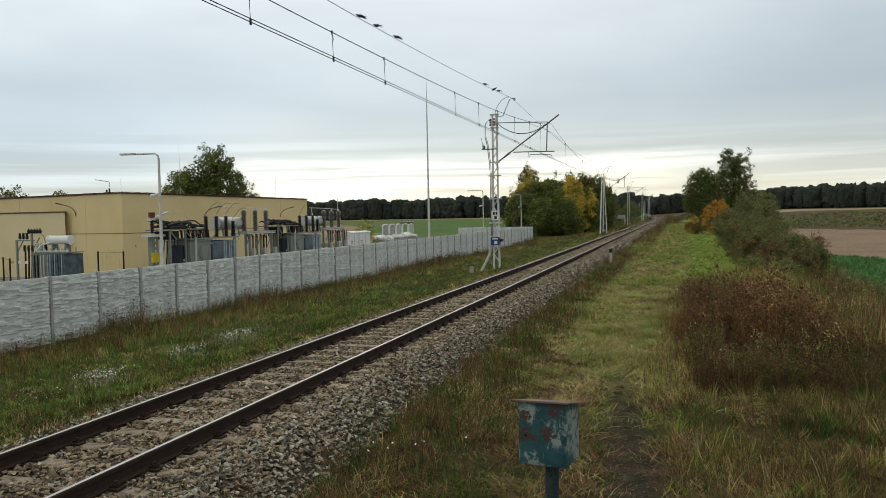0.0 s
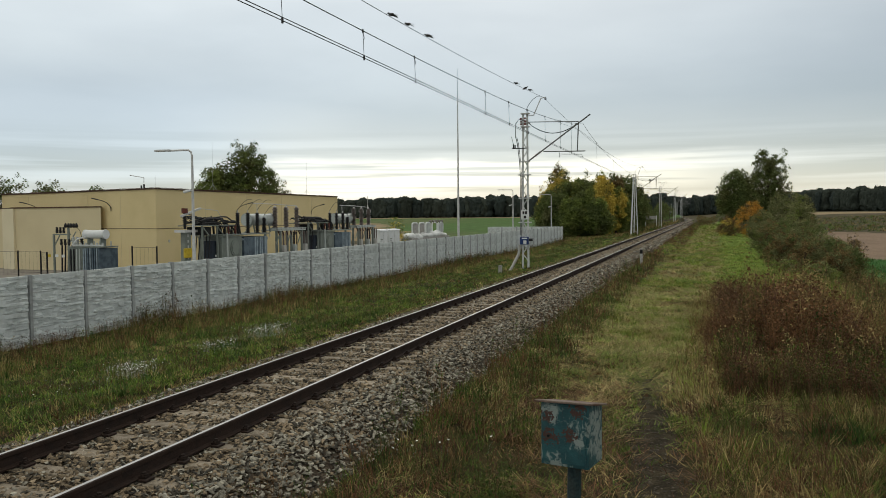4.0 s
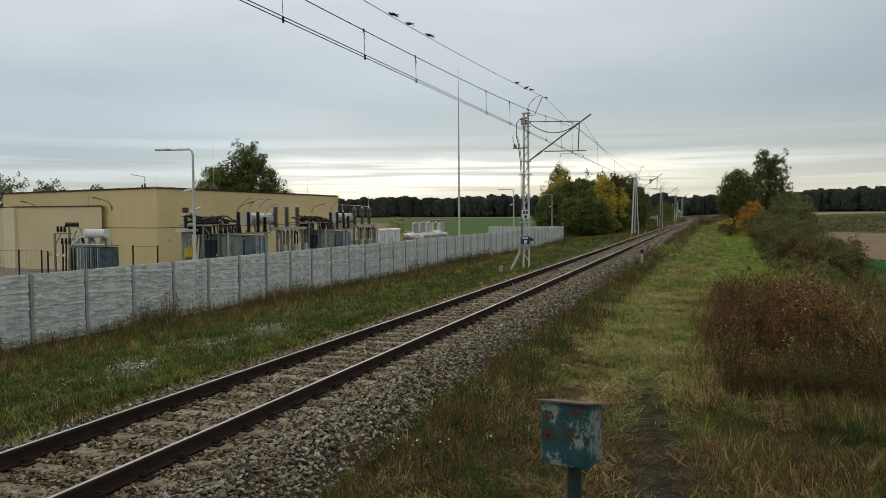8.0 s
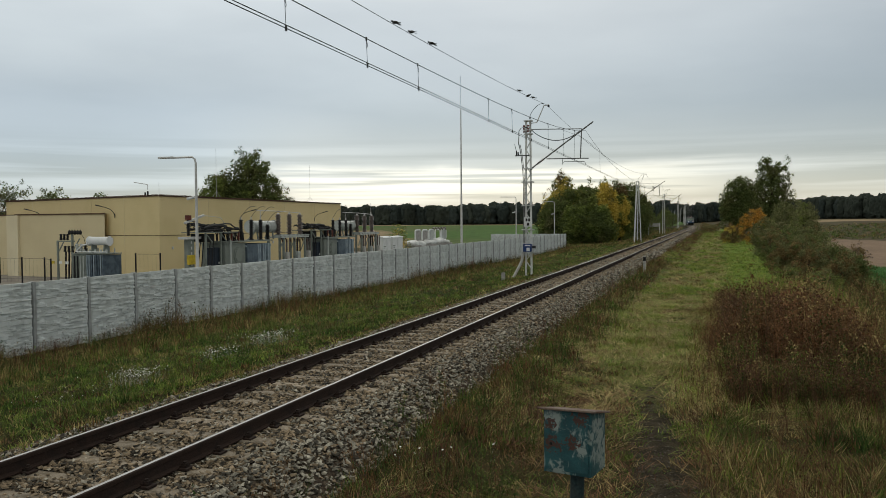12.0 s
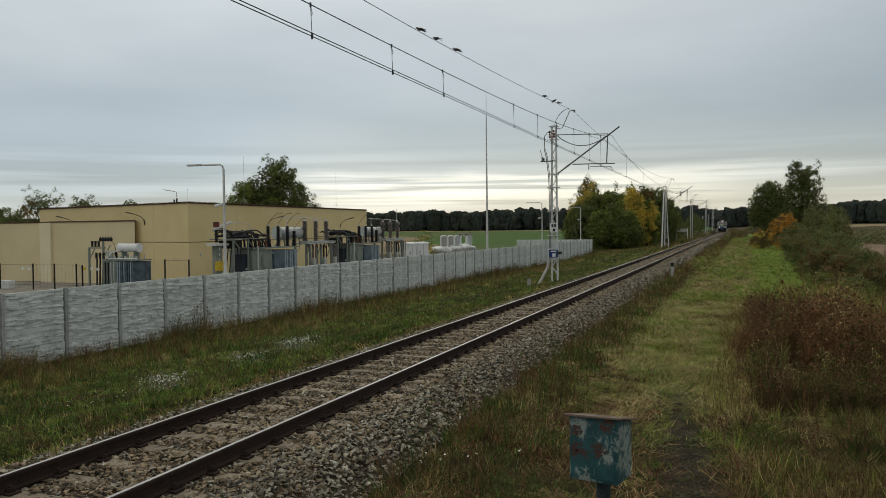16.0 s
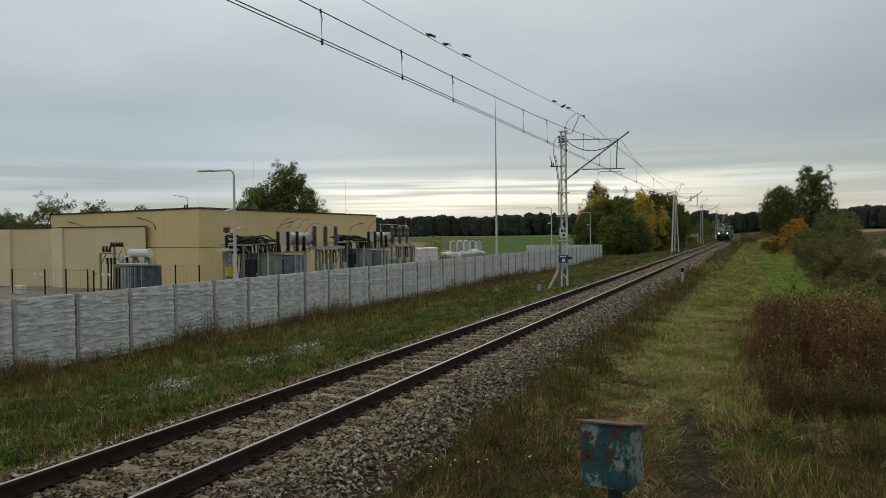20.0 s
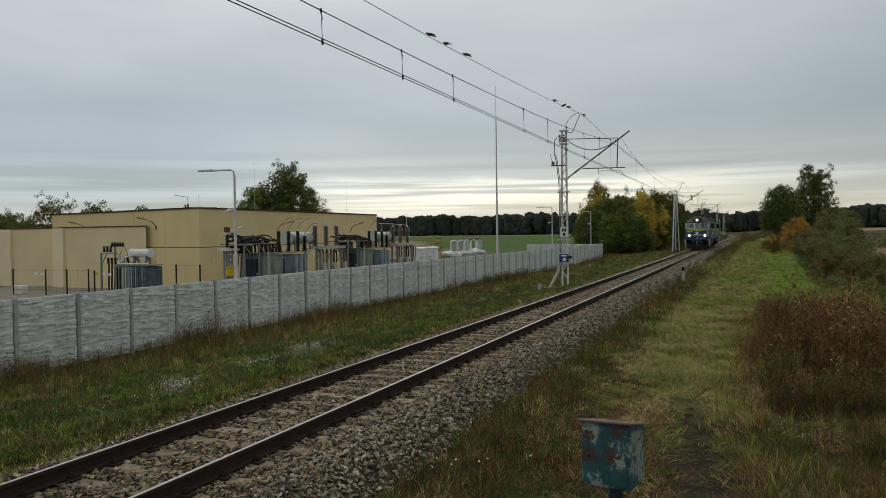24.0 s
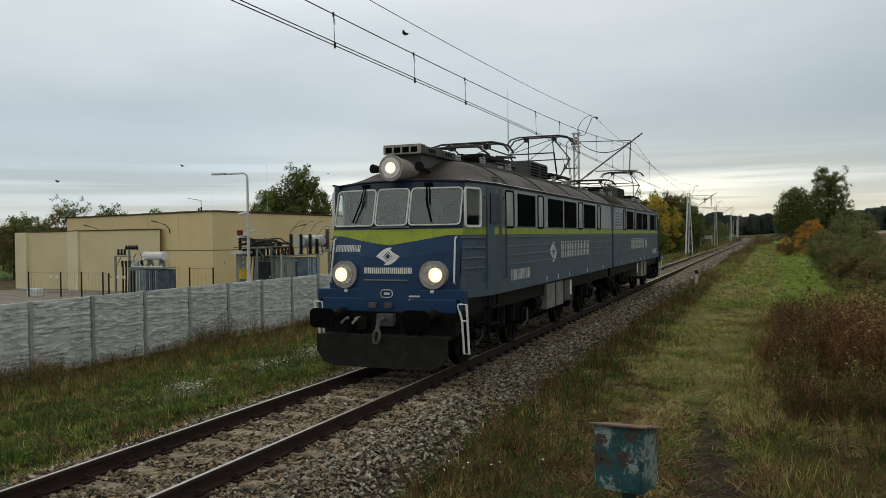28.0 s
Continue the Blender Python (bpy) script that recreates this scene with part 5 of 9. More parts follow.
    for k in range(8):
        bm = bmesh.new()
        x = -0.05 + 0.16 * k
        box(bm, x, x + 0.07, -0.75, 0.75, 0.35, 1.8, bevel=0.01)
        # darker fins put the shade of the gaps into the colour
        part("radiator_fin", bm, M_RAD_PALE if k in (0, 1, 3, 6) else M_RAD_BLUE_AND_SHADE, s)
    bm = bmesh.new()
    rod(bm, (-0.45, 0, 2.60), (0.95, 0, 2.60), 0.25, n=24)
    rod(bm, (-0.50, 0, 2.60), (-0.45, 0, 2.60), 0.28, n=24)
    rod(bm, (0.95, 0, 2.60), (1.0, 0, 2.60), 0.28, n=24)
    cons = part("conservator_tank", bm, M_WHITE_BOX, s, "white cylindrical conservator tank")
    bm = bmesh.new()
    for x in (-0.2, 0.7):
        box(bm, x, x + 0.08, -0.2, 0.2, 1.9, 2.4)
    parts("conservator_stand", bm, M_TANK, cons)
    for k in range(3):
        bm = bmesh.new()
        insulator(bm, -1.3 + 0.3 * k, -0.1, 1.93, 2.45, 0.12, 0, 5)
        part("bushing", bm, M_TANK_LIGHT if k < 2 else M_CABLE, s)
    bm = bmesh.new()
    for x in (-2.85, -1.75):
        box(bm, x - 0.05, x + 0.05, -0.05, 0.05, 0, 2.6 if x < -2 else 3.0)
    box(bm, -2.9, -1.6, -0.04, 0.04, 2.55, 2.63)
    bar(bm, (-2.8, 0, 1.95), (-2.4, 0, 2.55), 0.05, 0.05)
    bar(bm, (-1.75, 0, 2.0), (-1.2, 0, 2.75), 0.05, 0.05)
    bar(bm, (-1.9, 0, 1.7), (-1.4, 0, 1.7), 0.04, 0.04)
    part("bushing_frame", bm, M_TANK, s)
    for k in range(3):
        for x0, z0 in ((-2.6 + 0.25 * k, 2.66), (-2.3 + 0.28 * k, 1.95)):
            bm = bmesh.new()
            insulator(bm, x0, 0.0, z0, z0 + 0.36, 0.10, 0, 5)
            part("insulator", bm, M_CABLE, s)
    for k in range(5):
        bm = bmesh.new()
        ball(bm, (-1.95 + 0.2 * k, 0, 3.10), 0.10, 2, (1, 1, 1.3))
        rod(bm, (-1.95 + 0.2 * k, 0, 3.10), (-1.95 + 0.2 * k, 0, 3.28), 0.05, 0.03, n=8)
        part("cable_end", bm, M_CABLE, s)
    bm = bmesh.new()
    for k in range(4):
        rod(bm, (-2.25 + 0.25 * k, 0, 1.95), (-2.35 + 0.22 * k, 0.05, 0), 0.05, n=6)
    path_rod(bm, [Vector((-1.2, 0, 3.1)), Vector((-0.9, 0, 2.8)), Vector((-0.75, 0, 2.3))], 0.015, n=5)
    part("cable_drop", bm, M_CABLE, s)
    # kiosk by the wing
    k = thing("cable_kiosk", -43.9, 37.2, -1.12, label="small pale grey cable kiosk by the wall", category="cabinet")
    bm = bmesh.new()
    box(bm, -0.42, 0.42, -0.25, 0.25, 0, 0.52, bevel=0.03)
    part("kiosk_body", bm, M_WHITE_BOX, k)
    # inner mesh fence
    mf = thing("mesh_fence", 0, 0, -1.12, label="dark posts with fine wire mesh round the transformer", category="fence")
    posts = [(-44.0, 36.8), (-41.2, 36.8), (-39.55, 36.9), (-37.9, 37.0), (-36.0, 35.6), (-31.2, 37.0), (-29.5, 37.0)]
    for x, y in posts:
        bm = bmesh.new()
        rod(bm, (x, y, 0), (x, y, 1.92 if x > -36 else 1.62), 0.045, n=8)
        part("mesh_post", bm, M_BLACK, mf)
    bm = bmesh.new()
    for (x0, y0), (x1, y1) in zip(posts, posts[1:]):
        if x1 - x0 > 3:
            continue
        h = 1.85 if x0 > -36 else 1.55
        for z in (0.3, h):
            rod(bm, (x0, y0, z), (x1, y1, z), 0.008, n=4)
        nn = max(2, int((x1 - x0) / 0.25))
        for i in range(1, nn):
            u = i / nn
            rod(bm, (lerp(x0, x1, u), lerp(y0, y1, u), 0.1), (lerp(x0, x1, u), lerp(y0, y1, u), h), 0.0035, n=3, caps=False)
    tagged(part("mesh_wire", bm, M_DARK_STEEL, mf), kind="stuff")
    for x, z, m in ((-42.0, 0.24, M_SIGN), (-41.48, 0.22, M_SIGN), (-37.0, 0.26, M_YELLOW), (-36.43, 0.26, M_SIGN), (-35.95, 0.24, M_SIGN)):
        n = thing("notice_plate", x, 36.75, z - 0.95, 0, "small notice plate on the mesh fence", "sign", "notice plates on the mesh fence")
        bm = bmesh.new()
        box(bm, -0.11, 0.11, -0.012, 0.012, 0.83, 0.99)
        part("plate", bm, m, n)
    # building fittings
    wall_lamp(-32.98, 50.4, 3.05, -55)
    wall_lamp(-32.98, 62.0, 3.05, -55)
    wall_lamp(-37.5, 42.55, 3.30, 125)
    wall_lamp(-45.9, 44.7, 3.18, 125)
    v = thing("roof_vent", -36.6, 44.5, 4.3, label="small roof vent with a bent lamp arm", category="roof vent")
    bm = bmesh.new()
    rod(bm, (-0.02, 0, -0.05), (-0.02, 0, 0.34), 0.06, n=10)
    rod(bm, (0.2, 0, -0.05), (0.2, 0, 0.42), 0.06, n=10)
    parts("vent_pipe", bm, M_DARK_STEEL, v)
    bm = bmesh.new()
    path_rod(bm, [Vector((0.2, 0, 0.5)), Vector((0.2, 0, 0.86)), Vector((-0.1, 0, 0.92)), Vector((-0.95, 0, 1.05))], 0.025, n=6)
    part("lamp_arm", bm, M_GALV, v)
    for x, y, h in ((-33.4, 41.9, 0.9), (-33.6, 48.4, 3.6), (-33.6, 62.4, 3.3)):
        a = thing("roof_air_terminal", x, y, 4.25, label="thin lightning air terminal on the roof", category="mast", group="air terminals on the roof")
        bm = bmesh.new()
        rod(bm, (0, 0, 0), (0, 0, h), 0.008, n=5)
        if h > 3:
            for k in range(3):
                q = 2 * math.pi * k / 3
                rod(bm, (0.4 * math.cos(q), 0.4 * math.sin(q), 0.0), (0, 0, 0.55), 0.011, n=5)
        part("air_rod", bm, M_GALV, a)


# ---- the rusty turquoise box on its post ----
def build_box():
    paint = bpy.data.materials.new("flaking_turquoise_paint")
    paint.use_nodes = True
    nt = paint.node_tree
    N, L = nt.nodes.new, nt.links.new
    b = nt.nodes["Principled BSDF"]
    tc = N("ShaderNodeTexCoord")
    def blot(scale, lo, hi, detail=6, dist=0.6, stretch=(1, 1, 1)):
        mp = N("ShaderNodeMapping")
        mp.inputs["Scale"].default_value = stretch
        L(tc.outputs["Object"], mp.inputs[0])
        n = N("ShaderNodeTexNoise")
        n.inputs["Scale"].default_value, n.inputs["Detail"].default_value, n.inputs["Distortion"].default_value = scale, detail, dist
        L(mp.outputs[0], n.inputs[0])
        r = N("ShaderNodeMapRange")
        r.inputs[1].default_value, r.inputs[2].default_value = lo, hi
        L(n.outputs[0], r.inputs[0])
        return r.outputs[0]
    def over(base, col, mask):
        m = N("ShaderNodeMix")
        m.data_type = "RGBA"
        L(mask, m.inputs[0])
        if isinstance(base, tuple):
            m.inputs[6].default_value = (*base, 1)
        else:
            L(base, m.inputs[6])
        m.inputs[7].default_value = (*col, 1)
        return m.outputs[2]
    def spots(places, scale, lo, hi):
        """A mask of ragged stains round given places."""
        total = None
        for q, r in places:
            d = N("ShaderNodeVectorMath")
            d.operation = "DISTANCE"
            L(tc.outputs["Object"], d.inputs[0])
            d.inputs[1].default_value = q
            f = N("ShaderNodeMapRange")
            f.inputs[1].default_value, f.inputs[2].default_value = r, 0.0
            L(d.outputs["Value"], f.inputs[0])
            if total is None:
                total = f.outputs[0]
            else:
                mx = N("ShaderNodeMath")
                mx.operation = "MAXIMUM"
                L(total, mx.inputs[0])
                L(f.outputs[0], mx.inputs[1])
                total = mx.outputs[0]
        n = blot(scale, 0.30, 0.70, 9, 0.8)
        mu = N("ShaderNodeMath")
        mu.operation = "MULTIPLY"
        L(total, mu.inputs[0])
        L(n, mu.inputs[1])
        r = N("ShaderNodeMapRange")
        r.inputs[1].default_value, r.inputs[2].default_value = lo, hi
        L(mu.outputs[0], r.inputs[0])
        return r.outputs[0]
    bx, by = -0.857, 5.3
    g = ground(bx, by)
    z0, z1 = 0.715 - g, 1.115 - g
    c = over((0.007, 0.052, 0.060), (0.016, 0.088, 0.094), blot(9, 0.40, 0.66))
    c = over(c, (0.20, 0.25, 0.24), blot(26, 0.59, 0.70, 12, 1.2, (1, 1, 0.45)))
    c = over(c, (0.22, 0.26, 0.24), spots([((-0.11, -0.150, z1 - 0.05), 0.13), ((0.167, 0.0, z0 + 0.24), 0.30), ((0.167, 0.1, z0 + 0.06), 0.16), ((-0.06, -0.150, z0 + 0.02), 0.12), ((0.10, -0.150, z0 + 0.18), 0.08)], 22, 0.18, 0.34))
    c = over(c, (0.012, 0.040, 0.05), blot(34, 0.60, 0.68, 8, 0.8, (1, 1, 0.4)))
    c = over(c, (0.060, 0.024, 0.016), spots([((-0.10, -0.150, z0 + 0.20), 0.115), ((0.04, -0.150, z0 + 0.22), 0.095), ((0.09, -0.150, z1 - 0.01), 0.10), ((-0.12, -0.150, z1 - 0.07), 0.08)], 38, 0.24, 0.31))
    L(c, b.inputs["Base Color"])
    b.inputs["Roughness"].default_value = 0.62
    n = N("ShaderNodeTexNoise")
    n.inputs["Scale"].default_value = 60
    L(tc.outputs["Object"], n.inputs[0])
    bp = N("ShaderNodeBump")
    bp.inputs["Strength"].default_value, bp.inputs["Distance"].default_value = 0.35, 0.01
    L(n.outputs[0], bp.inputs["Height"])
    L(bp.outputs[0], b.inputs["Normal"])
    rust = material("brown_rusty_lid", (0.17, 0.125, 0.10), 0.8, second=(0.12, 0.065, 0.045), scale=9, fine=50, vary=0.25, bump=0.3)
    ob = thing("cable_box", bx, by, g, -11, "weathered turquoise metal cable box with rusty lid on a post", "utility box")
    slope = math.tan(radians(11.5))
    bm = bmesh.new()
    box(bm, -0.167, 0.167, -0.142, 0.142, z0, z1 - 0.004)
    for v in bm.verts:
        if v.co.z > z1 - 0.1:
            v.co.z -= v.co.y * slope - v.co.x * 0.035
    bmesh.ops.bevel(bm, geom=list(bm.edges), offset=0.006, segments=2, affect="EDGES", profile=0.6)
    body = part("box_body", bm, paint, ob, "flaking turquoise steel housing")
    bm = bmesh.new()
    box(bm, -0.155, 0.150, -0.150, -0.140, z0 + 0.02, z1 + 0.004, bevel=0.004)
    part("box_door", bm, paint, body)
    bm = bmesh.new()
    for dz in (0.1, 0.3):
        rod(bm, (0.160, -0.148, z0 + dz), (0.160, -0.148, z0 + dz + 0.05), 0.009, n=8)
    parts("box_hinge", bm, paint, body)
    bm = bmesh.new()
    rod(bm, (-0.11, -0.149, lerp(z0, z1, 0.5)), (-0.11, -0.158, lerp(z0, z1, 0.5)), 0.010, n=10)
    part("box_lock", bm, M_BLACK, body)
    bm = bmesh.new()
    m = Matrix.Translation((0, 0, z1 + 0.004)) @ pose(0, 0, 0, -11.5, -2.0, 0)
    box(bm, -0.205, 0.195, -0.178, 0.172, -0.006, 0.008, bevel=0.004, m=m)
    part("box_lid", bm, rust, ob, "rusty overhanging lid")
    bm = bmesh.new()
    rod(bm, (-0.01, 0, -0.3), (0.02, 0, z0 + 0.02), 0.047, n=16)
    part("box_post", bm, material("grimy_teal_post_paint", (0.020, 0.040, 0.043), 0.7, second=(0.035, 0.048, 0.046), scale=12, fine=60, vary=0.3, bump=0.3), ob, "grimy dark teal post")


build_poles()
build_wires()
build_masts()
build_yard()
build_box()


# ---- the locomotive: two coupled sections, each a thing of its own ----
M_BLUE = material("deep_blue_paint", (0.010, 0.042, 0.108), 0.38, second=(0.010, 0.035, 0.088), scale=2.5, fine=30, vary=0.12, bump=0.05)
M_SIDE = material("weathered_blue_grey_paint", (0.060, 0.098, 0.138), 0.55, second=(0.076, 0.096, 0.110), scale=1.3, fine=25, vary=0.22, bump=0.08)
M_BAND = material("dusty_grey_paint", (0.145, 0.165, 0.185), 0.6, second=(0.10, 0.12, 0.14), scale=1.6, fine=30, vary=0.2, bump=0.06)
M_FADED = material("faded_grey_blue_paint", (0.34, 0.375, 0.41), 0.6, second=(0.26, 0.295, 0.34), scale=1.6, fine=30, vary=0.22, bump=0.06)
M_LIME = material("lime_stripe_paint", (0.30, 0.37, 0.035), 0.5, second=(0.24, 0.31, 0.05), scale=3, fine=30, vary=0.15, bump=0.05)
M_ROOF = material("sooty_roof_paint", (0.044, 0.037, 0.031), 0.62, second=(0.026, 0.022, 0.019), scale=2.0, fine=25, vary=0.3, bump=0.15, spec=0.08)
M_NAVY = material("dark_navy_surround", (0.012, 0.022, 0.048), 0.4, scale=3, fine=40, vary=0.15, bump=0.04)
M_PANE = pane_glass("windscreen_glass", (0.76, 0.82, 0.81), 0.09)
M_CAB = material("grey_green_cab_lining", (0.14, 0.155, 0.14), 0.7, vary=0.15, scale=3, fine=30, bump=0.05)
M_GASKET = material("pale_window_gasket", (0.74, 0.75, 0.75), 0.5, vary=0.12, scale=5, fine=50, bump=0.05)
M_LOUVRE = material("black_louvre", (0.005, 0.0055, 0.006), 0.9, vary=0.3, scale=5, fine=50, spec=0.02)
M_BLIND = material("grey_side_window", (0.30, 0.32, 0.33), 0.25, vary=0.2, scale=2, fine=30, bump=0.02)
M_GRIME = material("oily_running_gear", (0.006, 0.0058, 0.006), 0.6, second=(0.011, 0.0095, 0.0085), scale=5, fine=50, vary=0.4, bump=0.3, spec=0.08)
M_TYRE = material("worn_wheel_steel", (0.013, 0.0115, 0.0105), 0.6, metal=0.1, second=(0.009, 0.008, 0.0075), scale=5, fine=40, vary=0.3, spec=0.08)
M_GREYBOX = material("dusty_grey_box_paint", (0.085, 0.09, 0.088), 0.7, second=(0.06, 0.06, 0.057), scale=3, fine=40, vary=0.2)
M_BOXGREY = material("faded_grey_box_paint", (0.20, 0.20, 0.18), 0.7, second=(0.15, 0.145, 0.13), scale=3, fine=40, vary=0.2)
M_WHITE = material("white_paint", (0.72, 0.73, 0.72), 0.55, second=(0.6, 0.6, 0.58), scale=6, fine=40, vary=0.15, bump=0.05)
M_RIM = material("dirty_white_lamp_rim", (0.36, 0.33, 0.30), 0.5, vary=0.2, scale=8, fine=50)
M_REFLECTOR = material("lamp_reflector", (0.55, 0.55, 0.52), 0.2, metal=0.7, vary=0.1, scale=8, fine=50)
M_INSUL = material("grey_porcelain", (0.33, 0.33, 0.32), 0.35, vary=0.1, scale=6, fine=40)
M_BEAM = glow("lit_headlamp", (1.0, 0.84, 0.64), 150.0)
# emission standing in for the reflector's gleam and the lamp's glare
M_HALO = glow("lit_reflector", (1.0, 0.70, 0.46), 2.0)
M_BEAM_WHITE = glow("lit_white_headlamp", (1.0, 0.88, 0.70), 220.0)
M_LOCO_MARK = material("faded_white_marking", (0.62, 0.64, 0.64), 0.6, second=(0.42, 0.44, 0.45), scale=8, fine=50, vary=0.2, bump=0)

LEN = 13.8


def face_y(x, z):
    """Where the cab front lies (local y) at offset x and height z."""
    y = 0.0
    for (z0, y0), (z1, y1) in zip(((1.0, 0.0), (1.7, 0.03), (2.1, 0.08), (2.5, 0.20), (3.25, 0.40)), ((1.7, 0.03), (2.1, 0.08), (2.5, 0.20), (3.25, 0.40), (3.6, 0.56))):
        if z >= z0:
            y = lerp(y0, y1, min((z - z0) / (z1 - z0), 1.0))
    return y + 0.22 * max(0.0, (abs(x) - 0.33) / 0.95) ** 1.3


def half_w(y):
    return lerp(1.28, 1.48, smooth(0.2, 1.75, y) if y < 1.75 else 1.0)


def on_front(x, z, out=0.0):
    return Vector((x, face_y(x, z) - out, z))


def rounded(x0, x1, z0, z1, r=0.07, n=4):
    pts = []
    for cx, cz, a in ((x1 - r, z1 - r, 0), (x0 + r, z1 - r, 90), (x0 + r, z0 + r, 180), (x1 - r, z0 + r, 270)):
        for k in range(n + 1):
            t = radians(a + 90 * k / n)
            pts.append((cx + r * math.cos(t), cz + r * math.sin(t)))
    return pts


def front_window(parent, x0, x1, z0, z1):
    pts = rounded(x0, x1, z0, z1)
    w = part("windscreen", bmesh_fill([on_front(x, z, 0.045) for x, z in pts], 0.006), M_PANE, parent, "cab window glass in a pale gasket")
    bm = bmesh.new()
    ring = [on_front(x, z, 0.045) for x, z in pts]
    path_rod(bm, ring + ring[:1], 0.0145, n=6)
    part("window_gasket", bm, M_GASKET, w)
    return w


def bmesh_fill(pts, thick):
    """A thin plate with the outline pts, thickened towards +y."""
    bm = bmesh.new()
    a = [bm.verts.new(p) for p in pts]
    b = [bm.verts.new(p + Vector((0, thick, 0))) for p in pts]
    c0 = bm.verts.new(sum(pts, Vector()) / len(pts))
    n = len(pts)
    for i in range(n):
        bm.faces.new((a[i], a[(i + 1) % n], c0))
        bm.faces.new((a[i], b[i], b[(i + 1) % n], a[(i + 1) % n]))
    bm.faces.new(b)
    return bm


def front_patch(bm, xs, lo, hi, rows=3, out=0.0):
    g = [[bm.verts.new(on_front(x, lerp(lo(x), hi(x), r / rows), out)) for x in xs] for r in range(rows + 1)]
    for r in range(rows):
        for i in range(len(xs) - 1):
            bm.faces.new((g[r][i], g[r][i + 1], g[r + 1][i + 1], g[r + 1][i]))
    return bm


def side_strip(bm, sgn, z0, z1, ys, out=0.0):
    a = [bm.verts.new((sgn * (half_w(y if k else 0) + out), y if k else face_y(1.28, z0), z0)) for k, y in enumerate(ys)]
    b = [bm.verts.new((sgn * (half_w(y if k else 0) + out), y if k else face_y(1.28, z1), z1)) for k, y in enumerate(ys)]
    for i in range(len(ys) - 1):
        bm.faces.new((a[i], a[i + 1], b[i + 1], b[i]))
    return bm


def side_plate(bm, sgn, y0, y1, z0, z1, out=0.012, mi=0):
    ya, yb = min(y0, y1), max(y0, y1)
    wa, wb = half_w(ya), half_w(yb)
    quad = [(wa, ya, z0), (wb, yb, z0), (wb, yb, z1), (wa, ya, z1)]
    o = [bm.verts.new((sgn * (w + out), y, z)) for w, y, z in quad]
    i = [bm.verts.new((sgn * (w - 0.02), y, z)) for w, y, z in quad]
    fs = [bm.faces.new(o)] + [bm.faces.new((o[k], o[(k + 1) % 4], i[(k + 1) % 4], i[k])) for k in range(4)]
    for f in fs:
        f.material_index = mi
    return bm


def side_frame(bm, sgn, y0, y1, z0, z1, r=0.02, out=0.012):
    pts = [Vector((sgn * (half_w(y) + out), y, z)) for y, z in rounded(y0, y1, z0, z1, r=0.06, n=2)]
    return path_rod(bm, pts + pts[:1], r, n=5)


def roof_ring(y):
    """Cross-section of the roof at y: from the left eave over the crown."""
    w = half_w(y)
    rise = lerp(0.05, 0.56, smooth(0.45, 2.3, y) ** 0.8)
    return [Vector((w * k / 8, y, 3.38 + rise * (1 - abs(k / 8) ** 2.6))) for k in range(-8, 9)]


def make_text_bars(bm, widths, height, gap, put, mi=0):
    """Letters stood in for by plain upright bars; put(u, v) -> place on the surface."""
    u = 0.0
    for w in widths:
        q = [bm.verts.new(put(u, 0)), bm.verts.new(put(u + w, 0)), bm.verts.new(put(u + w, height)), bm.verts.new(put(u, height))]
        f = bm.faces.new(q)
        f.material_index = mi
        u += w + gap
    return bm


def leaf_mark(put, s):
    """Two pointed leaves turned round a small open diamond; put(u, v) -> place."""
    bm = bmesh.new()
    left = (((0.42, 0.88), (0.06, 0.54)), ((0.0, 0.88), (-0.14, 0.40)), ((-0.42, 0.76), (-0.32, 0.22)), ((-0.82, 0.50), (-0.52, 0.0)), ((-1.32, 0.0), (-0.52, -0.02)),
            ((-0.86, -0.24), (-0.42, -0.12)), ((-0.46, -0.46), (-0.24, -0.31)), ((-0.15, -0.66), (-0.06, -0.50)))
    for k in (1, -1):
        a = [bm.verts.new(put(k * s * p[0], k * s * p[1])) for p, _ in left]
        b = [bm.verts.new(put(k * s * p[0], k * s * p[1])) for _, p in left]
        for i in range(len(left) - 1):
            bm.faces.new((a[i], a[i + 1], b[i + 1], b[i]))
    for q in range(4):
        t0, t1 = math.pi * q / 2, math.pi * (q + 1) / 2
        quad = [(0.44 * math.cos(t0), 0.44 * math.sin(t0)), (0.44 * math.cos(t1), 0.44 * math.sin(t1)), (0.30 * math.cos(t1), 0.30 * math.sin(t1)), (0.30 * math.cos(t0), 0.30 * math.sin(t0))]
        bm.faces.new([bm.verts.new(put(s * x, s * z)) for x, z in quad])
    return bm


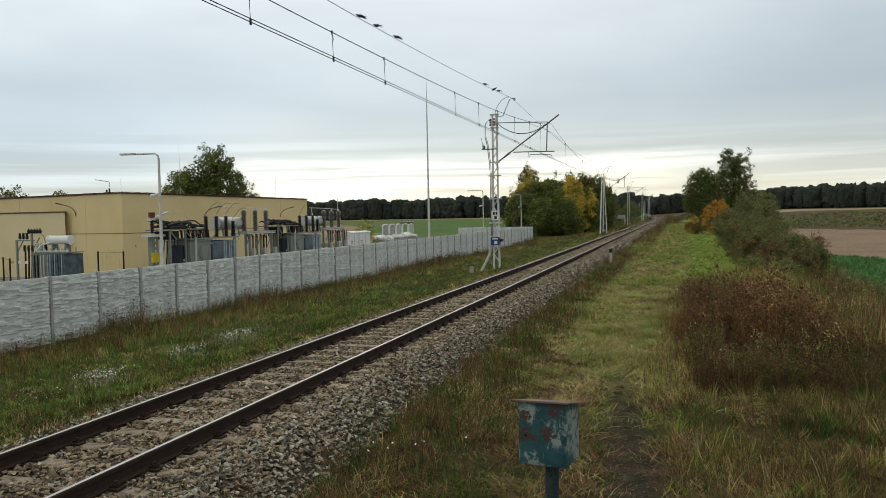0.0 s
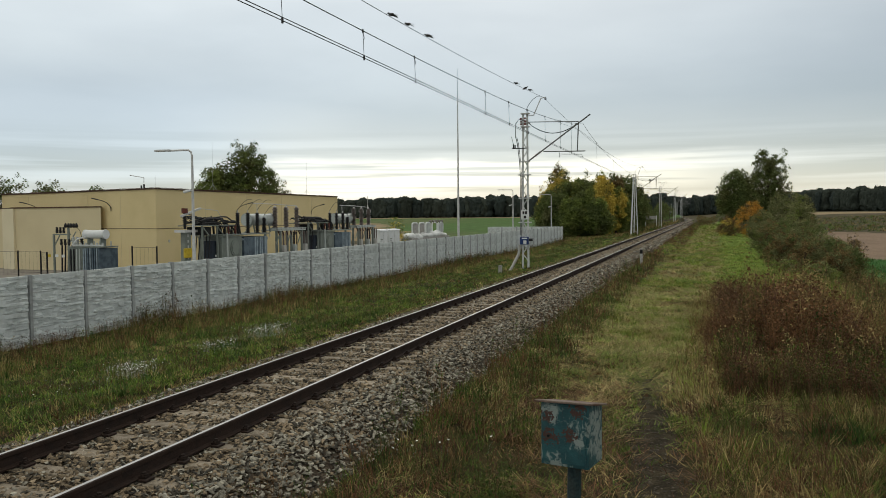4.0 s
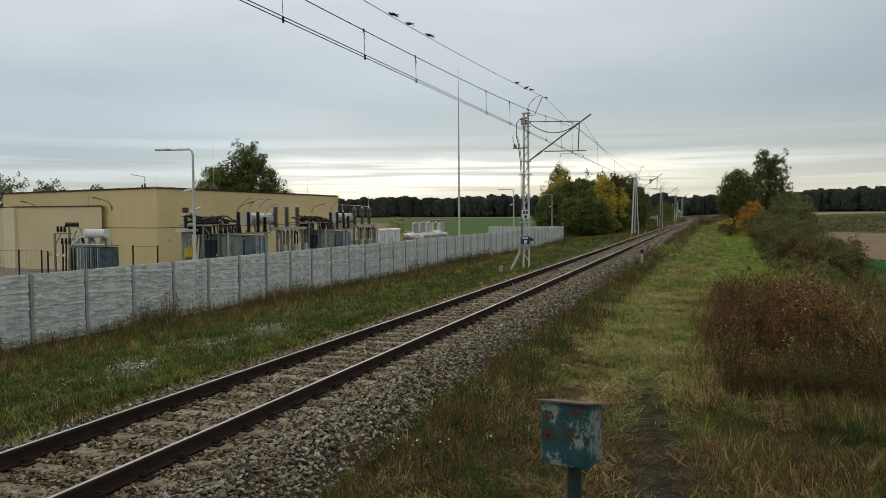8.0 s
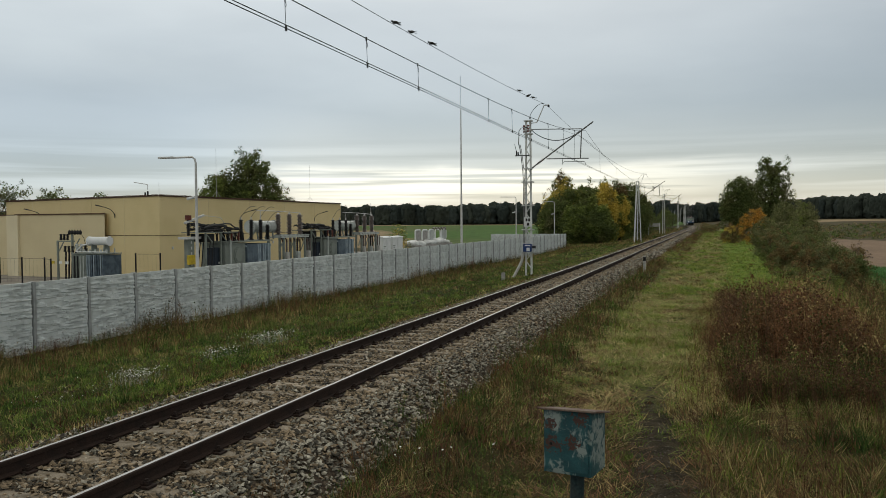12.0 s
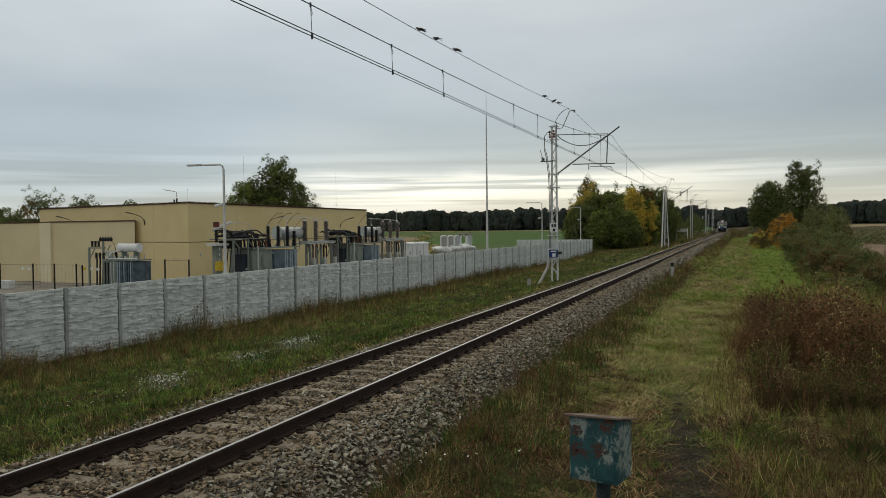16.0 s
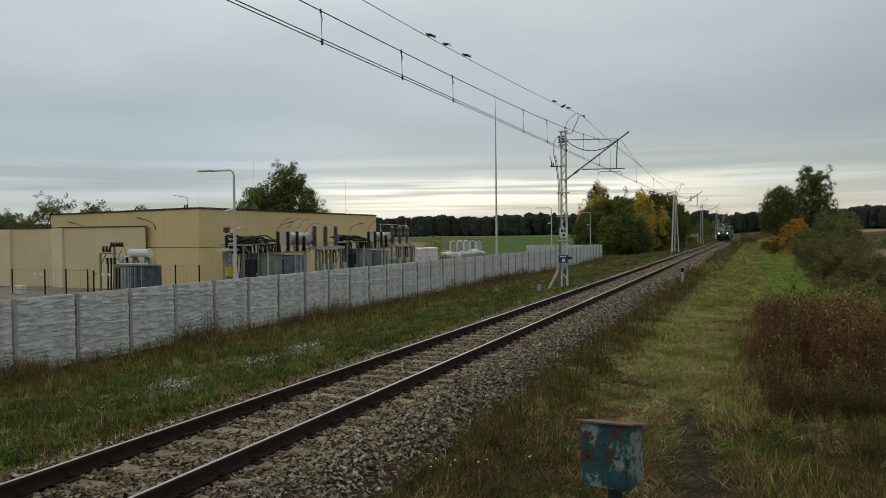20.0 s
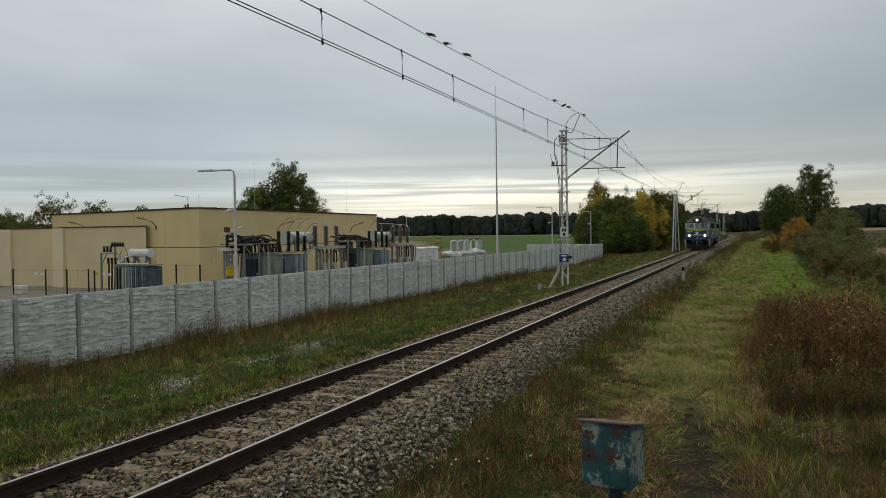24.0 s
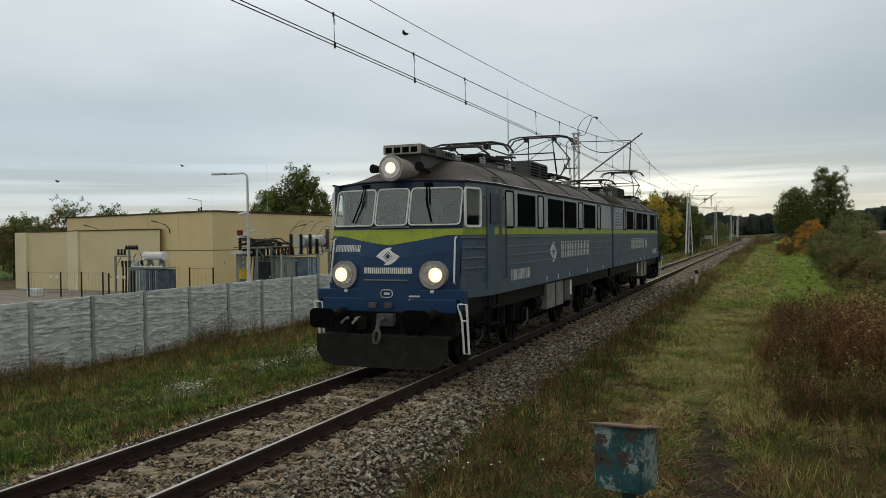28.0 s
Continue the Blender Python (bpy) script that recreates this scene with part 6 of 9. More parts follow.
def pantograph(loco, yc, raised):
    base = part("pantograph_base", bmesh.new(), M_GRIME, loco)
    bm = bmesh.new()
    for s in (-1, 1):
        bar(bm, (s * 0.62, yc - 1.0, 4.12), (s * 0.62, yc + 1.0, 4.12), 0.07, 0.07)
        bar(bm, (-0.62, yc + s * 0.55, 4.14), (0.62, yc + s * 0.55, 4.14), 0.07, 0.07)
        for k in (-1, 1):
            for z in (3.92, 3.97, 4.02, 4.07):
                rod(bm, (s * 0.62, yc + k * 0.9, z - 0.02), (s * 0.62, yc + k * 0.9, z + 0.02), 0.075, 0.05, n=10, mi=1)
    rod(bm, (-0.4, yc - 0.2, 4.18), (0.4, yc - 0.2, 4.18), 0.06)
    rod(bm, (0, yc - 0.5, 4.16), (0, yc + 0.5, 4.16), 0.07)
    me = bpy.data.meshes.new("pantograph_base")
    bm.to_mesh(me)
    bm.free()
    me.materials.append(M_GRIME)
    me.materials.append(M_INSUL)
    base.data = me
    head_z = 5.33 if raised else 4.48
    knee_z = 4.74 if raised else 4.27
    reach = 1.0 if raised else 1.35
    arms = bmesh.new()
    for k in (-1, 1):
        for s in (-1, 1):
            rod(arms, (s * 0.55, yc + k * 0.25, 4.2), (s * 0.66, yc + k * reach, knee_z), 0.025, n=6)
            rod(arms, (s * 0.66, yc + k * reach, knee_z), (s * 0.40, yc + k * 0.14, head_z - 0.1), 0.017, n=6)
        rod(arms, (-0.66, yc + k * reach, knee_z), (0.66, yc + k * reach, knee_z), 0.018, n=6)
        rod(arms, (-0.66, yc + k * reach, knee_z), (0.40, yc + k * 0.14, head_z - 0.1), 0.010, n=5)
    parts("pantograph_arm", arms, M_DARK_STEEL, base, gap=0.0)
    bm = bmesh.new()
    for k in (-1, 1):
        pts = [(-0.98, 0.22), (-0.86, 0.06), (-0.6, 0.0), (0.6, 0.0), (0.86, 0.06), (0.98, 0.22)]
        path_rod(bm, [Vector((x, yc + k * 0.18, head_z - d)) for x, d in pts], 0.024, n=6)
    for s in (-1, 1):
        rod(bm, (s * 0.42, yc - 0.18, head_z - 0.04), (s * 0.42, yc + 0.18, head_z - 0.04), 0.03, n=6)
        box(bm, s * 0.42 - 0.06, s * 0.42 + 0.06, yc - 0.09, yc + 0.09, head_z - 0.13, head_z - 0.02)
    part("contact_strip", bm, M_DARK_STEEL, base)


def wheelset_mesh():
    bm = bmesh.new()
    for s in (-1, 1):
        rod(bm, (s * 0.685, 0, 0), (s * 0.82, 0, 0), 0.625, n=32)
        rod(bm, (s * 0.66, 0, 0), (s * 0.69, 0, 0), 0.652, n=32)
        for k in range(10):
            a = 2 * math.pi * k / 10
            bar(bm, (s * 0.83, 0.14 * math.cos(a), 0.14 * math.sin(a)), (s * 0.83, 0.52 * math.cos(a), 0.52 * math.sin(a)), 0.05, 0.08)
        rod(bm, (s * 0.80, 0, 0), (s * 0.88, 0, 0), 0.16, n=16)
    rod(bm, (-0.7, 0, 0), (0.7, 0, 0), 0.09, n=12)
    return bm


def build_section(raised_y, folded_y, cab_glow):
    loco = thing("electric_locomotive", 0, 0, 0, label="blue and grey electric locomotive section with a lime stripe", category="locomotive", group="coupled locomotive sections")
    ys = [0.0, 0.5, 0.9, 1.3, 1.75, 4, 7, 10, LEN]
    xs = [k / 16 * 1.28 for k in range(-16, 17)]
    # body shell, one part for each paint band
    bm = bmesh.new()
    for s in (-1, 1):
        side_strip(bm, s, 1.32, 2.44, ys)
    w = 1.48
    bm.faces.new([bm.verts.new(p) for p in ((-w, LEN, 1.32), (w, LEN, 1.32), (w, LEN, 2.44), (-w, LEN, 2.44))])
    part("lower_side", bm, M_SIDE, loco, "grimy blue-grey lower side walls")
    bm = bmesh.new()
    for s in (-1, 1):
        side_strip(bm, s, 2.44, 2.57, ys, 0.002)
    part("side_stripe", bm, M_LIME, loco, "lime green waist stripe")
    bm = bmesh.new()
    for s in (-1, 1):
        side_strip(bm, s, 2.57, 2.62, ys)
        side_strip(bm, s, 3.22, 3.39, ys)
        side_strip(bm, s, 2.62, 3.22, [0.0, 0.52])
        side_plate(bm, s, 0.98, 1.3, 2.62, 3.22, 0.0)
        side_plate(bm, s, 1.3, 1.75, 2.62, 3.22, 0.0)
        side_plate(bm, s, 1.75, LEN, 2.62, 3.22, 0.0)
    bm.faces.new([bm.verts.new(p) for p in ((-w, LEN, 2.44), (w, LEN, 2.44), (w, LEN, 3.39), (-w, LEN, 3.39))])
    part("window_band", bm, M_BAND, loco, "dusty grey upper side walls")
    bm = bmesh.new()
    rings = [[on_front(x, 3.38 + 0.05 * (1 - abs(x / 1.28) ** 2.6)) for x in [1.28 * k / 8 for k in range(-8, 9)]]]
    rings += [roof_ring(y) for y in (0.62, 0.75, 0.95, 1.2, 1.5, 1.9, 2.4, 4, 7, 10, LEN)]
    g = [[bm.verts.new(p) for p in r] for r in rings]
    for a, b in zip(g, g[1:]):
        for i in range(16):
            bm.faces.new((a[i], a[i + 1], b[i + 1], b[i]))
    bm.faces.new(g[-1])
    roof = part("roof", bm, M_ROOF, loco, "sooty grey-brown rounded roof", smooth_shade=True)
    bm = bmesh.new()
    for s in (-1, 1):
        pts = [Vector((s * (half_w(y) + 0.02), y, 3.385)) for y in ys[1:]]
        path_rod(bm, [on_front(s * 1.28, 3.37, 0.01)] + pts, 0.022, n=5)
    front_edge = [on_front(x, 3.375 + 0.05 * (1 - abs(x / 1.28) ** 2.6), 0.012) for x in xs[::2]]
    path_rod(bm, front_edge, 0.02, n=5)
    part("gutter", bm, M_NAVY, roof)
    # raised roof deck and seams
    bm = bmesh.new()
    for y in (2.5, 5.2, 8.1, 11.0):
        pts = [p + Vector((0, 0, 0.006)) for p in roof_ring(y)]
        path_rod(bm, pts, 0.018, n=5)
    parts("roof_seam", bm, M_ROOF, roof, gap=0.0)
    # cab front
    vee = lambda x: 2.27 + 0.17 * min(1.0, abs(x) / 1.05) ** 1.15
    bm = bmesh.new()
    front_patch(bm, xs, lambda x: 1.30, vee, rows=4)
    part("front_panel", bm, M_BLUE, loco, "deep blue cab front")
    bm = bmesh.new()
    front_patch(bm, xs, vee, lambda x: 2.55, rows=2, out=0.002)
    part("front_stripe", bm, M_LIME, loco, "lime green stripe dipping to a point")
    bm = bmesh.new()
    front_patch(bm, xs, lambda x: 2.55, lambda x: 2.63, rows=1)
    front_patch(bm, xs, lambda x: 3.26, lambda x: 3.38 + 0.05 * (1 - abs(x / 1.28) ** 2.6), rows=2)
    for a, b in ((-1.28, -1.23), (-0.36, -0.30), (0.30, 0.36), (1.23, 1.28)):
        front_patch(bm, [lerp(a, b, k / 2) for k in range(3)], lambda x: 2.63, lambda x: 3.26, rows=3)
    part("window_surround", bm, M_NAVY, loco, "dark blue windscreen surround")
    for a, b in ((-1.24, -0.35), (-0.31, 0.31), (0.35, 1.24)):
        front_window(loco, a, b, 2.62, 3.27)
    # the cab behind the glass: bulkhead, desk, two seats
    bm = bmesh.new()
    box(bm, -1.40, 1.40, 2.02, 2.06, 1.4, 3.55)
    box(bm, -1.28, 1.28, 0.35, 2.0, 1.40, 1.44)
    part("cab_bulkhead", bm, M_CAB, loco)
    bm = bmesh.new()
    box(bm, -1.12, 1.12, 0.52, 0.95, 1.45, 2.52, bevel=0.04)
    box(bm, -0.95, -0.35, 0.60, 0.85, 2.52, 2.60, bevel=0.02)
    part("driver_desk", bm, M_GREYBOX, loco)
    for x in (-0.62, 0.62):
        bm = bmesh.new()
        box(bm, x - 0.23, x + 0.23, 1.45, 1.60, 2.1, 2.85, bevel=0.05)
        box(bm, x - 0.14, x + 0.14, 1.47, 1.57, 2.85, 3.05, bevel=0.04)
        part("driver_seat", bm, M_LOUVRE, loco)
    bm = bmesh.new()
    for x, lean in ((-0.62, -0.12), (0.62, 0.10)):
        rod(bm, on_front(x, 3.34, 0.08), on_front(x + lean * 0.4, 2.95, 0.08), 0.012, n=5)
        rod(bm, on_front(x + 0.05, 3.34, 0.08), on_front(x + 0.05 + lean * 0.4, 2.98, 0.08), 0.010, n=5)
        rod(bm, on_front(x + lean * 0.1, 3.1, 0.075), on_front(x + lean * 1.4, 2.68, 0.07), 0.016, n=5)
        box(bm, x - 0.05, x + 0.08, face_y(x, 3.34) - 0.07, face_y(x, 3.34), 3.31, 3.37)
    parts("wiper", bm, M_LOUVRE, loco)
    # waist handrail under the middle window, marker plates, emblem
    bm = bmesh.new()
    path_rod(bm, [on_front(-0.36, 2.585, 0.04), on_front(0.36, 2.585, 0.04)], 0.014, n=5)
    path_rod(bm, [on_front(-0.42, 1.66, 0.05), on_front(0.42, 1.66, 0.05)], 0.016, n=5)
    parts("front_rail", bm, M_BAND, loco)
    bm = bmesh.new()
    for s in (-1, 1):
        path_rod(bm, [on_front(s * 1.19, 2.40, 0.02), on_front(s * 1.19, 2.38, 0.07), on_front(s * 1.21, 1.62, 0.07), on_front(s * 1.21, 1.60, 0.02)], 0.017, n=6)
    parts("corner_handrail", bm, M_WHITE, loco, "white front corner handrails")
    mark = leaf_mark(lambda u, v: on_front(u, 2.075 + v, 0.006), 0.175)
    part("emblem", mark, M_WHITE, loco, "white two-leaf swirl emblem")
    bm = bmesh.new()
    make_text_bars(bm, [0.034, 0.022] * 12, 0.105, 0.011, lambda u, v: on_front(-0.46 + u, 1.775 + v, 0.006))
    parts("lettering_bar", bm, M_WHITE, loco, "white bar in place of a letter")
    bm = bmesh.new()
    make_text_bars(bm, [0.028, 0.018] * 8, 0.12, 0.014, lambda u, v: on_front(-1.16 + u, 2.16 + v, 0.006))
    parts("lettering_bar", bm, M_LOCO_MARK, loco, "white bar in place of a digit")
    bm = bmesh.new()
    for k in range(2):
        make_text_bars(bm, [0.36 if k == 0 else 0.46], 0.028, 0.1, lambda u, v, k=k: on_front(0.42 + u, 1.37 - 0.06 * k + v, 0.006))
    ring = [on_front(x, z, 0.012) for x, z in rounded(-0.11, 0.11, 1.36, 1.49, r=0.05)]
    path_rod(bm, ring + ring[:1], 0.009, n=5)
    make_text_bars(bm, [0.11], 0.04, 0.1, lambda u, v: on_front(-0.055 + u, 1.405 + v, 0.006))
    parts("lettering_bar", bm, M_LOCO_MARK, loco)
    # headlamps
    for s in (-1, 1):
        c = on_front(s * 0.86, 1.755, 0)
        bm = bmesh.new()
        rod(bm, c + Vector((0, 0.12, 0)), c + Vector((0, -0.10, 0)), 0.235, 0.245, n=32)
        hl = part("headlamp", bm, M_RIM, loco, "round twin headlamp, one bulb lit")
        bm = bmesh.new()
        rod(bm, c + Vector((0, -0.095, 0)), c + Vector((0, -0.112, 0)), 0.175, n=32)
        part("lamp_glass", bm, M_REFLECTOR, hl)
        bm = bmesh.new()
        for u in (-0.075, 0.075):
            rod(bm, c + Vector((u, -0.108, 0)), c + Vector((u, -0.118, 0)), 0.082, n=20)
        parts("lamp_cup", bm, M_RIM, hl)
        bm = bmesh.new()
        ball(bm, c + Vector((-0.05 if s < 0 else 0.075, -0.122, 0)), 0.048, 2, (1, 0.35, 1))
        part("lit_bulb", bm, (M_BEAM if s < 0 else M_BEAM_WHITE) if cab_glow else M_REFLECTOR, hl)
        # an added glowing disc imitates glare round the lit bulb
        if cab_glow:
            bm = bmesh.new()
            q = c + Vector((-0.05 if s < 0 else 0.06, 0, 0))
            rod(bm, q + Vector((0, -0.116, 0)), q + Vector((0, -0.121, 0)), 0.125, n=24)
            part("lit_reflector", bm, M_HALO, hl)
        bm = bmesh.new()
        p = on_front(s * 0.84, 1.47, 0.03)
        box(bm, p.x - 0.035, p.x + 0.035, p.y - 0.03, p.y + 0.04, 1.44, 1.50, bevel=0.008)
        part("marker_lamp", bm, M_WHITE, loco)
    bm = bmesh.new()
    rod(bm, (0, 1.05, 3.62), (0, 0.25, 3.64), 0.20, 0.215, n=32)
    rod(bm, (0, 0.30, 3.64), (0, 0.24, 3.64), 0.235, n=32)
    tl = part("roof_headlamp", bm, M_RIM, loco, "large round roof headlamp, lit")
    bm = bmesh.new()
    rod(bm, (0, 0.25, 3.64), (0, 0.228, 3.64), 0.185, n=32)
    part("lamp_glass", bm, M_REFLECTOR, tl)
    bm = bmesh.new()
    ball(bm, (0, 0.225, 3.64), 0.05, 2, (1, 0.3, 1))
    part("lit_bulb", bm, M_BEAM if cab_glow else M_REFLECTOR, tl)
    # the roof lamp gets a smaller added glare disc
    if cab_glow:
        bm = bmesh.new()
        rod(bm, (0, 0.229, 3.64), (0, 0.224, 3.64), 0.10, n=24)
        part("lit_reflector", bm, M_HALO, tl)
    bm = bmesh.new()
    for s in (-1, 1):
        rod(bm, (s * 0.38, 0.8, 3.66), (s * 0.46, 0.45, 3.66), 0.03, 0.085, n=14)
        rod(bm, (s * 0.38, 1.1, 3.62), (s * 0.38, 0.8, 3.66), 0.03, n=8)
    parts("horn", bm, M_GRIME, loco)
    bm = bmesh.new()
    box(bm, -0.37, 0.37, 0.72, 2.5, 3.93, 4.09, bevel=0.03)
    box(bm, -0.30, 0.30, 0.9, 2.4, 3.7, 3.95)
    ac = part("roof_cooling_unit", bm, M_GREYBOX, loco, "grey roof cooling unit with front slots")
    bm = bmesh.new()
    box(bm, -0.375, 0.375, 0.708, 0.735, 3.925, 4.10, bevel=0.01)
    box(bm, -0.375, 0.375, 0.708, 0.95, 4.085, 4.105, bevel=0.006)
    part("cooling_unit_face", bm, M_RIM, ac, "dirty white slotted face")
    bm = bmesh.new()
    for k in range(4):
        box(bm, -0.325 + 0.17 * k, -0.325 + 0.17 * k + 0.125, 0.700, 0.74, 3.955, 4.055)
    for k in range(3):
        box(bm, 0.362, 0.376, 1.1 + 0.12 * k, 1.16 + 0.12 * k, 3.98, 4.05)
        box(bm, 0.362, 0.376, 1.95 + 0.12 * k, 2.01 + 0.12 * k, 3.98, 4.05)
    parts("cooling_slot", bm, M_LOUVRE, ac)
    # side windows, louvres, door
    for s in (-1, 1):
        for y0, y1 in ((3.05, 4.39), (5.49, 6.96), (7.11, 8.48), (9.46, 11.04)):
            bm = bmesh.new()
            side_plate(bm, s, y0, y1, 2.60, 3.27, 0.006)
            for k in range(9):
                z = 2.64 + 0.07 * k
                side_plate(bm, s, y0 + 0.03, y1 - 0.03, z, z + 0.04, 0.022)
            part("louvre", bm, M_LOUVRE, loco, "black ventilation louvre")
        for y0, y1 in ((2.25, 2.74), (4.61, 5.04), (8.74, 9.25), (11.32, 11.78)):
            bm = bmesh.new()
            side_plate(bm, s, y0, y1, 2.60, 3.27, 0.01)
            nw = part("narrow_window", bm, M_BLIND, loco)
            bm = bmesh.new()
            side_frame(bm, s, y0 - 0.02, y1 + 0.02, 2.58, 3.29, 0.018)
            part("window_gasket", bm, M_LOUVRE, nw)
        bm = bmesh.new()
        side_plate(bm, s, 2.2, LEN - 0.2, 2.60, 3.33, 0.004)
        part("upper_side_band", bm, M_FADED, loco, "faded grey upper side band")
        bm = bmesh.new()
        side_plate(bm, s, 0.52, 0.98, 2.62, 3.22, 0.008)
        cw = part("cab_side_window", bm, M_PANE, loco)
        bm = bmesh.new()
        side_frame(bm, s, 0.48, 1.02, 2.58, 3.26, 0.026)
        part("window_gasket", bm, M_GASKET, cw)
        bm = bmesh.new()
        side_plate(bm, s, 1.25, 1.98, 1.45, 3.30, 0.014)
        door = part("cab_door", bm, M_SIDE, loco, "blue-grey cab door")
        bm = bmesh.new()
        side_plate(bm, s, 1.40, 1.84, 2.64, 3.2, 0.020)
        part("door_window", bm, M_NAVY, door)
        bm = bmesh.new()
        for y in (1.16, 2.10):
            wv = half_w(y)
            path_rod(bm, [Vector((s * wv, y, 1.6)), Vector((s * (wv + 0.06), y, 1.62)), Vector((s * (wv + 0.06), y, 3.1)), Vector((s * wv, y, 3.14))], 0.017, n=6)
        parts("door_handrail", bm, M_GREYBOX, loco)
        bm = bmesh.new()
        for z in (2.39, 2.21, 2.03, 1.85):
            for y0, y1 in ((0.35, 1.2), (2.2, LEN - 0.1)):
                side_plate(bm, s, y0, y1, z - 0.012, z + 0.012, 0.016)
        parts("side_rib", bm, M_BAND, loco)
        bm = bmesh.new()
        for y in (5.3, 6.4, 7.6, 9.8, 12.2):
            side_plate(bm, s, y, y + 0.07, 1.36, 1.47, 0.008)
        parts("jacking_mark", bm, M_LOCO_MARK, loco)
        # emblem and number stand-ins on the side
        put = lambda u, v, s=s: Vector((s * 1.492, (5.95 + s * u), 2.02 + v))
        mk = leaf_mark(put, 0.27)
        part("emblem", mk, M_LOCO_MARK, loco)
        bm = bmesh.new()
        make_text_bars(bm, [0.13, 0.08] * 9, 0.40, 0.085, lambda u, v, s=s: Vector((s * 1.492, 6.72 + u, 1.86 + v)))
        parts("lettering_bar", bm, M_LOCO_MARK, loco, "faded white bar in place of a letter")
        bm = bmesh.new()
        make_text_bars(bm, [0.06, 0.04] * 8, 0.22, 0.034, lambda u, v, s=s: Vector((s * 1.492, 2.55 + u, 1.52 + v)))
        parts("lettering_bar", bm, M_LOCO_MARK, loco, "faded white bar in place of a letter")
        if not cab_glow:
            bm = bmesh.new()
            side_plate(bm, s, 11.95, 13.45, 2.66, 3.24, 0.012)
            patch = part("painted_patch", bm, M_FADED, loco, "pale painted patch with blue strokes")
            bm = bmesh.new()
            for k in range(5):
                for y0, y1 in ((12.05, 12.55), (12.7, 13.35)):
                    side_plate(bm, s, y0 + 0.05 * (k % 2), y1 - 0.06 * (k % 3), 2.71 + 0.10 * k, 2.755 + 0.10 * k, 0.016)
            parts("blue_stroke", bm, M_BLUE, patch)
        # steps and white shunter's handles
        bm = bmesh.new()
        for z in (0.45, 0.78, 1.1):
            box(bm, s * 1.22, s * 1.46, 1.38, 1.86, z - 0.015, z + 0.015)
        for y in (1.36, 1.88):
            box(bm, s * 1.40, s * 1.43, y - 0.02, y + 0.02, 0.43, 1.34)
        part("cab_step", bm, M_GRIME, loco)
        bm = bmesh.new()
        x = s * 1.40
        loop = [Vector((x - 0.07, 0.06, 1.26)), Vector((x + 0.07, 0.06, 1.26)), Vector((x + 0.10, 0.08, 0.42)), Vector((x + 0.01, 0.08, 0.42)), Vector((x - 0.02, 0.07, 0.98)), Vector((x - 0.09, 0.06, 1.24))]
        path_rod(bm, loop + loop[:1], 0.021, n=6)
        path_rod(bm, [Vector((x - 0.02, 0.07, 0.98)), Vector((x + 0.08, 0.07, 0.98))], 0.018, n=6)
        part("shunter_handle", bm, M_WHITE, loco, "white shunter's grab handle")
    # end door gangway at the coupled end
    bm = bmesh.new()
    box(bm, -0.55, 0.55, LEN - 0.02, LEN + 0.16, 1.2, 3.3, bevel=0.04)
    part("gangway_bellows", bm, M_LOUVRE, loco)
    # roof gear
    bm = bmesh.new()
    for s in (-1, 1):
        box(bm, s * 0.50, s * 0.74, 2.6, LEN - 0.4, 3.84, 3.90)
    for y in (7.15, 8.05):
        box(bm, -0.72, 0.72, y - 0.42, y + 0.42, 3.86, 4.30, bevel=0.03)
    rv = part("resistor_housing", bm, M_GREYBOX, loco, "grey roof resistor housings with slots")
    bm = bmesh.new()
    for y in (7.15, 8.05):
        for k in range(5):
            for s in (-1, 1):
                box(bm, s * 0.715, s * 0.735, y - 0.34, y + 0.34, 3.92 + 0.07 * k, 3.955 + 0.07 * k)
    parts("resistor_slot", bm, M_LOUVRE, rv)
    bm = bmesh.new()
    for y in (2.8, 5.6, 6.3, 9.0, 12.2, 13.0):
        for x in (-0.25, 0.3):
            for z in (3.96, 4.01, 4.06):
                rod(bm, (x, y, z - 0.02), (x, y, z + 0.02), 0.07, 0.05, n=10, mi=1)
    path_rod(bm, [Vector((0.3, 2.8, 4.1)), Vector((0.3, 5.6, 4.12)), Vector((0.3, 6.3, 4.12)), Vector((0.3, 9.0, 4.12)), Vector((0.3, 13.0, 4.1))], 0.022, n=6)
    path_rod(bm, [Vector((-0.25, 9.0, 4.1)), Vector((-0.25, 12.2, 4.12)), Vector((0.3, 13.0, 4.1))], 0.022, n=6)
    part("roof_busbar", bm, [M_GRIME, M_INSUL], loco)
    pantograph(loco, raised_y, True)
    pantograph(loco, folded_y, False)
    # frame, buffers, coupling, plough
    bm = bmesh.new()
    box(bm, -1.35, 1.35, 0.05, LEN - 0.05, 1.02, 1.33)
    part("underframe", bm, M_GRIME, loco)
    bm = bmesh.new()
    box(bm, -1.42, 1.42, 0.06, 0.3, 1.14, 1.50, bevel=0.02)
    box(bm, -1.30, 1.30, 0.02, 0.28, 1.10, 1.34, bevel=0.02)
    part("buffer_beam", bm, M_BLUE, loco, "blue buffer beam")
    bm = bmesh.new()
    box(bm, -1.27, 1.27, 0.03, 0.28, 0.70, 1.12, bevel=0.02)
    part("draw_gear_box", bm, M_GRIME, loco, "black box under the buffer beam")
    for x0, x1, z0, z1 in ((-0.55, -0.35, 0.78, 1.0), (-0.16, 0.16, 0.86, 1.08), (0.32, 0.5, 0.8, 1.0)):
        bm = bmesh.new()
        box(bm, x0, x1, -0.10, 0.06, z0, z1, bevel=0.025)
        part("coupling_socket", bm, M_GREYBOX if x0 == -0.16 else M_TYRE, loco)
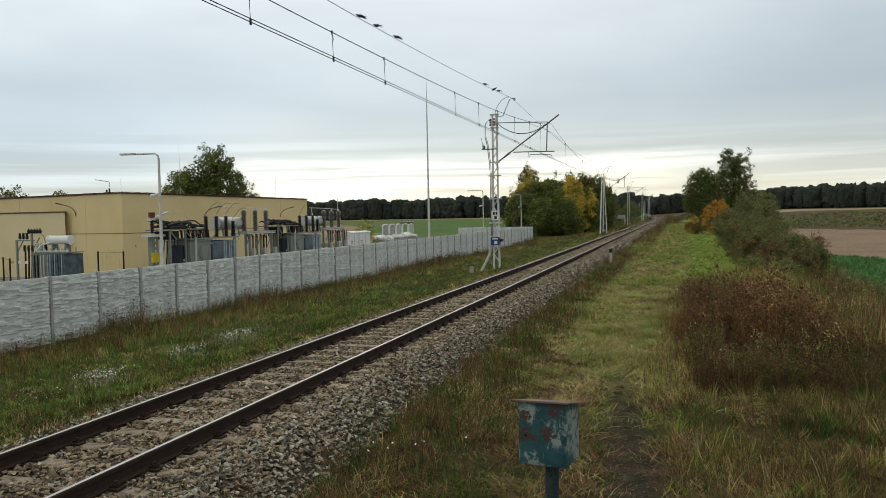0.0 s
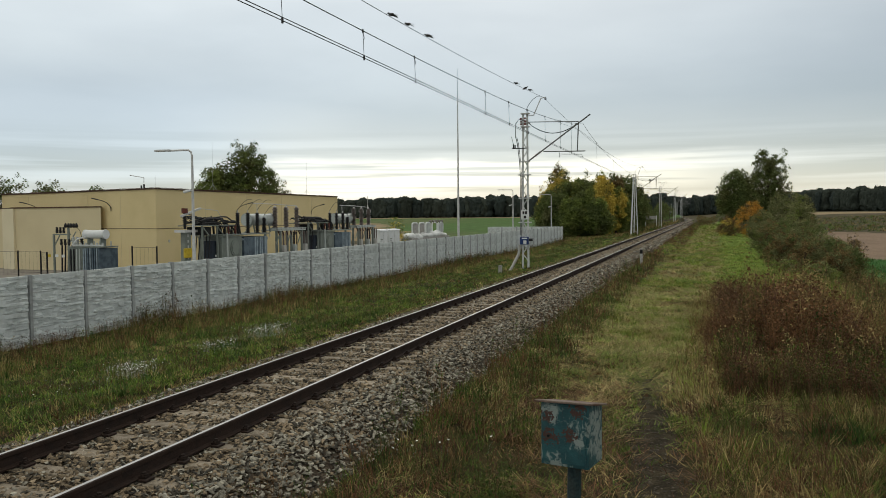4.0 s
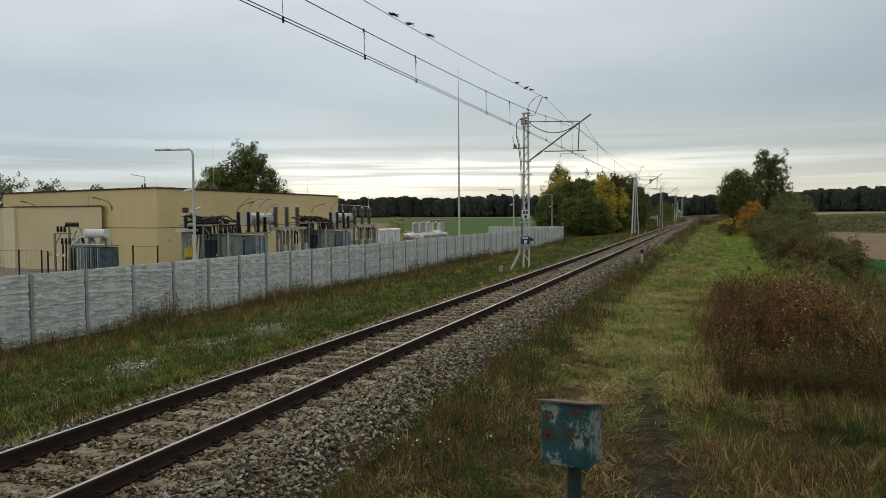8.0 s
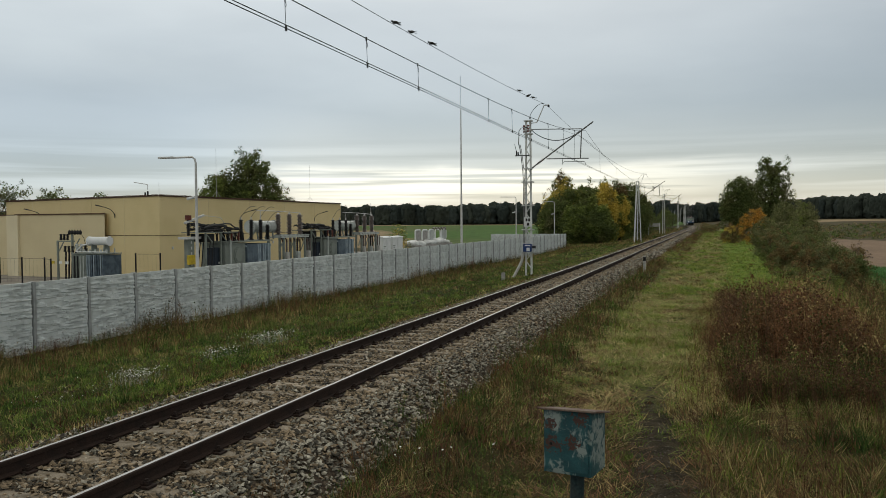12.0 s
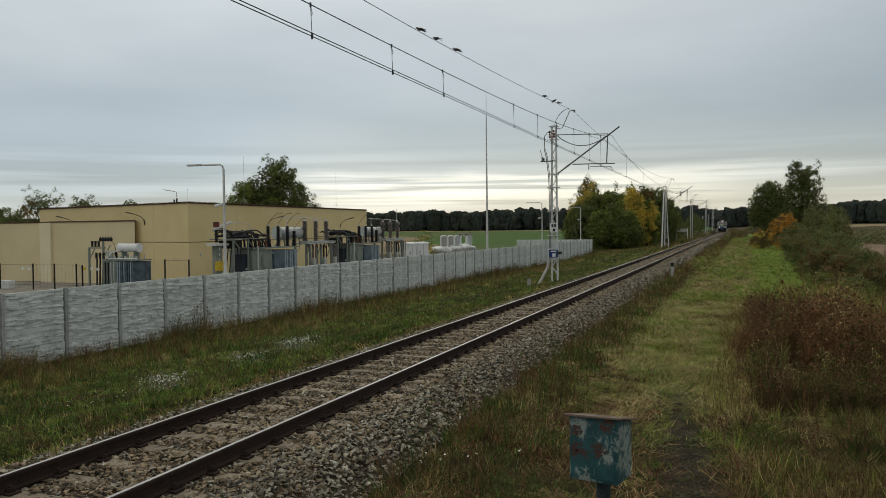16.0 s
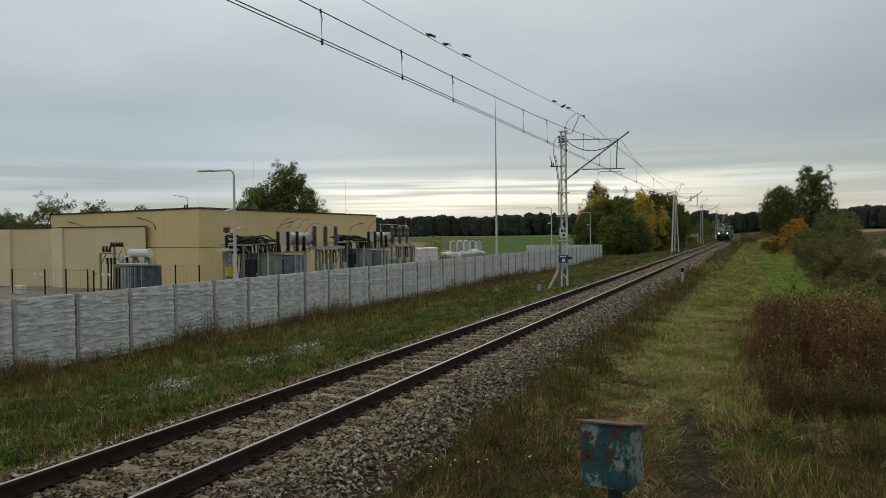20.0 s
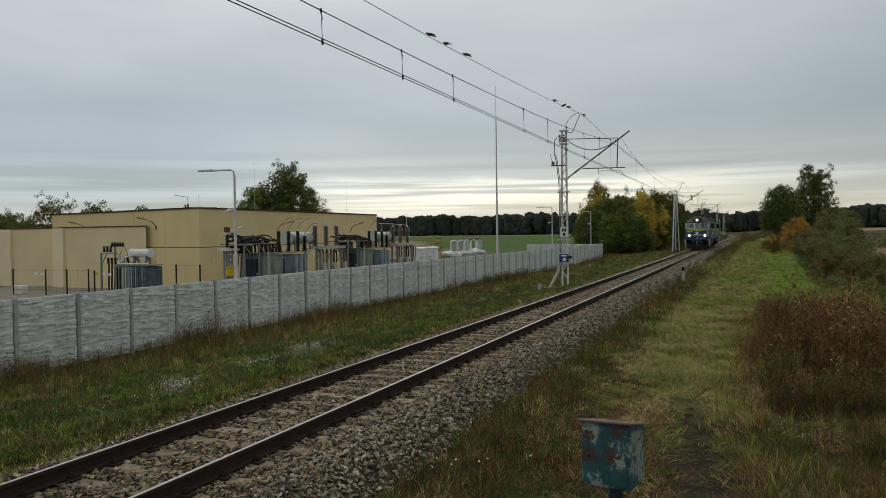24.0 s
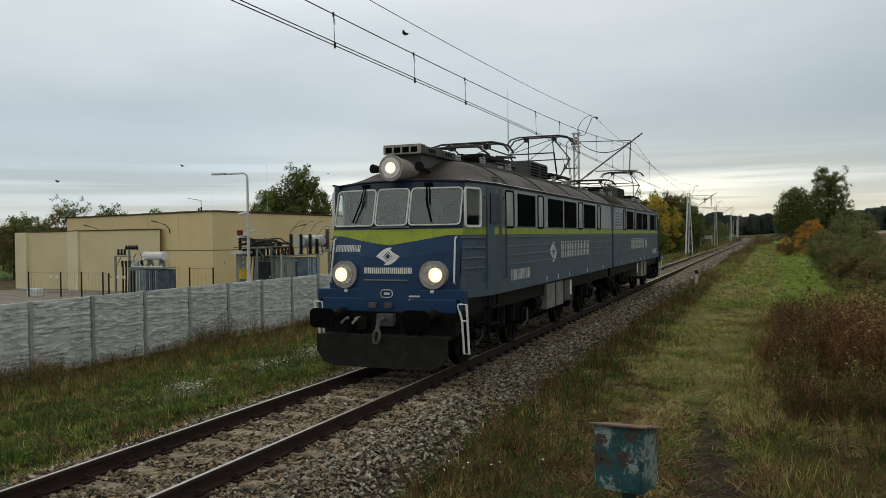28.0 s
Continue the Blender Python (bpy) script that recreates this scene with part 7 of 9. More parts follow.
    for x in (-0.78, -0.55, 0.52, 0.76):
        bm = bmesh.new()
        rod(bm, (x, 0.02, 0.98), (x, -0.10, 0.98), 0.035, n=10)
        rod(bm, (x, -0.10, 0.98), (x - 0.05, -0.16, 0.90), 0.022, n=8)
        part("hose_cock", bm, M_RIM, loco)
    for s in (-1, 1):
        bm = bmesh.new()
        rod(bm, (s * 0.875, 0.1, 1.05), (s * 0.875, -0.42, 1.05), 0.125, 0.10, n=20)
        rod(bm, (s * 0.875, -0.42, 1.05), (s * 0.875, -0.68, 1.05), 0.075, n=16)
        bf = part("buffer", bm, M_GRIME, loco, "black sprung buffer")
        bm = bmesh.new()
        prism(bm, rounded(s * 0.875 - 0.23, s * 0.875 + 0.23, 0.885, 1.215, r=0.09), -0.735, -0.68)
        part("buffer_plate", bm, M_LOUVRE, bf)
    bm = bmesh.new()
    path_rod(bm, [Vector((0.0, 0.02, 1.02)), Vector((0.0, -0.32, 0.98)), Vector((0.0, -0.38, 0.80))], 0.04, n=8)
    ring = [Vector((0.06 * math.cos(a), -0.40 + 0.03 * math.sin(a), 0.72 + 0.11 * math.sin(a))) for a in [2 * math.pi * k / 12 for k in range(13)]]
    path_rod(bm, ring, 0.028, n=6)
    part("screw_coupling", bm, M_GREYBOX, loco)
    for x, drop in ((-0.62, 0.45), (-0.42, 0.5), (0.4, 0.48), (0.62, 0.42)):
        bm = bmesh.new()
        pts = [Vector((x + 0.10 * math.sin(k / 8 * math.pi) * (1 if x > 0 else -1), 0.02 - 0.24 * math.sin(k / 8 * math.pi * 0.8), 0.92 - drop * math.sin(k / 8 * math.pi * 0.62))) for k in range(9)]
        path_rod(bm, pts, 0.028, n=6)
        part("brake_hose", bm, M_LOUVRE, loco)
    bm = bmesh.new()
    for x in (-0.28, 0.02):
        box(bm, x - 0.05, x + 0.09, -0.05, 0.02, 1.17, 1.27, bevel=0.01)
    parts("socket", bm, M_GREYBOX, loco)
    bm = bmesh.new()
    prism(bm, [(-1.25, 0.72), (-1.25, 0.42), (-1.12, 0.24), (-0.9, 0.17), (0.9, 0.17), (1.12, 0.24), (1.25, 0.42), (1.25, 0.72)], -0.28, -0.24)
    box(bm, -1.2, 1.2, -0.24, 0.2, 0.66, 0.72)
    for x in (-0.8, 0.8):
        bar(bm, (x, -0.22, 0.45), (x, 0.3, 0.9), 0.06, 0.06)
    part("snow_plough", bm, material("worn_black_plate", (0.020, 0.019, 0.018), 0.7, second=(0.030, 0.027, 0.023), scale=4, fine=40, vary=0.3, bump=0.2, spec=0.1), loco, "worn black front guard plate")
    # bogies
    ws = None
    wheels = []
    for yc in (3.2, 10.6):
        bm = bmesh.new()
        for s in (-1, 1):
            box(bm, s * 1.0 - 0.06, s * 1.0 + 0.06, yc - 2.0, yc + 2.0, 0.72, 0.98, bevel=0.03)
            bar(bm, (s * 1.0, yc - 0.9, 0.85), (s * 1.0, yc, 0.62), 0.1, 0.2)
            bar(bm, (s * 1.0, yc, 0.62), (s * 1.0, yc + 0.9, 0.85), 0.1, 0.2)
            rod(bm, (s * 1.13, yc - 0.35, 0.62), (s * 1.13, yc - 0.35, 1.02), 0.12, n=14)
            rod(bm, (s * 1.13, yc + 0.35, 0.62), (s * 1.13, yc + 0.35, 1.02), 0.12, n=14)
            rod(bm, (s * 1.16, yc - 2.15, 0.62), (s * 1.16, yc - 1.9, 0.62), 0.13, n=14)
        box(bm, -0.9, 0.9, yc - 0.35, yc + 0.35, 0.5, 0.95)
        bg = part("bogie_frame", bm, M_GRIME, loco)
        for dy in (-1.5, 1.5):
            for s in (-1, 1):
                bm = bmesh.new()
                box(bm, s * 0.98 - 0.16, s * 0.98 + 0.16, yc + dy - 0.2, yc + dy + 0.2, 0.45, 0.80, bevel=0.04)
                rod(bm, (s * 1.14, yc + dy, 0.625), (s * 1.19, yc + dy, 0.625), 0.14, n=16)
                for k in (-1, 1):
                    rod(bm, (s * 1.02, yc + dy + k * 0.36, 0.55), (s * 1.02, yc + dy + k * 0.36, 0.86), 0.085, n=12)
                part("axle_box", bm, M_GRIME, bg)
            at = pose(0, yc + dy, 0.625)
            if ws is None:
                ws = part("wheelset", wheelset_mesh(), M_TYRE, loco, "spoked steel wheelset", at=at)
                wheels.append((ws, yc + dy))
            else:
                wheels.append((twin(ws, at, loco), yc + dy))
            bm = bmesh.new()
            for s in (-1, 1):
                box(bm, s * 0.76 - 0.04, s * 0.76 + 0.04, yc + dy - 0.74, yc + dy - 0.66, 0.35, 0.85)
                bar(bm, (s * 0.76, yc + dy - 0.7, 1.0), (s * 0.76, yc + dy - 0.7, 0.4), 0.05, 0.09)
            parts("brake_shoe", bm, M_GRIME, bg)
            bm = bmesh.new()
            path_rod(bm, [Vector((1.22, yc + dy - 0.1, 0.8)), Vector((1.26, yc + dy - 0.3, 0.55)), Vector((1.22, yc + dy - 0.55, 0.42))], 0.02, n=5)
            part("sand_pipe", bm, M_GREYBOX, bg)
    # boxes under the frame
    for s in (-1, 1):
        bm = bmesh.new()
        box(bm, s * 1.05, s * 1.42, 5.55, 7.2, 0.68, 1.27, bevel=0.02)
        bx = part("battery_box", bm, M_BOXGREY, loco, "grey battery box under the frame")
        bm = bmesh.new()
        box(bm, s * 1.425, s * 1.435, 6.36, 6.39, 0.70, 1.25)
        part("box_joint", bm, M_LOUVRE, bx)
        bm = bmesh.new()
        box(bm, s * 1.05, s * 1.40, 7.45, 8.2, 0.72, 1.25, bevel=0.02)
        part("equipment_box", bm, M_GREYBOX, loco)
        bm = bmesh.new()
        box(bm, s * 1.405, s * 1.42, 7.95, 8.12, 0.86, 1.24)
        part("notice_plate", bm, M_WHITE, loco)
        bm = bmesh.new()
        rod(bm, (s * 1.15, 5.05, 0.85), (s * 1.15, 5.5, 0.85), 0.17, n=16)
        part("air_tank", bm, M_GRIME, loco)
    bm = bmesh.new()
    box(bm, -0.8, 0.8, 5.6, 8.3, 0.5, 1.05)
    part("compressor_box", bm, M_GRIME, loco)
    return loco, wheels


LOCO_FRONT, WHEELS_FRONT = build_section(10.4, 4.3, True)
LOCO_REAR, WHEELS_REAR = build_section(2.9, 10.4, False)


def loco_pose(front_y, turned):
    """Pose of a section whose cab front stands at front_y along the line (turned: its cab looks back)."""
    a, b = front_y + 3.2, front_y + 10.6
    if turned:
        a, b = front_y - 3.2, front_y - 10.6
    pa, pb = Vector((track_x(a), a, track_z(a))), Vector((track_x(b), b, track_z(b)))
    d = (pb - pa).normalized()
    rz = math.degrees(math.atan2(-d.x, d.y))
    p = pa - d * 3.2
    return pose(p.x, p.y, p.z, 0, 0, rz)


def front_at(t):
    return FRONT_AT_END + 0.73 + SPEED * (28.0 - t)


def move_train():
    times = [k * 0.5 for k in range(57)]
    walk(LOCO_FRONT, [(t, loco_pose(front_at(t), False)) for t in times])
    walk(LOCO_REAR, [(t, loco_pose(front_at(t) + 2 * LEN + 0.3, True)) for t in times])
    per = SPEED / 0.625 / 30.0
    for wheels, sgn in ((WHEELS_FRONT, 1), (WHEELS_REAR, -1)):
        for ws, yc in wheels:
            walk(ws, [(k / 30.0, pose(0, yc, 0.625, math.degrees(sgn * per * k) % 360.0, 0, 0)) for k in range(841)])


# ---- plants and loose stones ----
M_G1 = material("green_grass_blades", (0.098, 0.165, 0.032), 0.8, vary=0.3, scale=0.8, fine=5, bump=0, island=0.45, second=(0.125, 0.150, 0.042), spec=0.06, thin=0.15)
M_G2 = material("dry_grass_blades", (0.36, 0.285, 0.120), 0.85, vary=0.3, scale=0.8, fine=5, bump=0, island=0.65, second=(0.225, 0.165, 0.068), spec=0.06, thin=0.15)
M_G3 = material("russet_weed_stalks", (0.185, 0.098, 0.048), 0.85, vary=0.3, scale=0.8, fine=5, bump=0, island=0.55, second=(0.17, 0.108, 0.05), spec=0.06, thin=0.15)
M_G4 = material("dark_green_weeds", (0.040, 0.074, 0.020), 0.8, vary=0.3, scale=0.8, fine=5, bump=0, island=0.5, second=(0.085, 0.10, 0.03), spec=0.06, thin=0.15)
M_G5 = material("brown_dead_leaves", (0.112, 0.060, 0.037), 0.9, vary=0.3, scale=0.8, fine=5, bump=0, island=0.6, second=(0.125, 0.076, 0.045), spec=0.06, thin=0.15)
M_G6 = material("lush_grass_blades", (0.215, 0.290, 0.050), 0.8, vary=0.25, scale=0.8, fine=5, bump=0, island=0.4, spec=0.06, thin=0.15)
M_PETAL = material("white_petals", (0.75, 0.76, 0.70), 0.7, vary=0.1, bump=0, island=0.15)
M_YPETAL = material("yellow_flower_heads", (0.42, 0.32, 0.03), 0.7, vary=0.2, bump=0, island=0.3)
M_STONE1 = material("pale_grey_stone", (0.31, 0.29, 0.235), 0.9, vary=0.25, scale=12, fine=60, bump=0.3, island=0.5, spec=0.1)
M_STONE2 = material("brownish_stone", (0.238, 0.186, 0.124), 0.9, vary=0.25, scale=12, fine=60, bump=0.3, island=0.5, spec=0.1)
M_STONE3 = material("dark_stone", (0.066, 0.059, 0.047), 0.9, vary=0.25, scale=12, fine=60, bump=0.3, island=0.5, spec=0.1)
M_BARK = material("grey_brown_bark", (0.075, 0.058, 0.045), 0.9, vary=0.4, scale=4, fine=25, bump=0.6, spec=0.1)
M_LEAF_DARK = material("dark_green_leaves", (0.128, 0.160, 0.055), 0.75, vary=0.3, scale=0.3, fine=3, bump=0, island=0.5, second=(0.14, 0.145, 0.055), spec=0.06, thin=0.35)
M_LEAF_MID = material("mid_green_leaves", (0.190, 0.235, 0.062), 0.75, vary=0.3, scale=0.3, fine=3, bump=0, island=0.5, second=(0.15, 0.155, 0.05), spec=0.06, thin=0.35)
# autumn yellow, raised further to put light on crown tops into the colour
M_LEAF_YELLOW = material("autumn_yellow_leaves", (0.62, 0.48, 0.10), 0.75, vary=0.3, scale=0.3, fine=3, bump=0, island=0.4, second=(0.52, 0.42, 0.09), spec=0.06, thin=0.35)
M_LEAF_ORANGE = material("autumn_orange_leaves", (0.50, 0.275, 0.055), 0.75, vary=0.3, scale=0.3, fine=3, bump=0, island=0.4, second=(0.42, 0.25, 0.06), spec=0.06, thin=0.35)
M_LEAF_RUST = material("autumn_rust_leaves", (0.20, 0.140, 0.062), 0.75, vary=0.3, scale=0.3, fine=3, bump=0, island=0.5, second=(0.15, 0.12, 0.05), spec=0.06, thin=0.35)
M_LEAF_OLIVE = material("olive_willow_leaves", (0.185, 0.192, 0.085), 0.75, vary=0.3, scale=0.3, fine=3, bump=0, island=0.5, second=(0.15, 0.15, 0.06), spec=0.06, thin=0.35)
# distant haze is mixed into both wood colours as a bluish grey
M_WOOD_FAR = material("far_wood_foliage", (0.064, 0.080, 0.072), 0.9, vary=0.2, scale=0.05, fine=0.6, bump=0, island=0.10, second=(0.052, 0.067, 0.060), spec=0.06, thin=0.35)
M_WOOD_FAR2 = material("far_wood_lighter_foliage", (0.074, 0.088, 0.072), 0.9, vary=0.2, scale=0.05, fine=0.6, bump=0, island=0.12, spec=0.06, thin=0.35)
M_TWIG = material("bare_twigs", (0.085, 0.065, 0.05), 0.9, vary=0.3, bump=0)


def blades_shape(n, seed, spread=0.5, width=0.05, droop=0.35):
    """A tuft of bent blades, height 1."""
    r = random.Random(seed)
    V, F = [], []
    for _ in range(n):
        a = r.uniform(0, 2 * math.pi)
        bx, by = r.uniform(-1, 1) * spread * 0.45, r.uniform(-1, 1) * spread * 0.45
        h = r.uniform(0.5, 1.0)
        out = r.uniform(0.1, 1) * droop
        w = width * r.uniform(0.6, 1.2)
        px, py = -math.sin(a) * w, math.cos(a) * w
        dx, dy = math.cos(a) * out, math.sin(a) * out
        i = len(V)
        V += [(bx - px, by - py, 0), (bx + px, by + py, 0), (bx + dx * 0.35 - px * 0.7, by + dy * 0.35 - py * 0.7, h * 0.6),
              (bx + dx * 0.35 + px * 0.7, by + dy * 0.35 + py * 0.7, h * 0.6), (bx + dx, by + dy, h)]
        F += [(i, i + 1, i + 3), (i, i + 3, i + 2), (i + 2, i + 3, i + 4)]
    return V, F


def wisp_shape(n, seed, spread=0.5, width=0.05, droop=0.35):
    """A tuft of plain straight blades, height 1, for grass further off."""
    r = random.Random(seed)
    V, F = [], []
    for _ in range(n):
        a = r.uniform(0, 2 * math.pi)
        bx, by = r.uniform(-1, 1) * spread * 0.45, r.uniform(-1, 1) * spread * 0.45
        out, w = r.uniform(0.1, 1) * droop, width * r.uniform(0.8, 1.5)
        i = len(V)
        V += [(bx + math.sin(a) * w, by - math.cos(a) * w, 0), (bx - math.sin(a) * w, by + math.cos(a) * w, 0), (bx + math.cos(a) * out, by + math.sin(a) * out, r.uniform(0.5, 1.0))]
        F.append((i, i + 1, i + 2))
    return V, F


def weed_shape(n, seed, leaf=0.07, bushy=0.35):
    """An upright stalk with side twigs and small leaves, height 1."""
    r = random.Random(seed)
    V, F = [], []
    def tri(p, d, w):
        i = len(V)
        q = Vector((r.uniform(-1, 1), r.uniform(-1, 1), r.uniform(-0.6, 0.6))).normalized() * w
        V.extend([tuple(p - q), tuple(p + q), tuple(p + d)])
        F.append((i, i + 1, i + 2))
    for k in range(4):
        a = r.uniform(0, 6.28)
        o = Vector((math.cos(a), math.sin(a), 0)) * r.uniform(0, 0.16)
        top = Vector((o.x * 2.2 + r.uniform(-0.1, 0.1), o.y * 2.2 + r.uniform(-0.1, 0.1), r.uniform(0.7, 1.0)))
        i = len(V)
        V.extend([tuple(o + Vector((0.012, 0, 0))), tuple(o - Vector((0.012, 0, 0))), tuple(top)])
        F.append((i, i + 1, i + 2))
        for _ in range(n):
            u = r.uniform(0.12, 1.0)
            c = o.lerp(top, u) + Vector((r.gauss(0, 1), r.gauss(0, 1), r.gauss(0, 0.4))) * bushy * 0.22 * (1.15 - 0.6 * u)
            d = Vector((r.gauss(0, 1), r.gauss(0, 1), r.uniform(-0.3, 1.2))).normalized() * leaf * r.uniform(0.8, 2.0)
            tri(c, d, leaf * r.uniform(0.3, 0.6))
    return V, F


def clump_shape(n, seed, leaf=0.3):
    """A loose ball of small leaves, radius 1, centred on the origin."""
    r = random.Random(seed)
    V, F = [], []
    for _ in range(n):
        p = Vector((r.gauss(0, 1), r.gauss(0, 1), r.gauss(0, 1))).normalized() * r.uniform(0.3, 1.0)
        a = Vector((r.gauss(0, 1), r.gauss(0, 1), r.gauss(0, 0.7))).normalized() * leaf * r.uniform(0.7, 1.3)
        b = a.cross(Vector((r.gauss(0, 1), r.gauss(0, 1), r.gauss(0, 1)))).normalized() * leaf * r.uniform(0.5, 0.8)
        i = len(V)
        V.extend([tuple(p - b), tuple(p + b), tuple(p + a * 1.5)])
        F.append((i, i + 1, i + 2))
    return V, F


def wood_tree_shape(seed):
    """A whole far tree, radius 1 and height 1 from its foot: a full uneven crown with fine sprays standing out of it."""
    r = random.Random(seed)
    bm = bmesh.new()
    bmesh.ops.create_icosphere(bm, subdivisions=4, radius=1.0)
    bm.verts.index_update()
    o = Vector((seed * 3.1, 0, 0))
    V = []
    for v in bm.verts:
        q = Vector((v.co.x, v.co.y, v.co.z * 1.8))
        k = 0.80 + 0.42 * noise.noise(q * 1.3 + o) + 0.30 * noise.noise(q * 3.4 + o) + r.uniform(-0.07, 0.07)
        lift = math.copysign(abs(v.co.z) ** 0.72, v.co.z)
        wide = (v.co.x ** 2 + v.co.y ** 2) ** -0.14 if abs(v.co.z) < 0.999 else 1.0
        V.append((v.co.x * k * wide, v.co.y * k * wide, 0.47 + 0.5 * lift * (0.62 + 0.38 * k)))
    F = [tuple(v.index for v in f.verts) for f in bm.faces if f.calc_center_median().z > -0.9]
    bm.free()
    for _ in range(150):
        p = Vector(V[r.randrange(len(V))])
        d = Vector((r.gauss(0, 0.12), r.gauss(0, 0.12), r.uniform(0.0, 0.05)))
        e = Vector((r.gauss(0, 0.07), r.gauss(0, 0.07), r.gauss(0, 0.012)))
        i = len(V)
        V.extend([tuple(p - e), tuple(p + e), tuple(p + d)])
        F.append((i, i + 1, i + 2))
    return V, F


def stone_shape(seed):
    """A crushed stone: a long lump with flat broken faces."""
    r = random.Random(seed)
    turn = pose(0, 0, 0, r.uniform(-35, 35), r.uniform(-35, 35), r.uniform(0, 360)).to_3x3()
    V = [tuple(turn @ Vector((sx * r.uniform(0.6, 2.0), sy * r.uniform(0.25, 1.1), sz * r.uniform(0.12, 0.6)))) for sx in (-1, 1) for sy in (-1, 1) for sz in (-1, 1)]
    Q = [(0, 1, 3, 2), (4, 6, 7, 5), (0, 4, 5, 1), (2, 3, 7, 6), (0, 2, 6, 4), (1, 5, 7, 3)]
    F = []
    for a, b, c, d in Q:
        for t in ((a, b, c), (a, c, d)):
            o, u, w = (Vector(V[q]) for q in t)
            n = (u - o).cross(w - o).normalized()
            if n.dot((o + u + w) / 3) < 0:
                n = -n
            if n.z > -0.35:
                F.append(t)
    return V, F


def pick(rnd, weights):
    t = rnd.uniform(0, sum(w for _, w in weights))
    for v, w in weights:
        t -= w
        if t <= 0:
            return v
    return weights[-1][0]


M_CLOD = material("grey_brown_clods", (0.072, 0.058, 0.042), 0.95, vary=0.3, scale=12, fine=60, bump=0.3, island=0.5)
M_G9 = material("beet_leaves", (0.085, 0.215, 0.058), 0.6, vary=0.3, scale=0.8, fine=5, bump=0, island=0.4, spec=0.25, thin=0.3)
M_G10 = material("bleached_straw_blades", (0.42, 0.345, 0.155), 0.85, vary=0.3, scale=0.8, fine=5, bump=0, island=0.55, second=(0.31, 0.26, 0.105), spec=0.06, thin=0.15)
GRASS_MATS = [M_G1, M_G2, M_G3, M_G4, M_G5, M_G6, M_PETAL, M_YPETAL, M_G9, M_G10]
def hay_shape(n, seed):
    """Long thin stems lying nearly flat, all roughly along x, length 1."""
    r = random.Random(seed)
    V, F = [], []
    for _ in range(n):
        a = r.gauss(0, 0.38)
        x, y, z = r.uniform(-0.5, 0.2), r.uniform(-0.42, 0.42), r.uniform(0.0, 0.6)
        ln, w, bend = r.uniform(0.4, 0.85), r.uniform(0.0035, 0.007), r.gauss(0, 0.16)
        c, q = math.cos(a), math.sin(a)
        mx, my, mz = x + c * ln * 0.5, y + q * ln * 0.5 + bend * 0.5, z + r.uniform(0.0, 0.5)
        i = len(V)
        V += [(x - q * w, y + c * w, z), (x + q * w, y - c * w, z), (mx - q * w, my + c * w, mz), (mx + q * w, my - c * w, mz), (x + c * ln, y + q * ln, z + r.uniform(-0.2, 0.3))]
        F += [(i, i + 1, i + 3), (i, i + 3, i + 2), (i + 2, i + 3, i + 4)]
    return V, F


def stalk_shape(seed, stems=3, twigs=6, leaf=0.026, head=4, spread=0.16, wide=0.24):
    """Tall dry stems with thin side twigs, small withered leaves and dark seed heads, height 1."""
    r = random.Random(seed)
    V, F = [], []

    def sliver(p, q, w):
        i = len(V)
        t = r.uniform(0, 6.28)
        o = Vector((math.cos(t), math.sin(t), 0)) * w
        V.extend([tuple(p - o), tuple(p + o), tuple(q)])
        F.append((i, i + 1, i + 2))

    def flake(p, size):
        d = Vector((r.gauss(0, 1), r.gauss(0, 1), r.gauss(0, 0.8))).normalized() * size
        sliver(p, p + d, size * r.uniform(0.3, 0.6))

    for _ in range(stems):
        t = r.uniform(0, 6.28)
        o = Vector((math.cos(t), math.sin(t), 0)) * r.uniform(0, spread)
        top = Vector((o.x * 1.9 + r.uniform(-0.12, 0.12), o.y * 1.9 + r.uniform(-0.12, 0.12), r.uniform(0.62, 1.0)))
        sliver(o, top, 0.008)
        for _ in range(twigs):
            u = r.uniform(0.18, 0.97)
            c = o.lerp(top, u)
            t = r.uniform(0, 6.28)
            e = c + Vector((math.cos(t), math.sin(t), r.uniform(0.4, 1.6))) * wide * r.uniform(0.3, 1.0) * (1.15 - u * 0.75)
            sliver(c, e, 0.005)
            for _ in range(2):
                flake(c.lerp(e, r.uniform(0.3, 1.05)), leaf * r.uniform(0.7, 1.7))
        for _ in range(head):
            flake(top + Vector((r.gauss(0, 0.022), r.gauss(0, 0.022), r.uniform(-0.07, 0.02))), leaf * r.uniform(0.8, 1.5))
    return V, F


TUFTS = [blades_shape(7, k, spread=0.9, width=0.011 + 0.004 * (k % 3), droop=0.35 + 0.16 * k) for k in range(4)]
WISPS = [wisp_shape(10, 10 + k, spread=0.9, width=0.018 + 0.005 * (k % 3), droop=0.35 + 0.16 * k) for k in range(4)]
WEEDS = [weed_shape(5, 20 + k, leaf=0.062) for k in range(4)]
STALKS = [stalk_shape(40 + k, twigs=6, leaf=0.030) for k in range(6)]
LEAFY = [weed_shape(12, 80 + k, leaf=0.043, bushy=0.5) for k in range(3)]
HAY = [hay_shape(12, 90 + k) for k in range(4)]


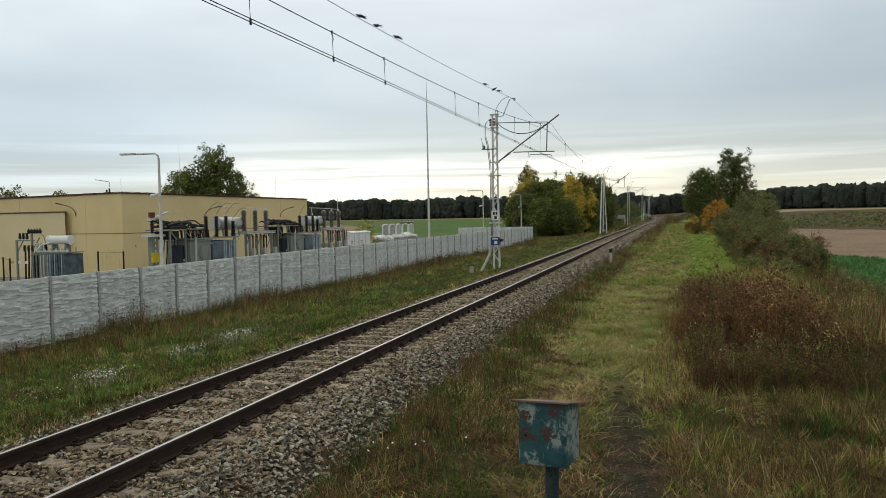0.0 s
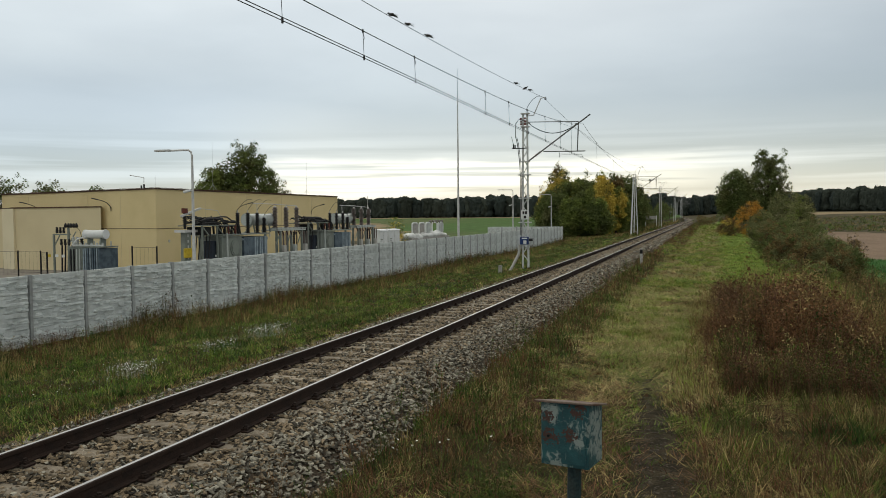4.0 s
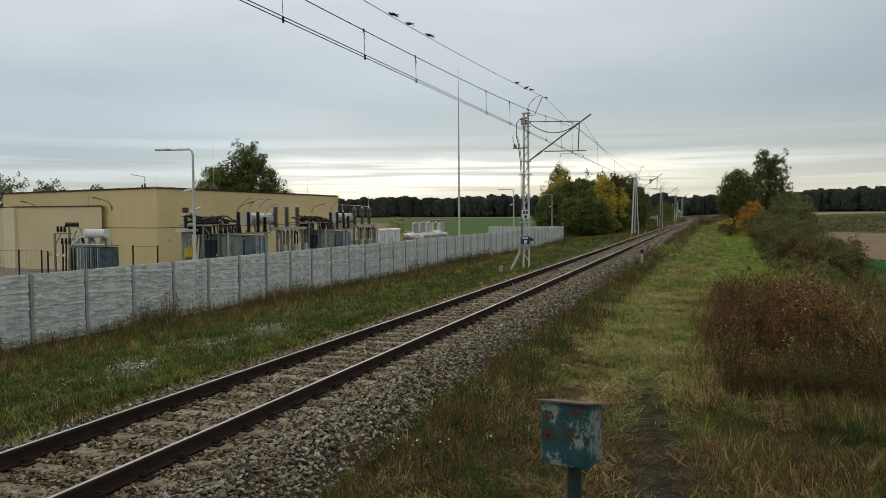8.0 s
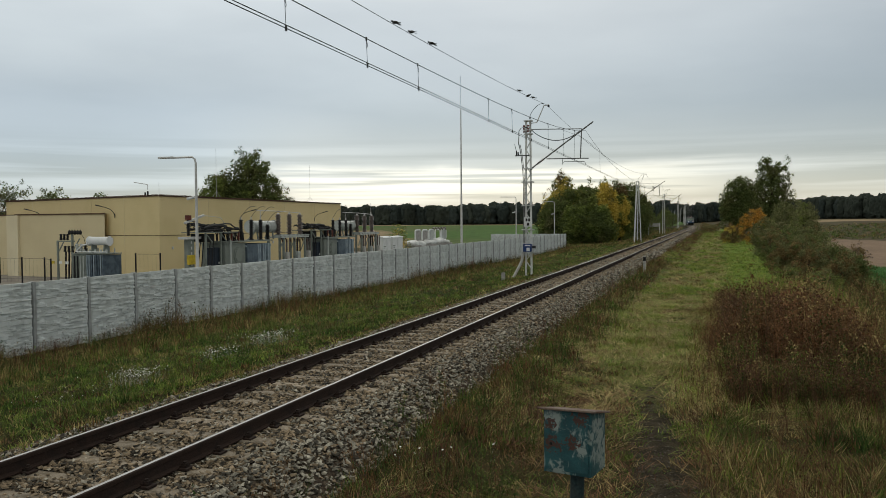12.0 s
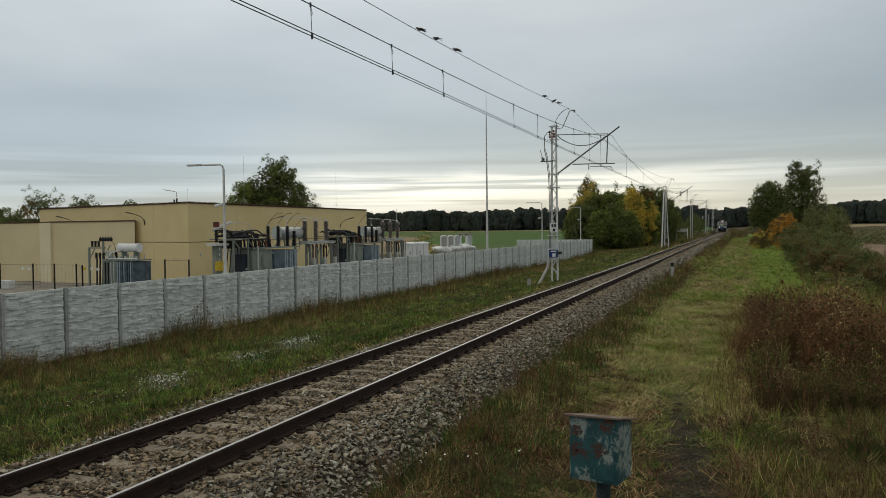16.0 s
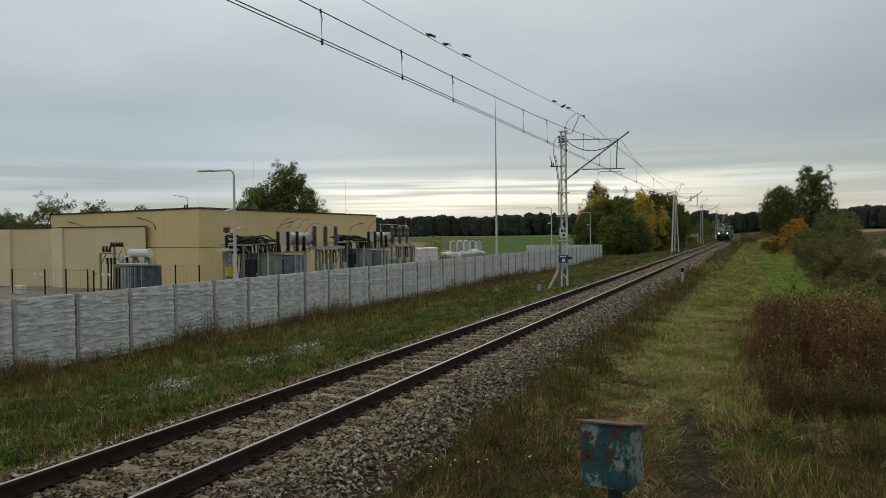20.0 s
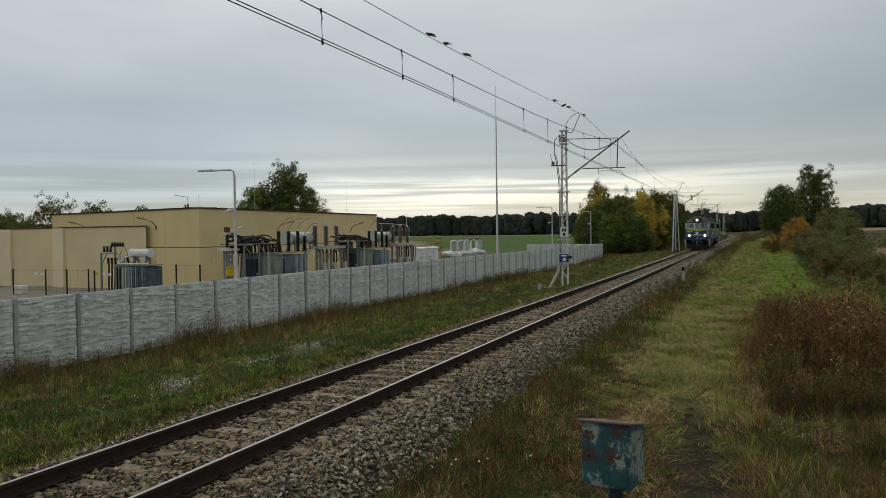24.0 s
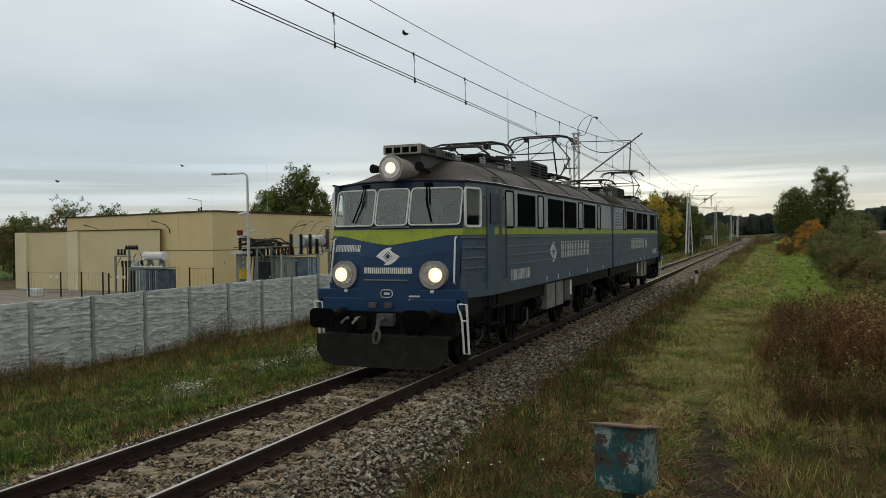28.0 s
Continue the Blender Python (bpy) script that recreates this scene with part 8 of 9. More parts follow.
def build_verge():
    """Grass and weeds between the track and the fence."""
    rnd = random.Random(11)
    tufts, weeds, stalks = [[] for _ in WISPS], [[] for _ in WEEDS], [[] for _ in STALKS]
    for y0, y1, dens, grow in ((-9, 3, 14, 1.6), (3, 14, 96, 1.0), (14, 26, 64, 1.2), (26, 46, 28, 1.6), (46, 70, 13, 2.2), (70, 115, 6, 3.0)):
        for _ in range(int((y1 - y0) * 11.0 * dens)):
            y = rnd.uniform(y0, y1)
            x = rnd.uniform(-18.1, track_x(y) - 1.02)
            d = track_x(y) - x
            n, n2 = fbm(x, y, 0.55), fbm(x + 50, y, 0.9)
            russet = smooth(-13.0, -16.2, x + 2.2 * n)
            edge = smooth(2.6, 1.7, d)
            if d < 1.12 + 0.25 * n2:
                continue
            if rnd.random() < russet:
                m = pick(rnd, ((2, 3.0), (1, 2.8), (3, 1.6), (0, 2.0), (5, 0.6)))
                h = rnd.uniform(0.12, 0.34) * (1 - 0.4 * smooth(-16.8, -17.6, x))
            else:
                dark = smooth(-0.1, 0.3, n2)
                m = pick(rnd, ((0, 3.6), (3, 1.2 + 3.2 * dark), (5, 2.6 * (1 - dark)), (1, 0.9 + 3.2 * edge + 2.6 * max(0, n)), (2, 0.6 + 1.2 * edge), (4, 0.5)))
                h = rnd.uniform(0.04, 0.13) * (1 + 0.5 * dark)
            s = rnd.uniform(0.8, 1.3) * grow
            z = ground(x, y)
            if d < 2.35:
                z = max(z, track_z(y) + (-0.21 if d < 1.65 else lerp(-0.21, -0.62, (d - 1.65) / 0.7)))
            k = rnd.randrange(len(WISPS))
            tufts[k].append((x, y, z - 0.02, 0.27 * s, h * (0.7 + 0.3 * s), rnd.uniform(0, 6.28), rnd.uniform(0, 0.5), rnd.uniform(0, 6.28), m))
    # leafy herbs in the green strip
    for _ in range(5200):
        y = 5 + 50 * rnd.random() ** 1.5
        x = rnd.uniform(-15.2, -8.6)
        n = fbm(x + 7, y, 0.5)
        if n < -0.2:
            continue
        k = rnd.randrange(len(WEEDS))
        h = rnd.uniform(0.10, 0.24) * (1 + 0.9 * max(0.0, n))
        weeds[k].append((x, y, ground(x, y), h * 1.3, h, rnd.uniform(0, 6.28), rnd.uniform(0, 0.3), rnd.uniform(0, 6.28), pick(rnd, ((3, 3.4), (0, 3), (5, 1), (2, 0.7), (4, 0.4)))))
    for _ in range(5200):
        y = rnd.uniform(5, 104) if rnd.random() < 0.7 else rnd.uniform(5, 40)
        x = -17.85 + 3.2 * rnd.random() ** 1.6
        if fbm(x, y, 0.35) < -0.2 and rnd.random() < 0.75:
            continue
        k = rnd.randrange(len(WEEDS))
        h = rnd.uniform(0.25, 0.62) * (1 + 1.1 * max(0, fbm(x, y, 0.3)))
        m = pick(rnd, ((2, 2.4), (1, 2.2), (4, 1.6), (3, 3.0), (0, 0.8)))
        bank = weeds if m in (0, 3) else stalks
        bank[rnd.randrange(len(bank))].append((x, y, ground(x, y), h * 0.9, h, rnd.uniform(0, 6.28), rnd.uniform(0, 0.2), rnd.uniform(0, 6.28), m))
    # dense clumps of leafy and withered growth against the fence
    leafy = [[] for _ in LEAFY]
    for _ in range(2600):
        y = 5 + 60 * rnd.random() ** 1.3
        x = -17.88 + 2.0 * rnd.random() ** 1.8
        n = fbm(x + 60, y, 0.45)
        if n < -0.15:
            continue
        h = rnd.uniform(0.22, 0.5) * (1 + 1.3 * max(0.0, n))
        m = pick(rnd, ((3, 2.4), (2, 2.0), (4, 2.6), (1, 1.0), (0, 0.8)))
        leafy[rnd.randrange(len(LEAFY))].append((x, y, ground(x, y) - 0.02, h * 1.05, h, rnd.uniform(0, 6.28), rnd.uniform(0, 0.25), rnd.uniform(0, 6.28), m))
    ob = scattered("verge_grass", WISPS + WEEDS + STALKS + LEAFY, tufts + weeds + stalks + leafy, GRASS_MATS)
    tagged(ob, "green and russet autumn grass and weeds along the fence", "grass", kind="stuff")
    # white flowers in three patches, a few yellow ones
    shape = ([(-0.5, -0.5, 1.0), (0.5, -0.5, 1.0), (0.5, 0.5, 1.03), (-0.5, 0.5, 1.03), (-0.03, 0, 0), (0.03, 0, 0)], [(0, 1, 2), (0, 2, 3), (4, 5, 2)])
    rows = []
    for cx, cy, sx, sy, n in ((-10.2, 12.0, 0.45, 0.55, 330), (-10.4, 15.0, 0.4, 0.7, 170), (-10.6, 17.4, 0.55, 0.9, 420), (-10.1, 10.3, 0.8, 0.8, 40)):
        for _ in range(n):
            x, y = rnd.gauss(cx, sx * 0.5), rnd.gauss(cy, sy * 0.5)
            rows.append((x, y, ground(x, y), rnd.uniform(0.011, 0.020), rnd.uniform(0.14, 0.30), rnd.uniform(0, 6.28), rnd.uniform(0, 0.3), rnd.uniform(0, 6.28), 6))
    for _ in range(160):
        y = rnd.uniform(7, 24)
        x = rnd.uniform(-15, -9)
        rows.append((x, y, ground(x, y), 0.017, rnd.uniform(0.12, 0.26), rnd.uniform(0, 6.28), rnd.uniform(0, 0.3), rnd.uniform(0, 6.28), 7))
    for x, y in ((-3.3, 8.7), (-3.25, 8.6), (-3.6, 8.8), (-3.05, 9.05), (-2.6, 9.6), (-3.5, 8.4)):
        for _ in range(2):
            rows.append((x + rnd.gauss(0, 0.05), y + rnd.gauss(0, 0.05), ground(x, y), 0.024, 0.24, rnd.uniform(0, 6.28), 0.2, rnd.uniform(0, 6.28), 6))
    ob = scattered("wild_flowers", [shape], [rows], GRASS_MATS)
    tagged(ob, "small white and yellow wild flowers in the grass", "flowers", kind="stuff")


def build_right_side():
    """Matted grass, path and tall dead weeds on the other side of the track."""
    rnd = random.Random(12)
    tufts, weeds = [[] for _ in TUFTS + WISPS], [[] for _ in WEEDS]
    stalks, leafy, hay = [[] for _ in STALKS], [[] for _ in LEAFY], [[] for _ in HAY]

    def tuft(x, y, size, h, lean, m, first=0):
        tufts[first + rnd.randrange(4 - first) + (4 if y > 10 else 0)].append((x, y, ground(x, y) - 0.02, size, h, rnd.uniform(0, 6.28), lean, rnd.uniform(0, 6.28), m))

    def weed(x, y, h, lean, m, wide=0.75, bank=None):
        bank = weeds if bank is None else bank
        bank[rnd.randrange(len(bank))].append((x, y, ground(x, y) - 0.02, h * wide, h, rnd.uniform(0, 6.28), lean, rnd.uniform(0, 6.28), m))

    def stalk(x, y, h, lean, m, wide=1.0):
        stalks[rnd.randrange(len(STALKS))].append((x, y, ground(x, y) - 0.02, h * wide, h, rnd.uniform(0, 6.28), lean, rnd.uniform(0, 6.28), m))

    def lie(x, y, size, m, turn, up=0.10):
        hay[rnd.randrange(len(HAY))].append((x, y, ground(x, y) + rnd.uniform(0.0, 0.05), size, up, turn, 0, 0, m))

    # the grass cover, zone by zone
    for y0, y1, dens, grow in ((4.5, 9, 170, 0.85), (9, 14, 140, 0.95), (14, 22, 80, 1.15), (22, 38, 40, 1.5), (38, 80, 13, 2.2), (80, 230, 3.5, 3.2)):
        for _ in range(int((y1 - y0) * 11.5 * dens)):
            y = rnd.uniform(y0, y1)
            x = rnd.uniform(-4.1, 7.4)
            d = x - track_x(y)
            n, n2, n3 = fbm(x, y, 0.6), fbm(x + 30, y, 0.25), fbm(x + 11, y, 1.4)
            if d < 2.15 + 0.35 * n:
                continue
            if y < 16 and path_off(x, y) < 0.34 + 0.45 * n and rnd.random() < 0.88:
                continue
            lean = rnd.uniform(0.1, 0.9)
            strip = 0.5 + 0.012 * y + 0.5 * n
            if d < 3.3 and y < 60:
                m = pick(rnd, ((3, 2.6), (0, 1.8), (1, 1.6), (2, 2.4), (4, 1.8)))
                h = rnd.uniform(0.10, 0.28)
            elif y > 33 and strip < x < 3.2 + 0.026 * y:
                m = pick(rnd, ((5, 5), (0, 1.6), (1, 0.5)))
                h = rnd.uniform(0.05, 0.11)
            elif x < strip and rnd.random() < smooth(11.5, 21, y + 4 * n2):
                straw = smooth(-0.08, 0.10, fbm(x, 0.4 * y, 0.55) + 0.02)
                if rnd.random() < 0.75 * smooth(0.06, 0.20, fbm(x + 70, 0.5 * y, 0.7)):
                    tuft(x, y, 0.24 * grow, rnd.uniform(0.05, 0.14), lean + 0.3, pick(rnd, ((2, 2), (4, 2.4), (1, 2), (3, 1))))
                    continue
                m = pick(rnd, ((9, 3.0), (5, 2.6), (0, 0.8), (2, 0.5))) if rnd.random() < straw else pick(rnd, ((5, 5.0), (0, 1.6), (3, 0.3), (9, 0.5)))
                h = rnd.uniform(0.06, 0.16)
                lean += 0.6
            elif x < 1.2 + 0.014 * y and y < 36:
                if rnd.random() < 0.35 * smooth(0.0, -0.3, n3):
                    continue
                green = smooth(0.0, 0.30, n2 + 0.25 * n3)
                m = pick(rnd, ((1, 2.2 - 1.4 * green), (2, 1.8 * (1 - green)), (0, 1.3 + 1.6 * green), (3, 1.5), (4, 2.4 * (1 - green)), (5, 1.5 * green)))
                h = rnd.uniform(0.05, 0.16)
                lean += 0.9
            else:
                dark = smooth(0.0, 0.25, n3)
                m = pick(rnd, ((1, 1.8 - 1.4 * dark), (2, 1.6), (3, 1.8 + 2.0 * dark), (4, 1.8 + dark), (0, 1.6)))
                h = rnd.uniform(0.12, 0.34) * (1 + 0.7 * n3)
                lean += 0.5
            s = rnd.uniform(0.8, 1.35) * grow
            tuft(x, y, 0.26 * s, h * (0.7 + 0.3 * s), lean * 0.6, m)
    # mown stems lying in swirls on the strip and round the box
    for _ in range(5200):
        y = 7.4 + 26 * rnd.random() ** 1.35
        x = rnd.uniform(-3.4, 1.4 + 0.014 * y)
        if x - track_x(y) < 2.7 or fbm(x + 3, y, 0.8) < -0.12 or (y < 15 and path_off(x, y) < 0.34):
            continue
        if rnd.random() < 0.5 * smooth(14, 10, y):
            continue
        turn = 1.25 + 2.4 * fbm(x, y, 0.45) + rnd.gauss(0, 0.3)
        near = smooth(16, 9, y)
        lie(x, y, rnd.uniform(0.28, 0.55) * (1 + 0.02 * y), pick(rnd, ((9, 3.0 - 2.6 * near), (1, 1.6 * near), (2, 0.6 + 1.8 * near), (4, 3.2 * near), (5, 1.8 - 1.4 * near), (0, 0.5))), turn)
    # thinner growth round the camera's stand and behind it
    for _ in range(4200):
        y = rnd.uniform(-9, 4.8)
        x = rnd.uniform(-4.0, 8.0)
        if x - track_x(y) < 2.3:
            continue
        tufts[4 + rnd.randrange(4)].append((x, y, ground(x, y) - 0.02, rnd.uniform(0.3, 0.4), rnd.uniform(0.06, 0.16), rnd.uniform(0, 6.28), rnd.uniform(0, 0.6), rnd.uniform(0, 6.28), pick(rnd, ((0, 2), (1, 2), (3, 2), (2, 1)))))
    # straw-pale tussocks, brown herbs and green nests before the dead weeds
    for _ in range(9500):
        x, y = rnd.uniform(0.0, 6.8), rnd.uniform(7.0, 15.2)
        n, n2 = fbm(x, y, 0.5), fbm(x + 20, y, 0.75)
        if n < -0.28:
            continue
        h = rnd.uniform(0.14, 0.42)
        if n2 > 0.16:
            weed(x, y, h * 0.8, rnd.uniform(0, 0.5), pick(rnd, ((3, 3), (0, 2), (5, 0.8), (4, 0.8))), 0.9)
        elif rnd.random() < 0.60:
            tuft(x, y, 0.3, h, rnd.uniform(0, 0.8), pick(rnd, ((1, 2.6), (9, 1.7), (2, 1.6), (5, 1.3), (0, 1.6), (3, 1.0))), 2)
        elif rnd.random() < 0.5:
            stalk(x, y, h * 1.15, rnd.uniform(0, 0.5), pick(rnd, ((2, 2.4), (4, 2.6), (1, 0.8))), 1.1)
        else:
            weed(x, y, h, rnd.uniform(0, 0.5), pick(rnd, ((1, 1.2), (2, 2.2), (4, 2.2), (3, 1.6))), 0.9)
    # lone dark stalks standing in the straw and beside the path
    for _ in range(90):
        x, y = rnd.uniform(-0.5, 4.2), rnd.uniform(7.2, 14)
        stalk(x, y, rnd.uniform(0.5, 0.9), rnd.uniform(0, 0.15), 4, 0.55)
    # dark leafy clumps at the foot of the ballast
    for cx, cy, n in ((-2.9, 13.6, 60), (-2.5, 10.6, 40), (-2.3, 8.4, 40), (-3.2, 17.5, 60), (-2.9, 21.5, 50), (-3.3, 26, 60), (-2.2, 7.0, 40), (-3.1, 11.9, 40), (-3.2, 33, 50), (-2.6, 19.3, 40)):
        for _ in range(n):
            weed(rnd.gauss(cx, 0.24), rnd.gauss(cy, 0.4), rnd.uniform(0.2, 0.5), rnd.uniform(0, 0.3), pick(rnd, ((3, 4), (0, 2.4), (4, 0.6), (2, 0.4))), 0.9)
        for _ in range(n // 5):
            stalk(rnd.gauss(cx, 0.35), rnd.gauss(cy, 0.6), rnd.uniform(0.4, 0.8), rnd.uniform(0, 0.2), pick(rnd, ((2, 2), (4, 2), (3, 1))), 0.7)
    # loose outliers of the dead weeds, with pale straw at their foot
    for _ in range(260):
        y = rnd.uniform(13.5, 30)
        stalk(rnd.gauss(0.05 + 0.012 * y, 0.3), y, rnd.uniform(0.3, 0.8), rnd.uniform(0, 0.4), pick(rnd, ((4, 2), (2, 2), (1, 2))), 0.9)
    for _ in range(620):
        y = rnd.uniform(13, 30)
        tuft(rnd.gauss(-0.1 + 0.012 * y, 0.3), y, 0.36, rnd.uniform(0.15, 0.38), rnd.uniform(0, 0.7), pick(rnd, ((1, 4), (5, 1))))
    # reed-like dark green tussocks beside the dead weeds
    for cx, cy, n in ((4.1, 15.2, 150), (4.9, 16.6, 170), (3.6, 14.2, 80), (5.6, 18.2, 150), (4.6, 13.0, 90), (5.5, 14.6, 120)):
        for _ in range(n):
            tuft(rnd.gauss(cx, 0.45), rnd.gauss(cy, 0.5), 0.5, rnd.uniform(0.35, 0.8), rnd.uniform(0, 0.7), pick(rnd, ((3, 4), (0, 1.8), (5, 0.5), (1, 0.6))), 1)
    # tall dead brown weeds in uneven stands
    for _ in range(4700):
        y = 14.2 + 14 * rnd.random() ** 1.5
        x = rnd.uniform(-0.05 + 0.012 * y, 3.4 + 0.10 * y) + 0.7 * fbm(3.0, y, 0.9)
        stand = fbm(x, y, 0.75)
        if stand < -0.10:
            continue
        low = smooth(2.2, 3.8, x - 0.04 * (y - 15))
        h = rnd.uniform(0.70, 1.2) * (1 - 0.45 * low) * (0.5 + 0.5 * smooth(14.0, 17.2, y + 0.8 * fbm(x, 4.0, 0.8))) * (1 + 0.75 * stand) * (0.62 + 0.38 * smooth(-0.2, 0.5, x - 0.01 * y))
        if rnd.random() < 0.06:
            h *= 1.22
        n4, n5 = fbm(x + 9, y, 0.4), fbm(x, y + 40, 0.8)
        pale = smooth(1.6, 2.6, x - 0.02 * (y - 15)) * smooth(16.5, 19, y) * smooth(4.4, 3.4, x)
        brown, russet, fresh = smooth(-0.12, 0.12, n5), smooth(0.0, 0.2, n4), smooth(-0.02, -0.22, n4)
        m = pick(rnd, ((4, 1.2 + 5.0 * brown), (2, 0.5 + 4.0 * russet + 2.5 * pale), (1, 0.1 + 1.0 * fresh + 3.0 * pale), (3, 0.6 + 2.6 * low + 1.6 * fresh), (5, 0.9 * fresh), (0, 0.3 * low + 0.5 * fresh)))
        if m in (0, 3, 5):
            weed(x, y, h * 0.85, rnd.uniform(0, 0.25), m, 0.7, leafy)
        else:
            stalk(x, y, h, rnd.uniform(0, 0.22), m, 0.95)
    # dark withered leaves low among them, densest at their foot
    for _ in range(2400):
        y = 13.9 + 10 * rnd.random() ** 1.6
        x = rnd.uniform(0.15 + 0.012 * y, 3.2 + 0.09 * y)
        if fbm(x, y, 0.75) < -0.14:
            continue
        weed(x, y, rnd.uniform(0.35, 0.75), rnd.uniform(0, 0.3), pick(rnd, ((4, 3.6), (3, 2.2), (2, 2.2))), 0.8, leafy)
    # pale grass heads among the lower weeds
    for _ in range(700):
        x, y = rnd.uniform(2.0, 5.6), rnd.uniform(16.5, 25)
        tuft(x, y, 0.4, rnd.uniform(0.6, 1.05), rnd.uniform(0, 0.35), pick(rnd, ((1, 3), (2, 2.0), (0, 0.4))), 1)
    # green undergrowth among and before them
    for _ in range(1500):
        x, y = rnd.uniform(0.6, 7.0), rnd.uniform(12.6, 17.5)
        if fbm(x, y + 20, 0.5) < -0.05:
            continue
        weed(x, y, rnd.uniform(0.2, 0.5), rnd.uniform(0, 0.3), pick(rnd, ((3, 4), (0, 1.2), (4, 1.6), (2, 0.8), (1, 0.3))), 0.85, leafy)
    # yellow-green tall grass behind the weeds
    for _ in range(800):
        x, y = rnd.uniform(1.9, 4.3), rnd.uniform(26, 36)
        tuft(x, y, 0.5, rnd.uniform(0.6, 1.15), rnd.uniform(0, 0.4), pick(rnd, ((1, 2.6), (0, 1.0), (5, 2.0))), 1)
    # straw and russet weeds behind, up to the fields
    for _ in range(2300):
        y = rnd.uniform(23, 60)
        x = rnd.uniform(3.0 + 0.012 * y, 4.8 + 0.075 * y)
        h = rnd.uniform(0.35, 0.85)
        m = pick(rnd, ((4, 1.2), (2, 2.4), (1, 2.0), (3, 1.6), (0, 1.0)))
        if m in (0, 3):
            weed(x, y, h, rnd.uniform(0, 0.25), m, 0.95, leafy)
        else:
            stalk(x, y, h, rnd.uniform(0, 0.25), m, 1.2)
    # sparse stalks along the ballast foot
    for _ in range(520):
        y = 5 + 55 * rnd.random() ** 1.3
        x = track_x(y) + rnd.uniform(1.9, 3.4)
        stalk(x, y, rnd.uniform(0.25, 0.75), rnd.uniform(0, 0.2), pick(rnd, ((3, 2.0), (2, 1.8), (4, 1.8), (0, 1))), 0.8)
    for y, n in ((150, 300), (100, 300), (75, 200)):
        for _ in range(n):
            yy = y + rnd.uniform(-25, 60)
            weed(track_x(yy) + rnd.uniform(2.2, 4.2), yy, rnd.uniform(0.35, 0.8), rnd.uniform(0, 0.2), pick(rnd, ((2, 2.6), (4, 1.6), (3, 1.2))), 0.9)
    ob = scattered("wayside_grass", TUFTS + WISPS + WEEDS + HAY, tufts + weeds + hay, GRASS_MATS)
    tagged(ob, "matted straw-coloured and green grass beside the ballast", "grass", kind="stuff")
    ob = scattered("dead_weeds", STALKS + LEAFY, stalks + leafy, GRASS_MATS)
    tagged(ob, "tall dead brown weeds gone to seed", "weeds", kind="stuff")
    # clods of bare earth along the trodden path
    shapes = [stone_shape(70 + k) for k in range(4)]
    clods = [[] for _ in shapes]
    for _ in range(1100):
        y = 7.5 + 9.5 * rnd.random() ** 1.2
        x = -0.5 - 0.087 * (y - 9.3) + rnd.gauss(0, 0.27)
        s = rnd.choice((0.005, 0.007, 0.010, 0.014)) * rnd.uniform(0.8, 1.2)
        clods[rnd.randrange(4)].append((x, y, ground(x, y) + 0.01, s * 1.2, s * 0.8, rnd.uniform(0, 6.28), rnd.uniform(0, 0.6), rnd.uniform(0, 6.28), 0))
    ob = scattered("earth_clods", shapes, clods, [M_CLOD])
    tagged(ob, "dark clods of bare earth on a trodden path", "earth", kind="stuff")
    # far meadow tufts beyond the fence and along the line, crop leaves on the field
    far = [[] for _ in WISPS]
    def meadow(x, y, size, h, lean, m):
        far[rnd.randrange(len(WISPS))].append((x, y, ground(x, y), size, h, rnd.uniform(0, 6.28), lean, rnd.uniform(0, 6.28), m))
    for _ in range(6500):
        y = 100 + 150 * rnd.random() ** 1.4
        meadow(track_x(y) - 2.2 - rnd.uniform(0, 18), y, rnd.uniform(0.5, 1.0), rnd.uniform(0.25, 0.6), rnd.uniform(0, 0.4), pick(rnd, ((1, 2), (2, 2), (0, 2), (3, 2))))
    for _ in range(9000):
        y = rnd.uniform(24, 72)
        x = 5.0 + 0.08 * y + 14 * rnd.random()
        if y + 1.6 * x > 80:
            continue
        meadow(x, y, rnd.uniform(0.35, 0.6), rnd.uniform(0.15, 0.3), rnd.uniform(0.2, 0.8), 8 if rnd.random() < 0.8 else 3)
    for _ in range(6000):
        y = rnd.uniform(150, 300)
        x = rnd.uniform(14, 160)
        if y + 1.5 * x < 186:
            continue
        meadow(x, y, rnd.uniform(0.9, 1.8), rnd.uniform(0.3, 0.8), rnd.uniform(0, 0.4), pick(rnd, ((1, 0.8), (2, 0.7), (0, 2.0), (3, 2.0))))
    ob = scattered("meadow_grass", WISPS, far, GRASS_MATS)
    tagged(ob, "rough autumn meadow and crop leaves further off", "grass", kind="stuff")


